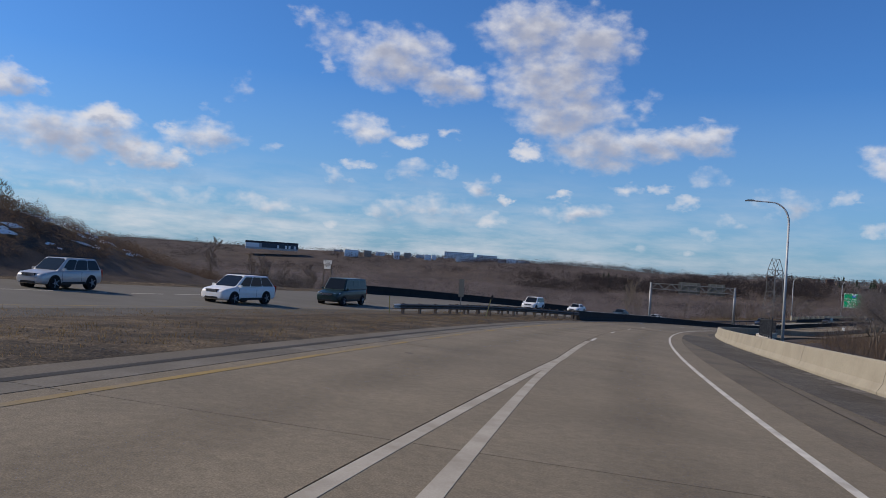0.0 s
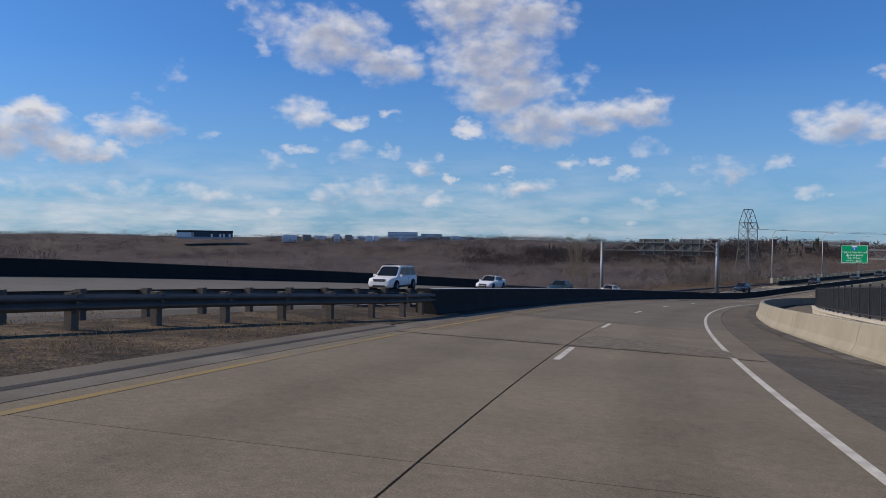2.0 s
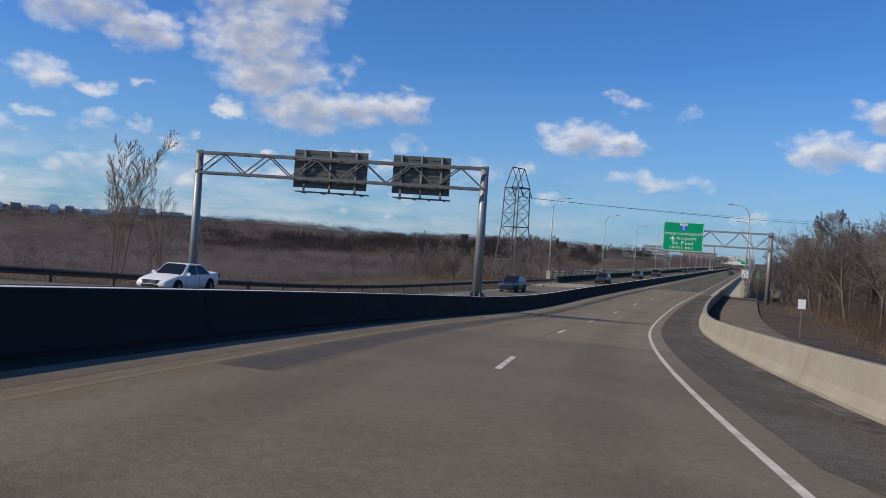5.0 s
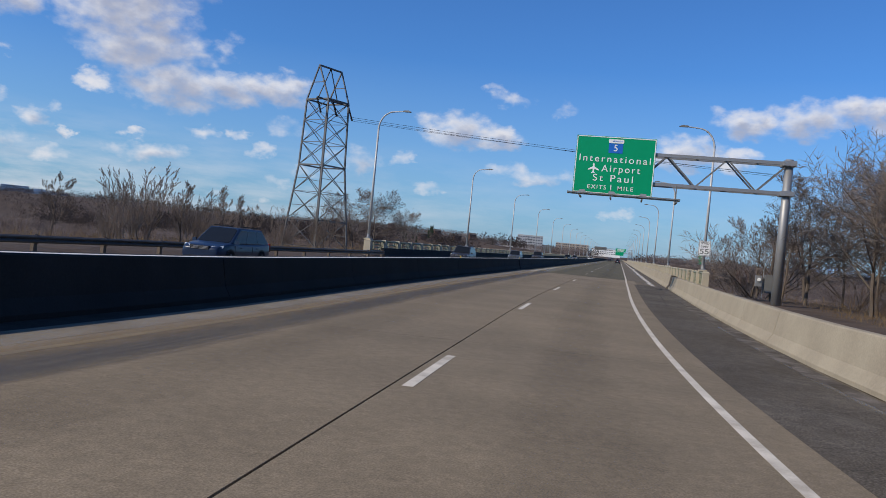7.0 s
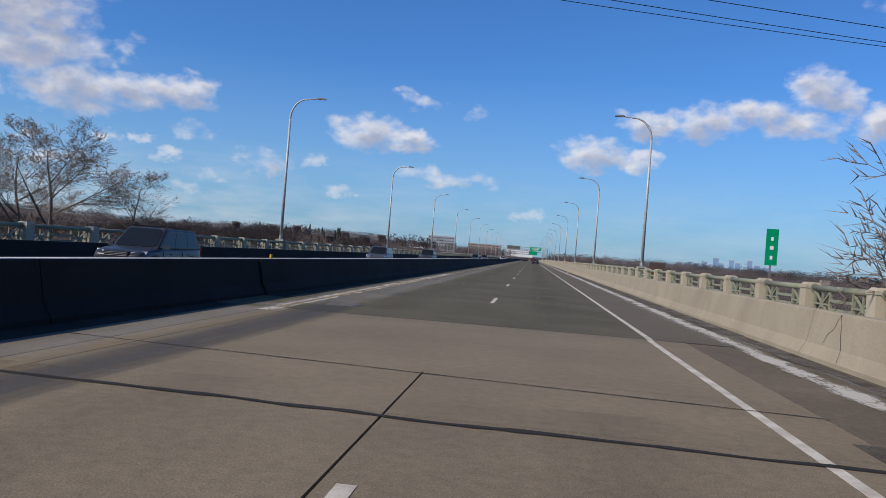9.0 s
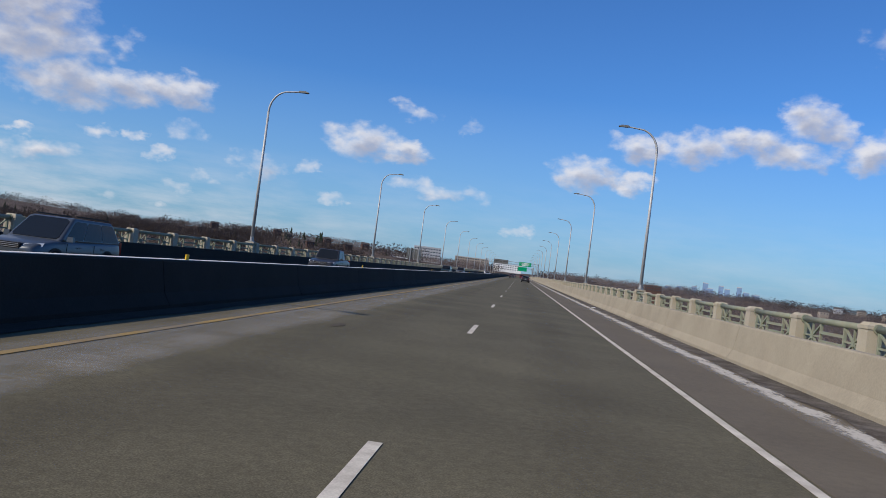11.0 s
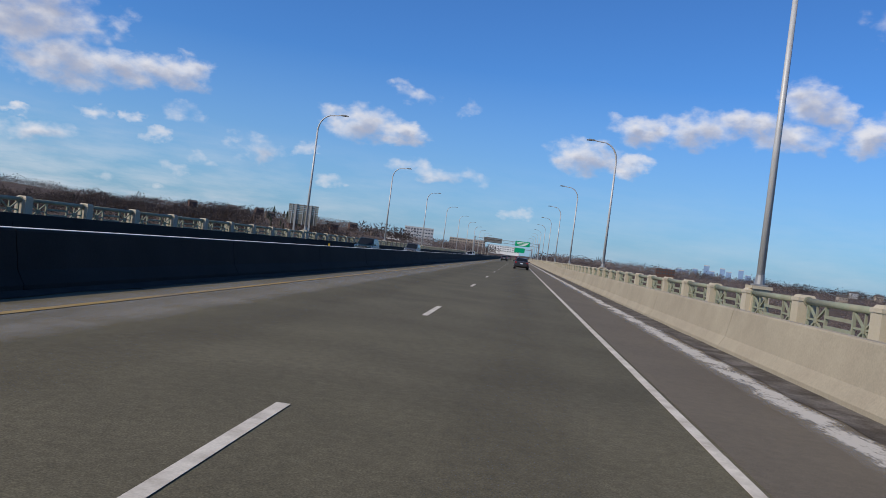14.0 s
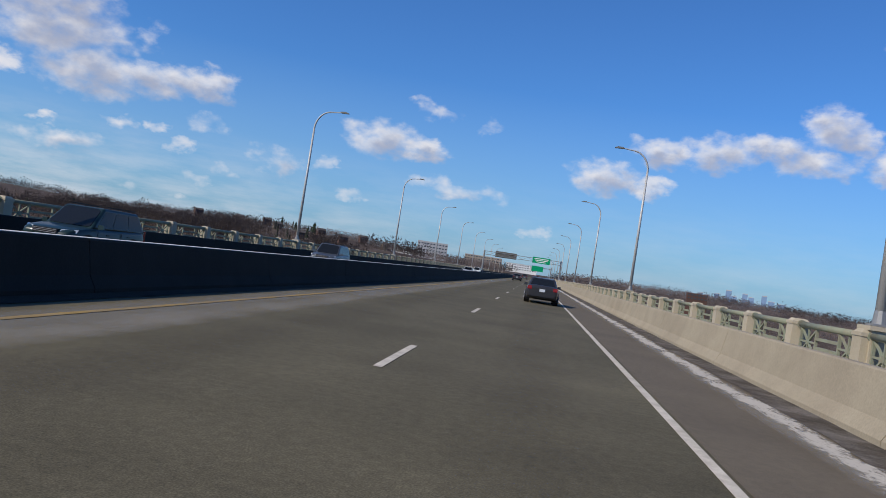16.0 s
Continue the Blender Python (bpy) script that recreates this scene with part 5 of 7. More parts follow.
def far_gantry(y, x0, x1):
    g = thing("sign_gantry", "grey steel gantry across the bridge with green signs", "gantry")
    for x in (x0, x1):
        part("post", Shape().tube((x, y, -0.8), (x, y, 8.1), 0.3, 0.26, 10), "galvanised", g)
    c = Shape()
    for z in (6.6, 7.8):
        for off in (-0.5, 0.5):
            c.bar((x0, y + off, z), (x1, y + off, z), 0.16, 0.16)
    part("chord", c, "galvanised", g)
    w = Shape()
    for i in range(14):
        a, b2 = x0 + (x1 - x0) * i / 14, x0 + (x1 - x0) * (i + 1) / 14
        z = (6.6, 7.8) if i % 2 else (7.8, 6.6)
        w.bar((a, y - 0.5, z[0]), (b2, y - 0.5, z[1]), 0.09, 0.09)
    part("web", w, "galvanised", g)
    p = part("sign_panel", Shape().box((3.0, y - 0.7, 7.2), (6.2, 0.1, 2.1)), "sign_green", g, "green sign with unreadable white lines")
    for z, n in ((7.75, 5.0), (7.2, 4.4), (6.65, 3.2)):
        part("lettering", Shape().box((3.0, y - 0.76, z), (n, 0.02, 0.24)), "sign_white", p)
    part("sign_panel", Shape().box((-9.6, y + 0.7, 7.3), (7.6, 0.1, 2.1)), "sign_back", g, "grey back of a sign")
    return g


far_gantry(700.0, -17.3, 9.9)
s = thing("overhead_sign", "small green sign farther along the bridge", "road sign")
part("sign_panel", Shape().box((2.2, 900.0, 6.2), (7.0, 0.1, 3.2)), "sign_green", s)
part("post", Shape().tube((10.5, 900.2, -0.8), (10.5, 900.2, 8.2), 0.3, n=8), "galvanised", s)
part("arm", Shape().bar((-1.0, 900.2, 7.0), (10.5, 900.2, 7.0), 0.3, 0.4), "galvanised", s)

# ---------------------------------------------------------------- transmission tower and wires


def lattice_tower():
    t = thing("transmission_tower", "dark steel lattice transmission tower beside the bridge", "tower")
    bx, by = -27.3, 266.2
    zs = [-12.0, -5.0, 0.0, 2.7, 5.5, 8.2, 10.5, 12.7, 14.8]
    half = [3.1, 2.6, 2.28, 2.1, 1.86, 1.63, 1.58, 1.53, 1.48]
    spin = Matrix.Rotation(radians(68), 3, "Z")
    mid = Vector((bx, by, 0))
    corner = lambda i, k: mid + Vector((0, 0, zs[i])) + spin @ Vector((half[i] * (1 if k in (1, 2) else -1), half[i] * (1 if k in (2, 3) else -1), 0))
    last = len(zs) - 1
    for k in range(4):
        part("leg", Shape().path([corner(i, k) for i in range(last + 1)], 0.1, 4), "tower_steel", t)
        for i in range(last):
            a, b2, c, e = corner(i, k), corner(i, (k + 1) % 4), corner(i + 1, k), corner(i + 1, (k + 1) % 4)
            part("brace", Shape().bar(a, e, 0.055, 0.055), "tower_steel", t)
            part("brace", Shape().bar(b2, c, 0.055, 0.055), "tower_steel", t)
            if i in (3, 5):
                part("girt", Shape().bar(a, b2, 0.14, 0.14), "tower_steel", t)
            elif i > 1:
                part("girt", Shape().bar(a, b2, 0.05, 0.05), "tower_steel", t)
            if i < 5:
                part("strut", Shape().bar(a.lerp(c, 0.5), (a + e) / 2, 0.05, 0.05), "tower_steel", t)
        part("girt", Shape().bar(corner(last, k), corner(last, (k + 1) % 4), 0.15, 0.15), "tower_steel", t)
    part("girt", Shape().bar(corner(5, 0), corner(5, 2), 0.08, 0.08), "tower_steel", t)
    # the head: a ridge beam over the cross arm, each end carried by two slanting legs
    ends = [mid + spin @ Vector((q, 0, 0)) + Vector((0, 0, 18.15)) for q in (-1.62, 1.62)]
    part("ridge_beam", Shape().bar(ends[0], ends[1], 0.2, 0.14), "tower_steel", t)
    for end, ks in ((ends[0], (0, 3)), (ends[1], (1, 2))):
        for k in ks:
            part("head_leg", Shape().bar(corner(last, k), end, 0.12, 0.12), "tower_steel", t)
        for k0, k1 in ((0, 3), (1, 2)):
            low = (corner(last, k0) + corner(last, k1)) / 2
            part("brace", Shape().bar(low, ends[0].lerp(ends[1], 0.5), 0.08, 0.08), "tower_steel", t)
        low, high = (corner(last, ks[0]) + end) / 2, (corner(last, ks[1]) + end) / 2
        part("brace", Shape().bar(low, high, 0.07, 0.07), "tower_steel", t)
    arm = [mid + spin @ Vector((q, -0.7, 0)) + Vector((0, 0, 14.8)) for q in (-2.3, 0.0, 2.3)]
    part("cross_arm", Shape().bar(arm[0], arm[2], 0.16, 0.16), "tower_steel", t)
    for p in arm:
        ins = Shape().path([p + Vector((0.035 * i, -0.01 * i, -0.05 - 0.082 * i)) for i in range(19)], [0.12 if i % 2 else 0.06 for i in range(19)], 8)
        part("insulator", ins, "sign_black", t, "string of dark insulator discs")
    return [p + Vector((0.65, -0.18, -1.55)) for p in arm]


def wire(name, a, b2, sag):
    a, b2 = Vector(a), Vector(b2)
    s = Shape().path([a.lerp(b2, i / 24) - Vector((0, 0, 4 * sag * i / 24 * (1 - i / 24))) for i in range(25)], 0.016, 5)
    tagged(part(name, s, "sign_black", None, "dark power line strung across the bridge"), category="wire", group="wires from the tower")


hooks = lattice_tower()
wire("power_line", hooks[0], (110, 302, 14.6), 2.3)
wire("power_line", hooks[1], (110, 304, 15.4), 2.5)
wire("power_line", hooks[2], (110, 306, 16.6), 2.4)
far_t = thing("transmission_tower", "distant dark lattice tower in the valley woods", "tower")
ft = Shape()
for sx, sy in ((-1, -1), (1, -1), (1, 1), (-1, 1)):
    ft.bar((112 + sx * 3, 300 + sy * 3, -28), (112 + sx * 0.8, 300 + sy * 0.8, 21), 0.2, 0.2)
for i in range(9):
    k0, k1 = i / 9, (i + 1) / 9
    w0, w1 = 3 - 2.2 * k0, 3 - 2.2 * k1
    z0, z1 = -28 + 49 * k0, -28 + 49 * k1
    for sx in (-1, 1):
        ft.bar((112 + sx * w0, 300 - w0, z0), (112 - sx * w1, 300 - w1, z1), 0.1, 0.1)
part("frame", ft, "tower_steel", far_t)

# ---------------------------------------------------------------- trail, low wall and fence on the right of the curve
structure("trail", sweep([(7.9, 0.02), (11.2, 0.02), (11.2, -0.4), (7.9, -0.4)], 100.0, 253.0, 4.0), "trail", "grey paved trail behind the barrier", "path")
w = thing("fence_wall", "low tan stone wall under a black fence", "wall", kind="structure")
for y in stations(78.0, 136.0, 1.5)[:-1]:
    for hh, dz in ((-0.35, 0.42), (0.09, 0.42)):
        off = 0.35 if dz == 0.42 and hh > 0 else 0.0
        part("stone", sweep([(10.35, hh), (10.85, hh), (10.85, hh + dz), (10.35, hh + dz)], y + 0.01 + off * 0.5, y + 1.45 + off * 0.5, 1.5), "stone_wall", w)
part("coping", sweep([(10.28, 0.52), (10.92, 0.52), (10.92, 0.64), (10.28, 0.64)], 78.0, 136.6, 3.0), "stone_wall", w, "flat pale coping")
f = thing("picket_fence", "black steel picket fence on the low wall", "fence", kind="structure")
for hh in (0.78, 2.05):
    part("rail", sweep([(10.57, hh), (10.63, hh), (10.63, hh + 0.05), (10.57, hh + 0.05)], 78.0, 136.5, 3.0), "fence", f)
k = 0
y = 78.0
pickets = Shape()
while y < 136.5:
    a = at_road(y, 10.6)
    if k % 20 == 0:
        part("post", Shape().box((0, 0, 1.4), (0.09, 0.09, 1.6), a), "fence", f)
    else:
        pickets.box((0, 0, 1.4), (0.022, 0.035, 1.28), a)
    k += 1
    y += 0.12
tagged(part("pickets", pickets, "fence", f), kind="stuff")

# utility cabinets beside the trail
c = thing("utility_cabinet", "grey steel utility cabinets on a post beside the trees", "cabinet", at=pose(12.9, 249.0, 0.0))
part("body", Shape().box((0.35, 0, 1.0), (1.0, 0.6, 1.25)), "galvanised_dark", c)
part("meter_box", Shape().box((-0.55, -0.1, 1.15), (0.4, 0.35, 0.75)), "galvanised", c, "pale grey meter box")
part("dial", Shape().tube((-0.55, -0.28, 1.25), (-0.55, -0.36, 1.25), 0.12, n=12), "build_white", c)
part("post", Shape().bar((-0.55, 0.15, -1.5), (-0.55, 0.15, 1.7), 0.1, 0.1).bar((0.35, 0.15, -1.5), (0.35, 0.15, 0.4), 0.15, 0.15), "timber", c)
part("mast", Shape().tube((-0.2, 0.2, 0.0), (-0.2, 0.2, 3.4), 0.03, n=6), "galvanised", c)

# ---------------------------------------------------------------- cars


def car(name, label, style, coat, m, group=""):
    """A road vehicle, nose towards +y, standing on z = 0."""
    S = {
        "sedan": dict(L=4.75, W=1.8, belt=0.92, roof=1.44, hood=0.94, tail=1.02, nose=0.72, ws=(1.02, 0.22), rear=(-1.72, -0.88), r=0.33, wb=(1.42, -1.38), clear=0.2),
        "crossover": dict(L=5.15, W=1.96, belt=1.08, roof=1.78, hood=1.1, tail=1.14, nose=0.95, ws=(1.5, 0.45), rear=(-2.42, -1.72), r=0.38, wb=(1.6, -1.45), clear=0.24),
        "suv": dict(L=4.75, W=1.88, belt=1.06, roof=1.75, hood=1.06, tail=1.12, nose=0.93, ws=(1.22, 0.36), rear=(-2.30, -1.84), r=0.38, wb=(1.45, -1.38), clear=0.27),
        "van": dict(L=5.6, W=2.0, belt=1.22, roof=2.08, hood=1.18, tail=1.24, nose=0.98, ws=(1.65, 0.92), rear=(-2.76, -2.62), r=0.37, wb=(1.8, -1.7), clear=0.28),
        "pickup": dict(L=5.8, W=2.0, belt=1.16, roof=1.88, hood=1.14, tail=1.12, nose=0.95, ws=(1.2, 0.58), rear=(-0.98, -0.76), r=0.40, wb=(1.9, -1.75), clear=0.34),
    }[style]
    c = thing(name, label, "pickup" if style == "pickup" else "van" if style == "van" else "car", group, at=m)
    L, Wd = S["L"] / 2, S["W"] / 2
    ws0, ws1 = S["ws"]
    r0, r1 = S["rear"]
    belt, clear = S["belt"], S["clear"]
    # lower body: cross sections from the tail to the nose under a smoothing surface
    secs = [(-L, 0.78, 0.42, S["tail"] * 0.84), (-L + 0.03, 0.88, 0.34, S["tail"] * 0.95), (-L + 0.2, 0.97, clear + 0.03, S["tail"]), (max(r0 + 0.25, -L + 0.55), 1.0, clear, belt + 0.03),
            (-0.6, 1.0, clear, belt), (0.4, 1.0, clear, belt * 0.99), (ws0 + 0.1, 1.0, clear, S["hood"]), (L - 0.75, 0.985, clear, (S["hood"] * 0.55 + S["nose"] * 0.45)), (L - 0.3, 0.95, clear + 0.02, S["nose"] + 0.02), (L - 0.07, 0.86, 0.32, S["nose"] - 0.08), (L, 0.76, 0.40, S["nose"] - 0.2)]
    body = Shape()
    pts = []
    for y, k, z0, z1 in secs:
        w, mid = Wd * k, z0 + (z1 - z0) * 0.58
        half = [(w * 0.72, z0), (w * 0.93, z0 + 0.03), (w * 0.985, z0 + 0.14), (w * 1.0, mid - 0.08), (w * 1.0, mid + 0.03), (w * 0.965, z1 - 0.09), (w * 0.92, z1 - 0.02), (w * 0.75, z1 + 0.005), (w * 0.3, z1 + 0.02)]
        pts += [(-x, y, z) for x, z in half] + [(x, y, z) for x, z in reversed(half)]
    n = 18
    fs = [(i * n + j, i * n + (j + 1) % n, (i + 1) * n + (j + 1) % n, (i + 1) * n + j) for i in range(len(secs) - 1) for j in range(n)]
    for k in (0, (len(secs) - 1) * n):
        fs += [(k + j, k + j + 1, k + n - 2 - j, k + n - 1 - j)[::-1 if k else 1] for j in range(n // 2 - 1)]
    body.add(pts, fs)
    shell = part("body", body, coat, c, smooth=True)
    soft = shell.modifiers.new("smooth", "SUBSURF")
    soft.levels = soft.render_levels = 2
    # cabin: painted shell with rounded edges, the panes set on its faces
    zb, zt = belt - 0.06, S["roof"]
    wb_, wt_ = Wd * 0.945, Wd * (0.73 if style == "sedan" else 0.79)
    low = {(-1, 0): (-wb_, r0, zb), (1, 0): (wb_, r0, zb), (1, 1): (wb_ * 0.97, ws0, zb), (-1, 1): (-wb_ * 0.97, ws0, zb)}
    high = {(-1, 0): (-wt_, r1, zt - 0.03), (1, 0): (wt_, r1, zt - 0.03), (1, 1): (wt_ * 0.97, ws1, zt), (-1, 1): (-wt_ * 0.97, ws1, zt)}
    order = [(-1, 0), (1, 0), (1, 1), (-1, 1)]
    cab = Shape().add([low[k] for k in order] + [high[k] for k in order],
                      [(0, 3, 2, 1), (0, 1, 5, 4), (1, 2, 6, 5), (2, 3, 7, 6), (3, 0, 4, 7), (4, 5, 6, 7)])
    roof = part("cabin", cab, coat, c, smooth=True)
    edge = roof.modifiers.new("bevel", "BEVEL")
    edge.width, edge.segments, edge.limit_method, edge.angle_limit, edge.harden_normals = 0.085, 4, "ANGLE", radians(25), True

    def pane(a, b, d, e, box, title, lift=0.006):
        """A dark pane on the face a, b (foot), d, e (head), over the part of it named by box."""
        a, b, d, e = map(Vector, (a, b, d, e))
        nrm = (b - a).cross(e - a).normalized()
        at = lambda u, v: (a.lerp(b, u)).lerp(e.lerp(d, u), v)
        (u0, u1), (v0, v1) = box
        cut = 0.1
        ring = [(u0 + (u1 - u0) * p, v0 + (v1 - v0) * q) for p, q in ((cut * 0.5, 0), (1 - cut * 0.5, 0), (1, cut), (1, 1 - cut), (1 - cut, 1), (cut, 1), (0, 1 - cut), (0, cut))]
        front = [at(u, v) + nrm * lift for u, v in ring]
        back = [at(u, v) - nrm * 0.03 for u, v in ring]
        k = len(ring)
        part(title, Shape().add(front + back, [tuple(range(k)), tuple(range(k, 2 * k))[::-1]] + [(i, i + k, (i + 1) % k + k, (i + 1) % k) for i in range(k)]), "glass_dark", c, "dark tinted glass")

    pane(low[1, 1], low[-1, 1], high[-1, 1], high[1, 1], ((0.06, 0.94), (0.1, 0.93)), "windscreen", 0.016)
    pane(low[-1, 0], low[1, 0], high[1, 0], high[-1, 0], ((0.08, 0.92), (0.16 if style != "sedan" else 0.1, 0.9)), "rear_window")
    splits = ((0.04, 0.33), (0.342, 0.65), (0.662, 0.93)) if style in ("suv", "crossover", "van") else ((0.1, 0.5), (0.53, 0.9))
    if style == "pickup":
        splits = ((0.07, 0.42), (0.46, 0.9))
    for u0, u1 in splits:
        pane(low[1, 0], low[1, 1], high[1, 1], high[1, 0], ((u0, u1), (0.12, 0.87)), "side_window")
        pane(low[-1, 1], low[-1, 0], high[-1, 0], high[-1, 1], ((1 - u1, 1 - u0), (0.12, 0.87)), "side_window")
    tyre_mesh = Shape().tube((-0.1, 0, 0), (0.1, 0, 0), S["r"], n=24).mesh("tyre")
    rim_shape = Shape().tube((-0.112, 0, 0), (0.112, 0, 0), S["r"] * 0.30, n=10)
    for k in range(5):
        a = 2 * math.pi * k / 5
        rim_shape.bar((0.1, 0, 0), (0.108, S["r"] * 0.64 * math.cos(a), S["r"] * 0.64 * math.sin(a)), 0.09, 0.03)
        rim_shape.bar((-0.1, 0, 0), (-0.108, S["r"] * 0.64 * math.cos(a), S["r"] * 0.64 * math.sin(a)), 0.09, 0.03)
    rim_mesh = rim_shape.mesh("rim")
    for sx in (-1, 1):
        part("mirror", Shape().box((sx * (Wd + 0.07), ws0 - 0.32, belt + 0.05), (0.2, 0.11, 0.15), top=0.85), coat, c)
        part("headlight", Shape().add([(sx * Wd * a, y, z) for a, y, z in ((0.5, L - 0.03, S["nose"] - 0.15), (0.93, L - 0.34, S["nose"] - 0.10), (0.95, L - 0.42, S["nose"] + 0.01), (0.52, L - 0.12, S["nose"] - 0.03), (0.5, L - 0.2, S["nose"] - 0.15), (0.85, L - 0.5, S["nose"] - 0.10), (0.85, L - 0.52, S["nose"] + 0.01), (0.52, L - 0.25, S["nose"] - 0.03))],
                                      [(0, 1, 2, 3), (4, 7, 6, 5), (0, 4, 5, 1), (1, 5, 6, 2), (2, 6, 7, 3), (3, 7, 4, 0)]), "headlight", c)
        part("taillight", Shape().box((sx * Wd * 0.78, -L + 0.07, S["tail"] * 0.83), (0.24, 0.16, 0.18 if style == "sedan" else 0.4), top=0.95), "taillight", c)
        for y in S["wb"]:
            arch = Shape().tube((sx * (Wd - 0.25), y, S["r"] + 0.02), (sx * (Wd + 0.004), y, S["r"] + 0.02), S["r"] + 0.05, n=24)
            part("wheel_arch", arch, "plastic_black", c)
            wheel = part("wheel", tyre_mesh, "tyre", c, "black tyre")
            wheel.location = (sx * (Wd - 0.07), y, S["r"])
            part("rim", rim_mesh, "rim", wheel)
        for y, hh in ((ws0 - 0.3, 0.5), ((r0 + ws0) / 2 - 0.02, 0.5)):
            part("door_seam", Shape().box((sx * (Wd - 0.004), y, belt - 0.34), (0.012, 0.012, hh)), "plastic_black", c)
            part("door_handle", Shape().box((sx * (Wd - 0.008), y - 0.62 if y > -0.2 else y - 0.5, belt - 0.2), (0.035, 0.17, 0.035)), coat, c)
        if style != "sedan":
            part("sill", Shape().box((sx * (Wd - 0.03), 0.02, clear + 0.1), (0.06, S["wb"][0] - S["wb"][1] - 2 * S["r"] - 0.1, 0.14), top=0.9), "plastic_black", c, "dark lower cladding")
    part("lower_grille", Shape().box((0, L - 0.03, 0.42), (Wd * 1.0, 0.1, 0.12), top=0.92), "plastic_black", c)
    grille = part("grille", Shape().box((0, L - 0.07, S["nose"] - 0.12), (Wd * 0.86, 0.14, 0.17), top=1.05), "plastic_black", c)
    for k in range(3):
        part("grille_bar", Shape().box((0, L + 0.004, S["nose"] - 0.17 + 0.05 * k), (Wd * 0.82, 0.016, 0.014)), "rim", grille, "bright trim bar")
    part("licence_plate", Shape().box((0, -L - 0.01, 0.62 if style != "sedan" else 0.74), (0.31, 0.02, 0.15)), "plate", c)
    if style in ("suv", "crossover"):
        for sx in (-1, 1):
            part("roof_rail", Shape().bar((sx * wt_ * 0.88, r1 + 0.15, zt + 0.04), (sx * wt_ * 0.88, ws1 - 0.2, zt + 0.06), 0.04, 0.04), "plastic_black", c)
    if style == "pickup":
        part("bed_floor", Shape().box((0, (r0 - L) / 2 - 0.05, belt + 0.012), (Wd * 1.5, -r0 + 0.0 + L - 2 * 0.5, 0.02)), "plastic_black", c, "dark open load bed")
    return c


GO, COME = 0.0, math.pi


def car_at(name, label, style, coat, y, u, turn, group):
    lift = -0.035 * max(0.0, -u - 6) * smooth01((y - 150) / 60) if u < -6 else 0.0
    return car(name, label, style, coat, at_road(y, u, lift + 0.004, turn), group)


T1, T2 = "traffic ahead", "oncoming traffic"
car_at("sedan", "dark charcoal sedan driving ahead on the bridge", "sedan", P_DARK, 468.0, 2.3, GO, T1)
car_at("sedan", "dark sedan farther ahead on the bridge", "sedan", P_DARK, 585.0, -1.9, GO, T1)
car_at("suv", "dark red car far ahead on the bridge", "suv", P_RED, 640.0, 1.9, GO, T1)
car_at("suv", "grey car far ahead on the bridge", "suv", P_GREY, 690.0, -1.8, GO, T1)
car_at("suv", "silver off-road wagon on the opposite road", "suv", P_SILVER, 54.4, -29.3, COME, T2)
car_at("suv", "white wagon on the opposite road", "crossover", P_WHITE, 60.8, -22.5, COME - 0.16, T2)
car_at("van", "dark green passenger van on the opposite road", "van", P_GREEN, 72.2, -21.4, COME, T2)
car_at("suv", "white boxy wagon on the opposite road", "suv", P_WHITE, 112.2, -17.4, COME, T2)
car_at("sedan", "white small sedan on the opposite road", "sedan", P_WHITE, 138.5, -20.5, COME, T2)
car_at("sedan", "dark green sedan on the opposite road", "sedan", P_GREEN, 149.0, -16.6, COME, T2)
car_at("sedan", "white hatchback on the opposite road", "sedan", P_WHITE, 173.0, -19.0, COME, T2)
car_at("suv", "navy wagon on the opposite road", "crossover", P_NAVY, 224.7, -14.6, COME, T2)
car_at("suv", "dark wagon on the bridge", "suv", P_DARK, 269.0, -12.4, COME, T2)
car_at("suv", "dark grey wagon farther along the bridge", "suv", P_GREY, 316.0, -13.3, COME, T2)
car_at("pickup", "dark pickup truck on the bridge", "pickup", P_DARK, 351.0, -13.3, COME, T2)
car_at("suv", "dark green wagon on the bridge", "suv", P_GREEN, 448.0, -13.6, COME, T2)
car_at("suv", "grey wagon on the bridge", "suv", P_GREY, 478.0, -13.0, COME, T2)
car_at("sedan", "silver sedan far along the bridge", "sedan", P_SILVER, 560.0, -10.0, COME, T2)
car_at("suv", "white wagon far along the bridge", "suv", P_WHITE, 620.0, -13.0, COME, T2)

# ---------------------------------------------------------------- far buildings


def polar(az, dist, z=0.0, origin=(10, 150)):
    return Vector((origin[0] - dist * math.sin(radians(az)), origin[1] + dist * math.cos(radians(az)), z))


def building(name, label, az, dist, width, depth, z0, z1, mat, rows=3, cols=10, wall_top=None, glass="far_glass", window=True):
    at = Matrix.Translation(polar(az, dist, 0)) @ Matrix.Rotation(radians(az), 4, "Z")
    b = thing(name, label, "building", at=at)
    part("wall", Shape().box((0, 0, (z0 - 14 + z1) / 2), (width, depth, z1 - z0 + 14)), mat, b)
    part("roof", Shape().box((0, 0, z1 + (z1 - z0) * 0.03), (width * 1.01, depth * 1.01, (z1 - z0) * 0.06)), wall_top or "build_grey", b)
    if window:
        cw, rh = width / cols, (z1 - z0) / rows
        sh = Shape().box((0, 0, 0), (cw * 0.6, 0.5, rh * 0.34)).mesh("window")
        for i in range(cols):
            for j in range(rows):
                p = part("window", sh, glass, b)
                p.location = (-width / 2 + cw * (i + 0.5), -depth / 2 - 0.1, z0 + rh * (j + 0.55))
    return b


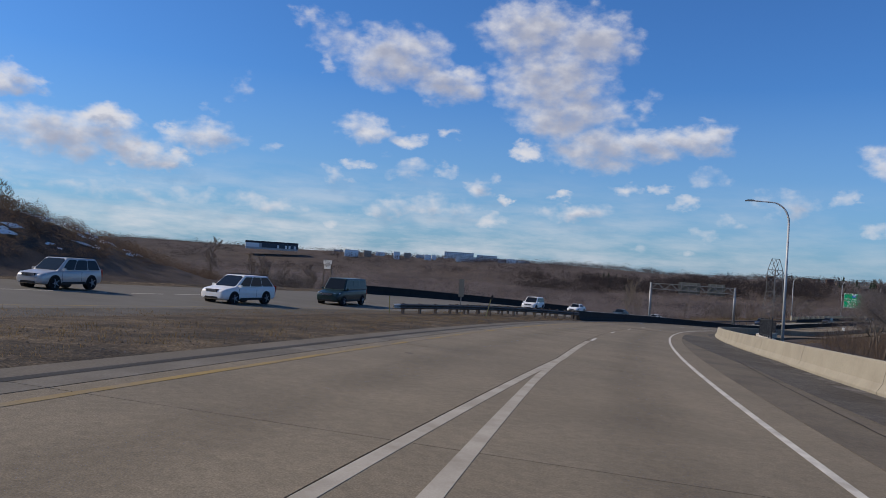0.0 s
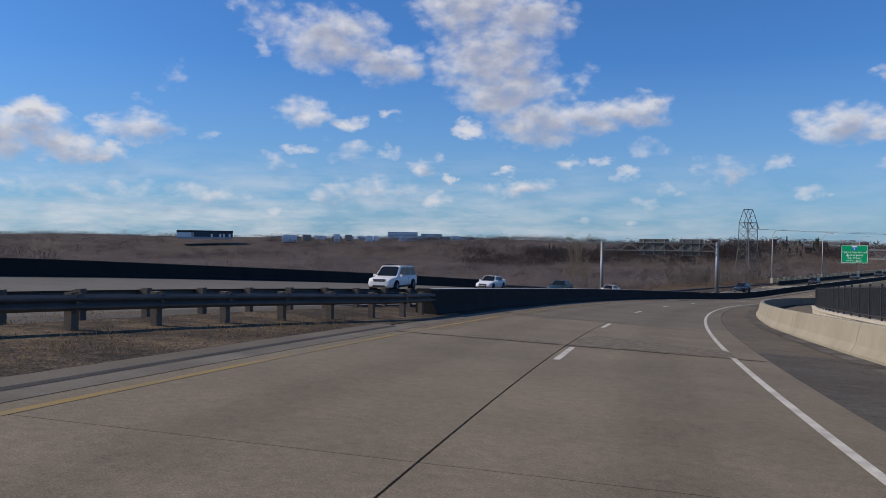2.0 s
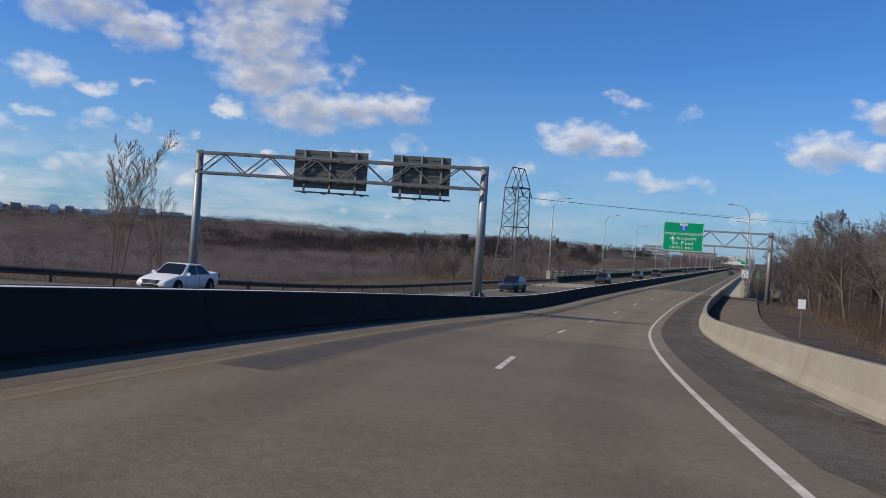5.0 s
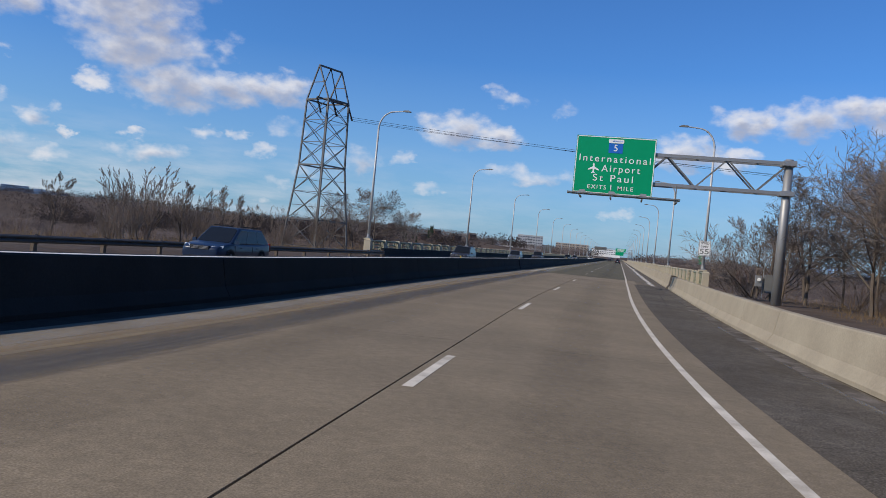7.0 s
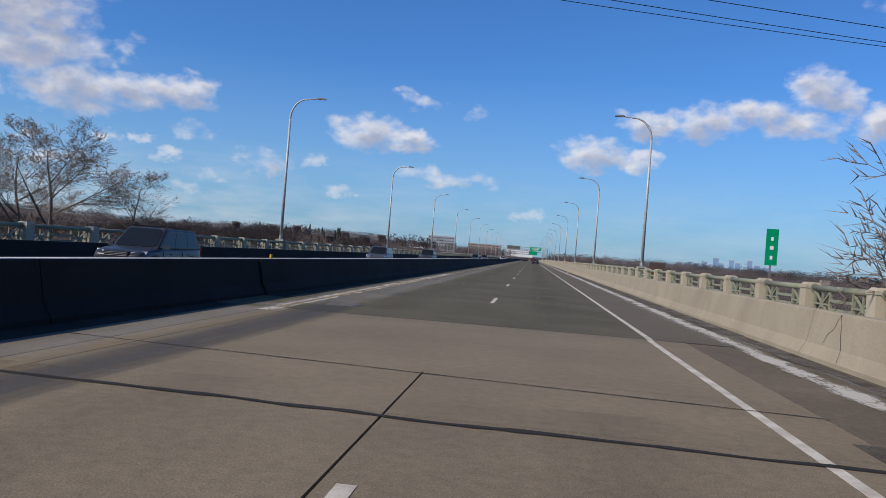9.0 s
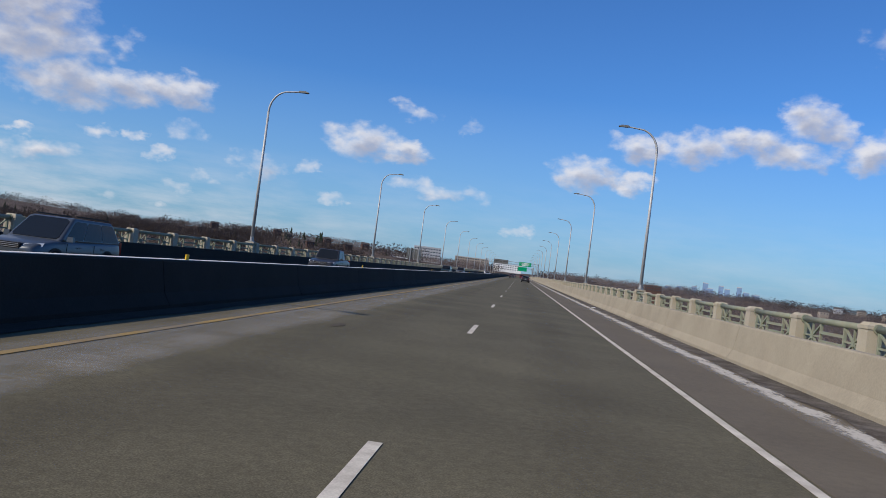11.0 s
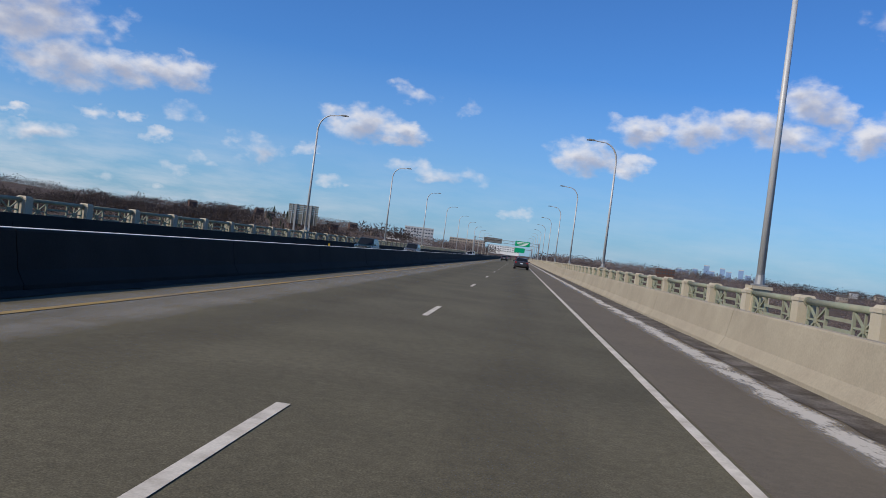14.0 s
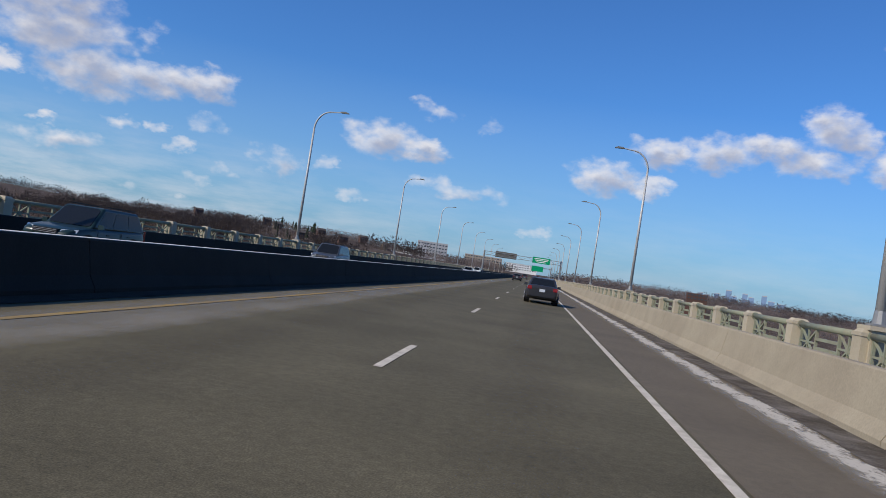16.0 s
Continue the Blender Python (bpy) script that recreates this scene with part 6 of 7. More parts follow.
# the long hangar and terminal on the bluff
hz = polar(58.3, 1750)
h = thing("hangar", "long dark-topped hangar with white lower wall", "building", at=Matrix.Translation((hz.x, hz.y, 20.0)) @ Matrix.Rotation(radians(58.3), 4, "Z"))
part("wall", Shape().box((0, 0, 3.0), (118, 50, 14.0)), "build_grey", h)
part("fascia", Shape().box((0, -0.5, 12.2), (119, 51, 4.6)), "build_dark", h, "dark upper band")
part("end_wall", Shape().box((-44, -25.6, 5.0), (30, 0.8, 9.6)), "build_white", h, "pale end wall")
part("front", Shape().box((18, -25.5, 5.0), (82, 0.8, 9.6)), "far_glass", h, "shaded glazed front")
for x in (14, 32, 40, 52):
    part("door", Shape().box((x, -26.0, 3.5), (4.5, 0.6, 7)), "build_white", h, "pale hangar door")
building("terminal", "wide pale terminal building with window bands", 43.4, 2300, 90, 40, 34, 46, "build_white", 3, 16)
building("terminal", "low white terminal wing", 41.2, 2350, 64, 40, 34, 42, "build_white", 2, 12)
rb = random.Random(11)
for i in range(26):
    az = 38.5 + 14.5 * i / 25 + rb.uniform(-0.3, 0.3)
    building("warehouse", "low pale airport building far on the bluff", az, 1900 + rb.uniform(-150, 250), rb.uniform(10, 34), 20, 26, 27.5 + rb.uniform(0, 3), rb.choice(("build_white", "build_grey", "build_tan", "build_white")), 1, 5, wall_top="build_white", window=False)
building("office_block", "grey office block with dark window bands", 6.6, 1420, 44, 30, 8, 27, "build_grey", 4, 10)
building("office_block", "wide pale office block beyond the bridge", 3.6, 1750, 70, 30, 10, 24, "build_tan", 3, 14)
building("office_block", "pale flat-roofed block beyond the bridge", 1.2, 1800, 60, 30, 8, 20, "build_white", 3, 12)
dm = thing("dome_roof", "low white curved roof beyond the bridge", "building", at=Matrix.Translation(polar(8.6, 1400)))
part("roof", Shape().prism([(22 * math.cos(math.pi * i / 10), 6 + 5 * math.sin(math.pi * i / 10)) for i in range(11)] + [(-22, -8), (22, -8)], -8, 8), "build_white", dm)
building("brick_house", "dark brick building on the far bluff", -7.4, 900, 15, 12, 2, 7.0, "brick", 2, 6, wall_top="roof")
for az, hh, w in ((-10.70, 47, 22), (-11.10, 42, 26), (-11.70, 54, 24), (-12.40, 76, 26), (-12.72, 52, 30), (-13.40, 70, 24), (-13.80, 58, 26), (-14.55, 73, 24), (-15.00, 52, 28), (-15.60, 46, 34), (-10.00, 41, 30)):
    building("skyscraper", "hazy blue downtown tower on the horizon", az, 4300, w, 20, 10, hh, "haze_blue", 6, 4, glass="haze_blue", window=False)


def house(label, az, dist, z, mat):
    at = Matrix.Translation(polar(az, dist, z)) @ Matrix.Rotation(radians(az + 20), 4, "Z")
    hse = thing("house", label, "house", "houses on the bluff", at=at)
    part("wall", Shape().box((0, 0, 0.0), (12, 8, 9)), mat, hse)
    part("roof", Shape().prism([(-4.4, 4.4), (4.4, 4.4), (0, 7.2)], -6.5, 6.5, Matrix.Rotation(math.pi / 2, 4, "Z")), "roof", hse)
    for x in (-4, 0, 4):
        part("window", Shape().box((x, -4.05, 2.2), (1.6, 0.2, 1.6)), "far_glass", hse)


rh = random.Random(3)
for i in range(10):
    az = 9.5 + 11 * i / 9 + rh.uniform(-0.4, 0.4)
    q = polar(az, 1330 + rh.uniform(-60, 160))
    house("brown hillside house among bare trees", az, math.hypot(q.x - 10, q.y - 150), terrain(q.x, q.y) + 4.5 + rh.uniform(-2.0, 1.5), rh.choice(("brick", "brick", "timber")))
for i in range(8):
    q = polar(-18 - 1.2 * i, 1350 + rh.uniform(0, 300))
    house("pale house on the far bluff", -18 - 1.2 * i, math.hypot(q.x - 10, q.y - 150), terrain(q.x, q.y) + 5.5 + rh.uniform(-2, 2), rh.choice(("build_white", "build_tan", "build_grey")))

# ---------------------------------------------------------------- trees and woods


def bare_tree(seed, height, angle=0.75, stems=1, fan=0.0, nodes=7, thick=0.017, levels=4, side=0.55, spray=3, lean=0.0, first=0.25):
    """A leafless tree: trunk and limbs in one mesh, twigs in another."""
    r = random.Random(seed)
    wood, twig = Shape(), Shape()

    def limb(p, d, length, rad, level):
        n = nodes if level == 0 else max(3, nodes - 1 - level)
        for i in range(n):
            d = (d + Vector((r.uniform(-1, 1), r.uniform(-1, 1), r.uniform(-0.4, 0.8) + 0.3 * level)) * 0.11).normalized()
            q = p + d * length / n
            k = (i + 1) / n
            ra, rb = max(0.008, rad * (1 - 0.8 * i / n)), max(0.006, rad * (1 - 0.8 * k))
            if level < levels - 1:
                (wood if level < 2 else twig).tube(p, q, ra, rb, (6, 4, 3)[level], caps=False)
            else:
                w = d.cross(Vector((r.uniform(-1, 1), r.uniform(-1, 1), 0.3))).normalized() * 1.3
                twig.add([p - w * ra, p + w * ra, q + w * rb, q - w * rb], [(0, 1, 2, 3)])
            if k > (first if level == 0 else 0.2):
                for _ in range(2 if level < levels - 1 else spray):
                    turn = r.uniform(0, 6.283)
                    s = d.orthogonal().normalized()
                    s = s * math.cos(turn) + d.cross(s) * math.sin(turn)
                    lean_out = angle * r.uniform(0.6, 1.25)
                    e = (d * math.cos(lean_out) + s * math.sin(lean_out)).normalized()
                    if level < levels - 1:
                        limb(q, e, length * side * (1.2 - 0.7 * k) * r.uniform(0.7, 1.15), rb * r.uniform(0.5, 0.75), level + 1)
                    else:
                        w = e.orthogonal().normalized() * 0.015
                        twig.add([q - w, q + w, q + e * length * r.uniform(0.35, 0.7)], [(0, 1, 2)])
            p = q

    for s in range(stems):
        a = 6.283 * s / stems + r.uniform(-0.5, 0.5)
        tilt = fan * r.uniform(0.3, 1.0)
        limb(Vector((0.25 * math.cos(a) * (stems > 1), 0.25 * math.sin(a) * (stems > 1), -0.4)), Vector((math.cos(a) * tilt + lean, math.sin(a) * tilt, 1)).normalized(), height * (0.8 if stems == 1 else r.uniform(0.65, 0.95)), height * thick, 0)
    return wood, twig


def tree(label, seed, height, mat="bark", **kw):
    t = thing("bare_tree", label, "tree", "bare winter trees")
    wood, twig = bare_tree(seed, height, **kw)
    part("trunk", wood, mat, t)
    part("twig_mass", twig, "twig" if mat == "bark" else mat, t, "fine bare twigs")
    return t


def put_top(k, x, y, top, turn=0.0, wide=1.0):
    """A copy of a tree kind, sized so that its crown ends at the given height."""
    ground_z = terrain(x, y) - 0.3
    size = (top - ground_z) / crown_height[k]
    made = put(kinds[k], x, y, turn, size, 0.3)
    made.scale = (size * wide, size * wide, size)
    return made


def put(ob, x, y, turn=0.0, size=1.0, sink=0.2):
    made = copy_thing(ob, Matrix.Translation((x, y, terrain(x, y) - sink)) @ Matrix.Rotation(turn, 4, "Z") @ Matrix.Scale(size, 4))
    made.scale = (size, size, size)
    return made


kinds = [tree("leafless grey-brown tree with spreading limbs", 21, 10.0, angle=0.85, side=0.62, first=0.2, spray=2, thick=0.0125),
         tree("leafless tall tree with fine twigs", 22, 12.0, angle=0.6, side=0.45, nodes=8, thick=0.014),
         tree("leafless many-stemmed thicket tree", 23, 8.0, angle=0.4, stems=14, fan=0.5, levels=3, side=0.3, spray=3, thick=0.005, nodes=6, first=0.3, mat="twig"),
         tree("leafless leaning tree among brush", 24, 10.0, angle=0.8, side=0.6, lean=0.2, first=0.2, spray=2, thick=0.0125)]
crown_height = [max((c.z for o in k.children for c in (v.co for v in o.data.vertices))) for k in kinds]
pale = tree("slender pale-barked bare tree", 25, 9.5, "pale_bark", angle=0.55, stems=3, fan=0.22, levels=3, side=0.42, thick=0.005, spray=2)
spots = [(15.2, 246, 9.0), (17.8, 231, 10.2), (16.6, 239, 8.5), (17, 233, 10.0), (18.4, 238, 7.5), (19, 240, 9.5), (17.5, 257, 8.5), (22, 250, 9.5), (14, 253, 6.5), (12.7, 262.6, 6.6), (25, 258, 9.5), (21, 262, 8.0), (24, 244, 9.5), (28, 250, 10.0), (19.6, 236, 8.5), (20, 230, 8.5), (24, 234, 9.0), (27, 240, 9.5), (19, 222, 8.0), (23, 218, 9.0), (17.5, 226, 7.0), (28, 224, 9.5),
         (20, 210, 8.0), (25, 206, 9.0), (21.5, 200, 8.0), (29, 212, 9.5), (33, 218, 10.0), (22, 191, 8.0), (27, 186, 8.5), (24, 178, 8.0), (31, 194, 9.5), (35, 204, 10), (26, 168, 8.5), (32, 172, 9.0), (29, 158, 8.5), (36, 180, 9.5), (36, 160, 9.0), (31, 146, 9.0), (38, 148, 9.5), (35, 134, 9.5), (43, 138, 10),
         (40, 165, 9.5), (33, 240, 10), (33, 258, 9), (38, 225, 10), (42, 210, 10.0), (40, 190, 10), (18.5, 244, 7.0), (13.2, 243, 5.0), (16.5, 263, 6.5)]
rt = random.Random(8)
for i, (x, y, top) in enumerate(spots):
    made = put_top((0, 3, 0, 1, 3)[i % 5], x + rt.uniform(-0.5, 0.5), y + rt.uniform(-0.5, 0.5), top + (2.2 if y < 226 else 0.3) + rt.uniform(-0.6, 0.6), rt.uniform(0, 6.28), 1.15)
for k, (x, y) in zip(kinds, ((45, 175), (46, 150), (48, 195), (50, 160))):
    k.matrix_basis = Matrix.Translation((x, y, terrain(x, y) - 0.3))
pale.matrix_basis = Matrix.Translation((-25.3, 176.2, terrain(-25.3, 176.2) - 0.2)) @ Matrix.Scale(1.0, 4)
put(pale, 26.0, 205.0, 1.2, 1.45)
put(pale, -24.0, 178.5, 2.0, 0.7)
for x, y, k, top in ((-27.5, 286, 0, 7.8), (-31.0, 289, 3, 7.2), (-25.0, 291, 0, 5.6), (-30.8, 241.9, 2, 5.6), (-33.5, 244, 2, 5.2), (-30, 246, 1, 4.6), (-32, 250, 2, 4.4), (-28.5, 252, 1, 4.2), (-25.0, 262.5, 2, 5.0), (-27.0, 257.5, 2, 3.8), (-34, 256, 2, 4.0), (-37, 240, 1, 4.2), (-29, 236, 2, 2.6), (-40, 234, 1, 3.6), (-37, 247, 2, 3.8),
                     (-28.5, 270, 2, 3.4), (-33, 272, 2, 3.2), (-38, 264, 2, 3.6), (-26.5, 246, 2, 2.8), (-42, 270, 2, 3.2), (-34, 296, 0, 4.0), (-28, 248, 1, 4.6), (-30, 259, 1, 3.6)):
    put_top(k, x, y, top, rt.uniform(0, 6.28), 1.45 if y > 284 else 1.1)
for x, y, k, size in ((-20, 47, 0, 0.42), (-26, 50, 0, 0.5), (-23, 44, 3, 0.5), (-30, 52, 0, 0.45), (-16, 42, 3, 0.36), (-22, 51, 3, 0.4), (-18, 45, 0, 0.4), (-32, 58, 3, 0.3), (-28, 62, 3, 0.26), (-36, 66, 3, 0.32), (-30, 47, 3, 0.45), (-26, 57, 0, 0.25), (-35, 50, 1, 0.4), (-44, 74, 3, 0.38), (-31, 72, 0, 0.38), (-24, 84, 0, 0.45), (-36, 86, 3, 0.45), (-20, 92, 0, 0.45), (-48, 90, 3, 0.52), (-40, 96, 0, 0.52), (-28, 90, 3, 0.45), (-33, 80, 0, 0.41)):
    put(kinds[k], x, y, rt.uniform(0, 6.28), size)

for i, (y, u, size) in enumerate(((50, -52, 0.5), (54, -55, 0.55), (58, -54, 0.5), (61, -57, 0.48), (64, -54, 0.42), (68, -56, 0.4), (72, -55, 0.34), (56, -50, 0.4), (76, -54, 0.3), (48, -56, 0.55), (66, -51, 0.3))):
    q = rp(y, u)
    put(kinds[(0, 3)[i % 2]], q.x, q.y, rt.uniform(0, 6.28), size)


def tuft_field(name, label, mat, places, seed, stalks, tall, wide, thick, category="woods"):
    """Many small clumps of twigs, rising and spreading from their feet, in one mesh."""
    r = random.Random(seed)
    v, f = [], []
    for x, y, z, s in places:
        for _ in range(stalks):
            a, q = r.uniform(0, 6.283), r.uniform(0, 1) ** 0.5 * wide * s
            h1 = tall * s * (1 - 0.45 * (q / (wide * s)) ** 2)
            z0 = z - 0.3 + h1 * r.uniform(0.0, 0.75)
            h = h1 * r.uniform(0.22, 0.5)
            bx, by = x + q * math.cos(a), y + q * math.sin(a)
            lean = r.uniform(0.0, 0.9) * h
            a += r.uniform(-1.2, 1.2)
            b = r.uniform(0, 6.283)
            t = thick * s * r.uniform(0.6, 1.3)
            dx, dy = t * math.cos(b), t * math.sin(b)
            k = len(v)
            v += [(bx - dx, by - dy, z0), (bx + dx, by + dy, z0), (bx + lean * math.cos(a), by + lean * math.sin(a), z0 + h)]
            f.append((k, k + 1, k + 2))
    me = bpy.data.meshes.new(name)
    me.from_pydata(v, [], f)
    me.materials.append(M[mat])
    ob = new(name, me)
    return tagged(ob, label, category, kind="stuff")


def crown_field(name, label, mat, places, seed, flecks, tall, wide, thick, category="woods"):
    """Bare tree crowns as domes of short fine twigs, in one mesh."""
    r = random.Random(seed)
    v, f = [], []
    for x, y, z, s in places:
        full = tall * s * r.uniform(0.8, 1.1)
        for _ in range(flecks):
            a, q = r.uniform(0, 6.283), math.sqrt(r.random())
            dome = full * math.sqrt(1 - 0.75 * q * q)
            z0 = z + dome * (1 - 0.7 * r.random() ** 1.6) - 0.12 * full
            bx, by = x + q * wide * s * math.cos(a), y + q * wide * s * math.sin(a)
            n = full * r.uniform(0.04, 0.11)
            a += r.uniform(-1.0, 1.0)
            out, t = n * r.uniform(0.1, 1.0), thick * s * r.uniform(0.6, 1.4)
            b = r.uniform(0, 6.283)
            dx, dy, dz = t * math.cos(b), t * math.sin(b), t * r.uniform(-0.7, 0.7)
            k = len(v)
            v += [(bx - dx, by - dy, z0 - dz), (bx + dx, by + dy, z0 + dz), (bx + out * math.cos(a), by + out * math.sin(a), z0 + n)]
            f.append((k, k + 1, k + 2))
    me = bpy.data.meshes.new(name)
    me.from_pydata(v, [], f)
    me.materials.append(M[mat])
    return tagged(new(name, me), label, category, kind="stuff")


rw = random.Random(77)


def off_road(x, y, pad):
    if y > ABUT:
        return not (-22 - pad < x < 12 + pad)
    a = heading(y)
    u = (x - lane_x(y)) * math.cos(a)
    return u < -25 - pad or u > 15 + pad


def scatter(n, r0, r1, a0, a1, pad, sizes, centre=(-5, 230), ceiling=None):
    out = []
    while len(out) < n:
        r = math.sqrt(rw.uniform(r0 * r0, r1 * r1))
        a = radians(rw.uniform(a0, a1))
        x, y = centre[0] - r * math.sin(a), centre[1] + r * math.cos(a)
        if off_road(x, y, pad):
            z = terrain(x, y)
            out.append((x, y, z, rw.uniform(*sizes) if ceiling is None else min(rw.uniform(*sizes), max(3.2, ceiling - z) / 11.0)))
    return out


def strip(n, y0, y1, u0, u1, sizes):
    out = []
    for _ in range(n):
        y, u = rw.uniform(y0, y1), rw.uniform(u0, u1)
        p = rp(y, u)
        out.append((p.x, p.y, terrain(p.x, p.y), rw.uniform(*sizes)))
    return out


# brush close to the road, valley woods, and the wooded bluffs on the horizon
tuft_field("brush", "dense brown leafless brush beside the road", "thicket", scatter(500, 12, 130, -180, 180, 6, (0.3, 0.7)) + strip(620, 120, 252, 16.5, 38, (0.35, 0.85)) + strip(260, 25, 120, 17, 50, (0.6, 1.2)) + strip(260, 150, 290, -60, -28, (0.25, 0.6)) + strip(500, 50, 100, -100, -54, (0.12, 0.3)) + strip(900, 36, 112, -72, -42, (0.08, 0.24)), 1, 105, 4.2, 1.7, 0.0145, "brush")
tuft_field("brush", "tall tan dry grass on the road banks", "dry_grass", strip(420, 130, 252, 13.5, 22, (0.4, 0.9)) + strip(900, 140, 285, -36, -24, (0.4, 1.0)) + strip(900, 40, 140, -46, -37.5, (0.15, 0.5)), 2, 50, 1.2, 1.2, 0.018, "grass")
short = []
for _ in range(6500):
    y = rw.uniform(12, 84)
    p = rp(y, rw.uniform(opp_near(y) + 0.6, -5.6), 0.02)
    if noise.noise(Vector((p.x / 3, p.y / 3, 2))) > -0.25:
        short.append((p.x, p.y, p.z + 0.28, rw.uniform(0.5, 1.5)))
tuft_field("grass", "short tan dead grass on the dirt strip", "dry_grass", short, 9, 12, 0.16, 0.22, 0.006, "grass")
crown_field("valley_woods", "grey-brown leafless woods filling the valley", "woods", scatter(9000, 60, 620, -80, 110, 16, (0.75, 1.2), ceiling=-4.0), 3, 84, 10.0, 4.6, 0.1)
crown_field("valley_woods", "grey-brown leafless woods farther across the valley", "woods", scatter(9000, 560, 1500, -60, 100, 30, (0.8, 1.25)), 4, 50, 11.0, 9.0, 0.3)
crown_field("bluff_woods", "dark band of bare woods on the horizon", "horizon_woods", scatter(7000, 1230, 2300, -45, 100, 30, (0.7, 1.15)), 5, 34, 9.0, 11.0, 0.5)


def thickets(n, r0, r1, a0, a1, most, sizes, stretch, centre=(-5, 230)):
    """Crowns gathered in long uneven groups that follow the lie of the valley."""
    out = []
    for _ in range(n):
        r, a = rw.uniform(r0, r1), radians(rw.uniform(a0, a1))
        for _ in range(rw.randint(most // 3, most)):
            rr, aa = r + rw.gauss(0, 0.04 * r * stretch), a + rw.gauss(0, 0.05 * stretch)
            x, y = centre[0] - rr * math.sin(aa), centre[1] + rr * math.cos(aa)
            if off_road(x, y, 20):
                out.append((x, y, terrain(x, y), rw.uniform(*sizes)))
    return out


crown_field("valley_thickets", "dark purple-brown thickets among the valley woods", "dark_woods", thickets(150, 380, 1200, -50, 95, 80, (0.5, 1.0), 1.0), 6, 34, 10.0, 7.0, 0.34)
crown_field("skyline_woods", "uneven dark tree line on the far bluffs", "dark_woods", thickets(150, 1380, 2000, -42, 95, 26, (0.8, 1.9), 0.5), 7, 34, 10.0, 8.0, 0.54)
crown_field("bluff_trees", "dark rounded bare trees on the near bluff", "dark_woods", thickets(34, 1120, 1320, 7, 42, 34, (1.4, 2.7), 0.35), 10, 110, 9.0, 4.6, 0.3)
near_slopes = scatter(4200, 50, 300, 100, 172, 14, (0.28, 0.55))
crown_field("slope_brush", "dark mauve-brown bare brush on the slopes below the opposite road", "dark_woods", near_slopes[:2400], 12, 60, 10.0, 6.0, 0.09, "brush")
crown_field("slope_brush", "brown bare brush on the slopes below the opposite road", "thicket", near_slopes[2400:], 13, 60, 10.0, 6.0, 0.09, "brush")
pebbles = Shape()
for _ in range(4200):
    y = rw.uniform(14, 82)
    q = rp(y, rw.uniform(max(-13.0, opp_near(y) + 0.5), -5.5), 0.06)
    s = 0.01 + 0.026 * rw.random() ** 2
    pebbles.add([(q.x - s, q.y, q.z), (q.x + s * 1.2, q.y + s * 0.3, q.z), (q.x, q.y - s, q.z), (q.x + s * 0.2, q.y + s, q.z), (q.x, q.y, q.z + s * 0.9)], [(0, 2, 4), (2, 1, 4), (1, 3, 4), (3, 0, 4)])
tagged(part("gravel", pebbles, "debris", None, "loose gravel and clods on the dirt strip"), category="gravel", kind="stuff")
hillside = []
for _ in range(3600):
    q = rp(rw.uniform(44, 96), -41.0 - 24.0 * rw.random() ** 1.2)
    if noise.noise(Vector((q.x / 5, q.y / 5, 11))) > -0.12:
        hillside.append((q.x, q.y, terrain(q.x, q.y), rw.uniform(0.05, 0.15)))
crown_field("hillside_brush", "dark brown brush on the hill beside the opposite road", "thicket", hillside, 8, 70, 10.0, 7.0, 0.3, "brush")
bank = []
for _ in range(1500):
    q = rp(rw.uniform(44, 100), -37.6 - 6.5 * rw.random())
    bank.append((q.x, q.y, terrain(q.x, q.y), rw.uniform(0.3, 0.8)))
tuft_field("bank_grass", "short tan dead grass at the foot of the hill", "dry_grass", bank, 19, 36, 0.45, 0.8, 0.02, "grass")

shrubs = []
hill_tops = [(rp(y, u).x, rp(y, u).y, k) for y, u, k in ((55, -50, 0.34), (58, -53, 0.38), (60, -49, 0.3), (63, -52, 0.34), (66, -50, 0.26), (69, -53, 0.24), (57, -46, 0.2), (62, -45, 0.16), (67, -46, 0.14), (71, -47, 0.15), (74, -46, 0.13), (52, -54, 0.42))]
for x, y, size in (*hill_tops, (-22, 49, 0.36), (-25, 50, 0.4), (-28, 52, 0.42), (-22, 46, 0.34), (-24, 46, 0.4), (-31, 53, 0.4), (-18, 52, 0.2), (-23, 53, 0.28), (-27, 56, 0.3), (-20, 55, 0.2), (-30, 47, 0.45)):
    for _ in range(5):
        px, py = x + rw.gauss(0, 0.9), y + rw.gauss(0, 0.9)
        shrubs.append((px, py, terrain(px, py) - 0.1, size * rw.uniform(0.6, 1.05)))
crown_field("hill_shrubs", "dark tangled bare shrubs on the top of the hill", "bark", shrubs, 17, 420, 10.0, 5.0, 0.1, "shrubs")

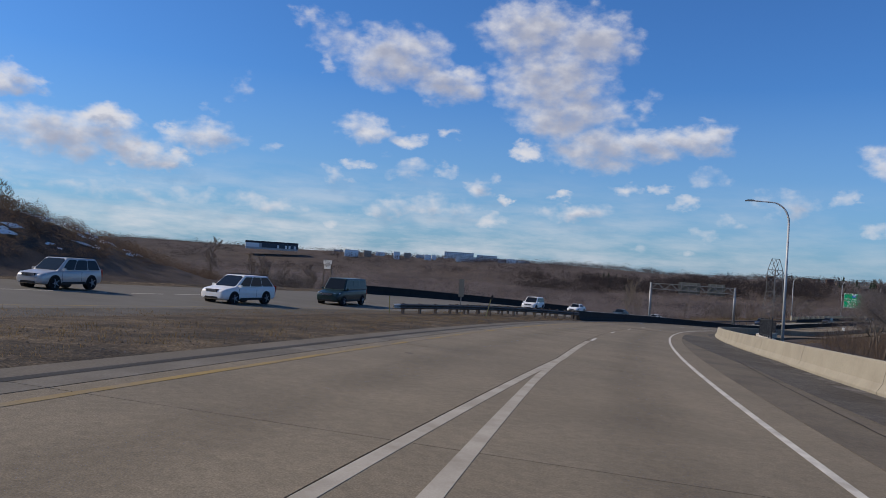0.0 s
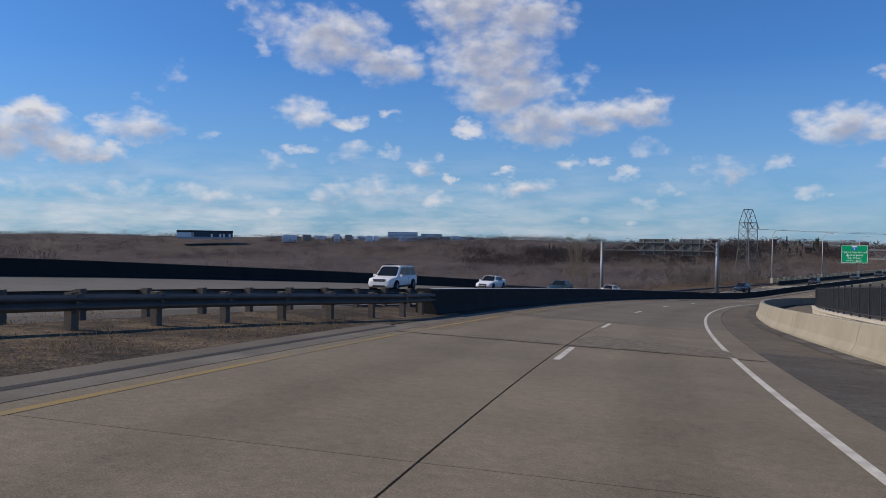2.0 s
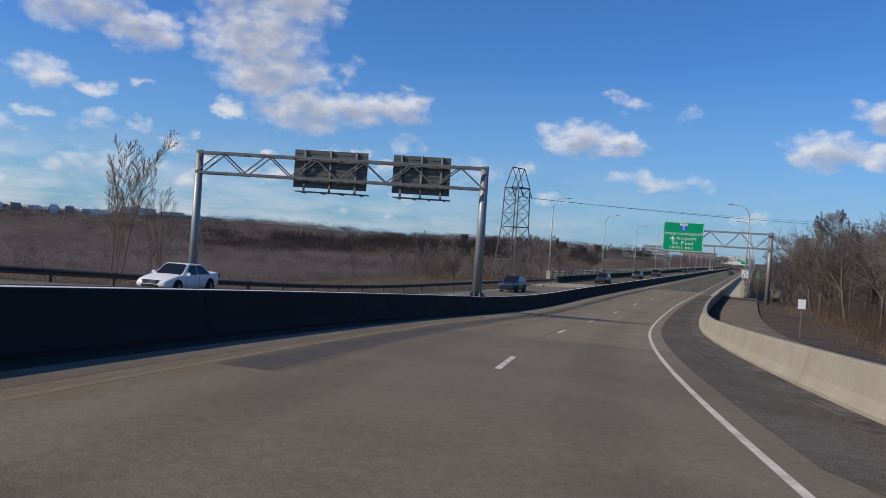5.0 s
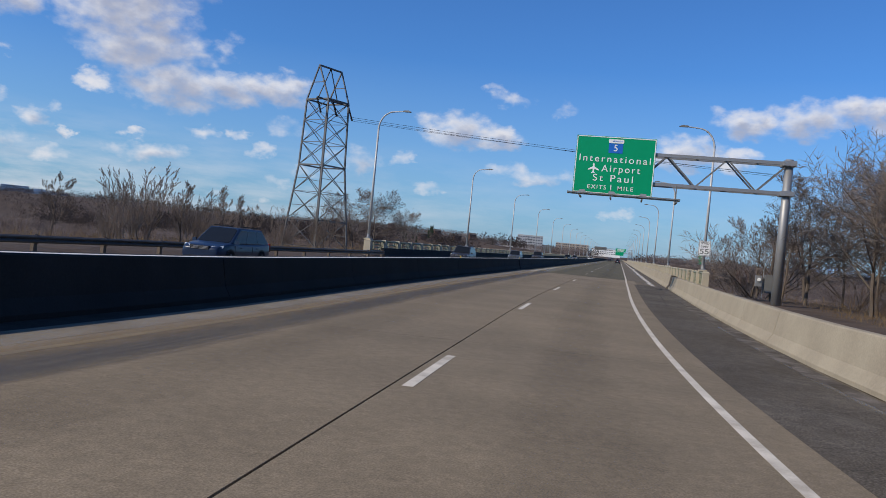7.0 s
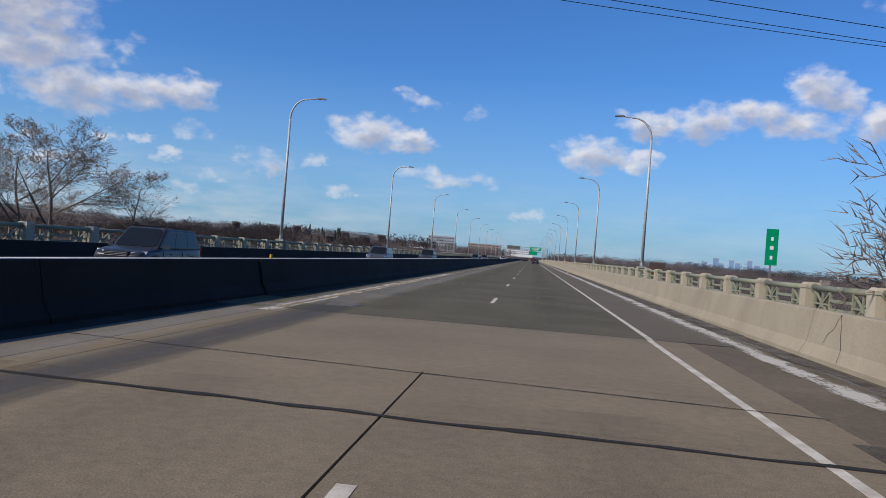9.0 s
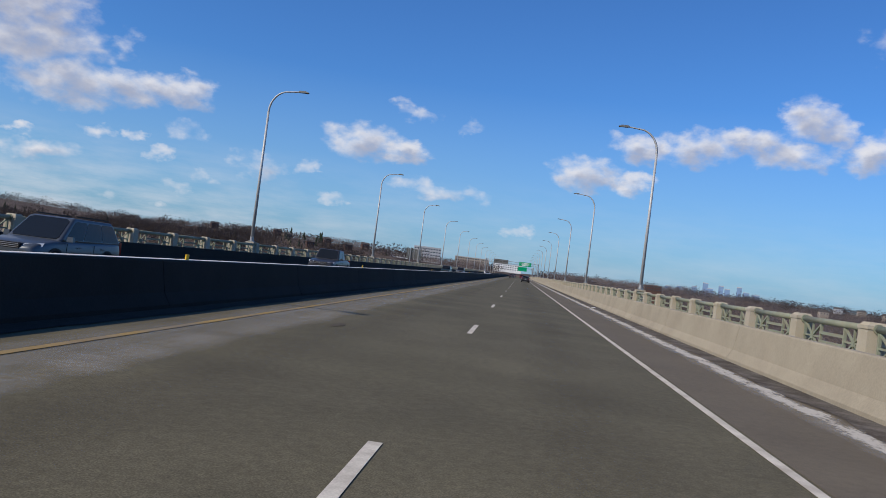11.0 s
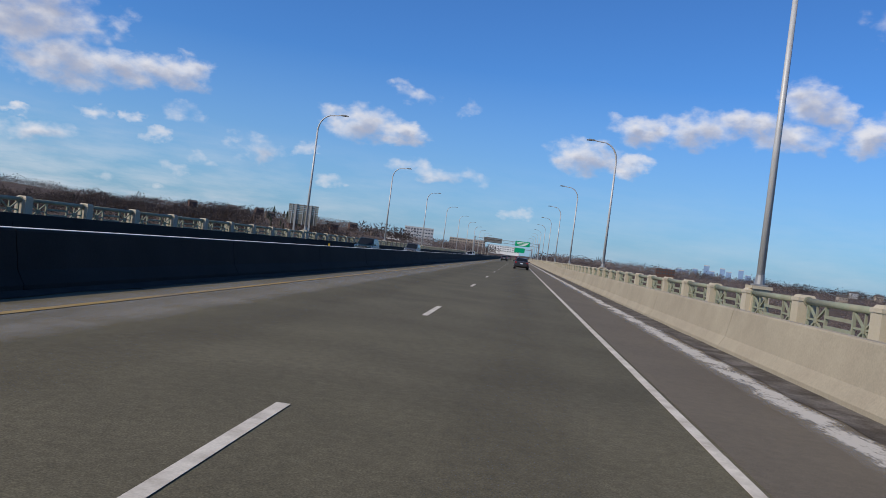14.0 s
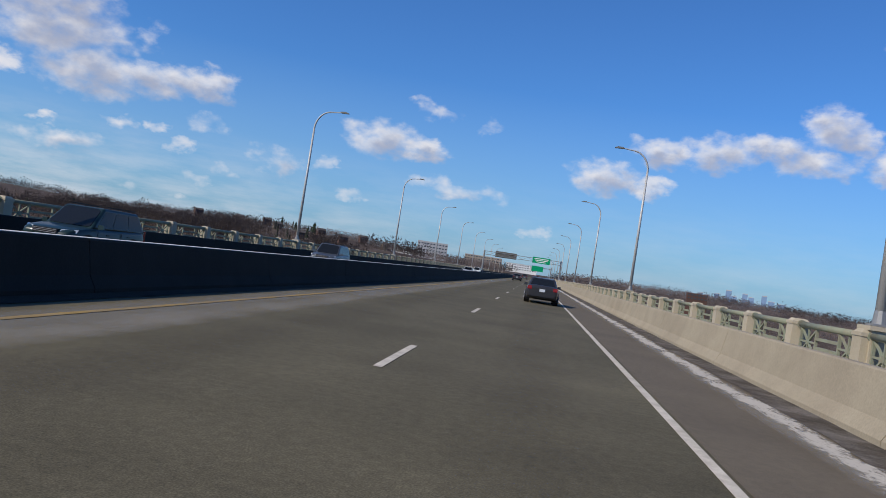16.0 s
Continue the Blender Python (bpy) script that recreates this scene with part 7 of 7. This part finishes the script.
roadside = []
for i in range(90):
    q = rp(rw.uniform(84, 104), -37.0 - 7.0 * rw.random() ** 1.3)
    roadside.append((q.x, q.y, terrain(q.x, q.y), rw.uniform(0.1, 0.27)))
    if i % 9 == 0:
        put(kinds[(1, 0, 3)[i % 3]], q.x, q.y, rw.uniform(0, 6.28), rw.uniform(0.32, 0.5))
crown_field("roadside_shrubs", "dark brown bare shrubs beyond the opposite road", "bark", roadside, 18, 300, 10.0, 4.0, 0.07, "shrubs")

# dark evergreens on the bluff
ev = Shape()
for i in range(34):
    az = rw.choice((rw.uniform(13.5, 17.5), rw.uniform(30, 33), rw.uniform(9, 30)))
    p = polar(az, 1290 + rw.uniform(-30, 160))
    z, h = terrain(p.x, p.y) + 1.0, rw.uniform(10, 19)
    for j in range(4):
        r = h * (0.2 - 0.04 * j)
        ev.tube((p.x + rw.uniform(-.4, .4), p.y, z + h * (0.06 + 0.22 * j)), (p.x + rw.uniform(-.4, .4), p.y, z + h * (0.42 + 0.2 * j)), r * rw.uniform(0.8, 1.2), 0.05, 7, caps=False)
tagged(part("evergreens", ev, "evergreen", None, "dark green conifers standing over the bare woods"), category="woods", kind="stuff")

# snow patches on the hillside
sn = Shape()
for i in range(60):
    q = rp(rw.uniform(54, 80), rw.uniform(-50, -42))
    x, y = q.x, q.y
    w, dd, tn = rw.uniform(0.3, 1.3), rw.uniform(0.12, 0.42), heading(65) + math.pi / 2 + rw.uniform(-0.3, 0.3)
    n = 18
    pts = []
    for lift, shrink in ((0.02, 1.0), (0.16, 0.62)):
        for j in range(n):
            a = 2 * math.pi * j / n
            k = shrink * (0.85 + 0.6 * noise.noise(Vector((i * 3.1 + 1.4 * math.cos(a), 1.4 * math.sin(a), 4))))
            px, py = w * k * math.cos(a), dd * k * math.sin(a)
            xx, yy = x + px * math.cos(tn) - py * math.sin(tn), y + px * math.sin(tn) + py * math.cos(tn)
            pts.append((xx, yy, terrain(xx, yy) + lift + rw.uniform(-0.05, 0.05)))
    sn.add(pts + [(x, y, terrain(x, y) + 0.2)], [(j, (j + 1) % n, n + (j + 1) % n, n + j) for j in range(n)] + [(n + j, n + (j + 1) % n, 2 * n) for j in range(n)])
tagged(part("snow_patches", sn, "snow", None, "old snow patches on the brown hillside"), category="snow", kind="stuff")
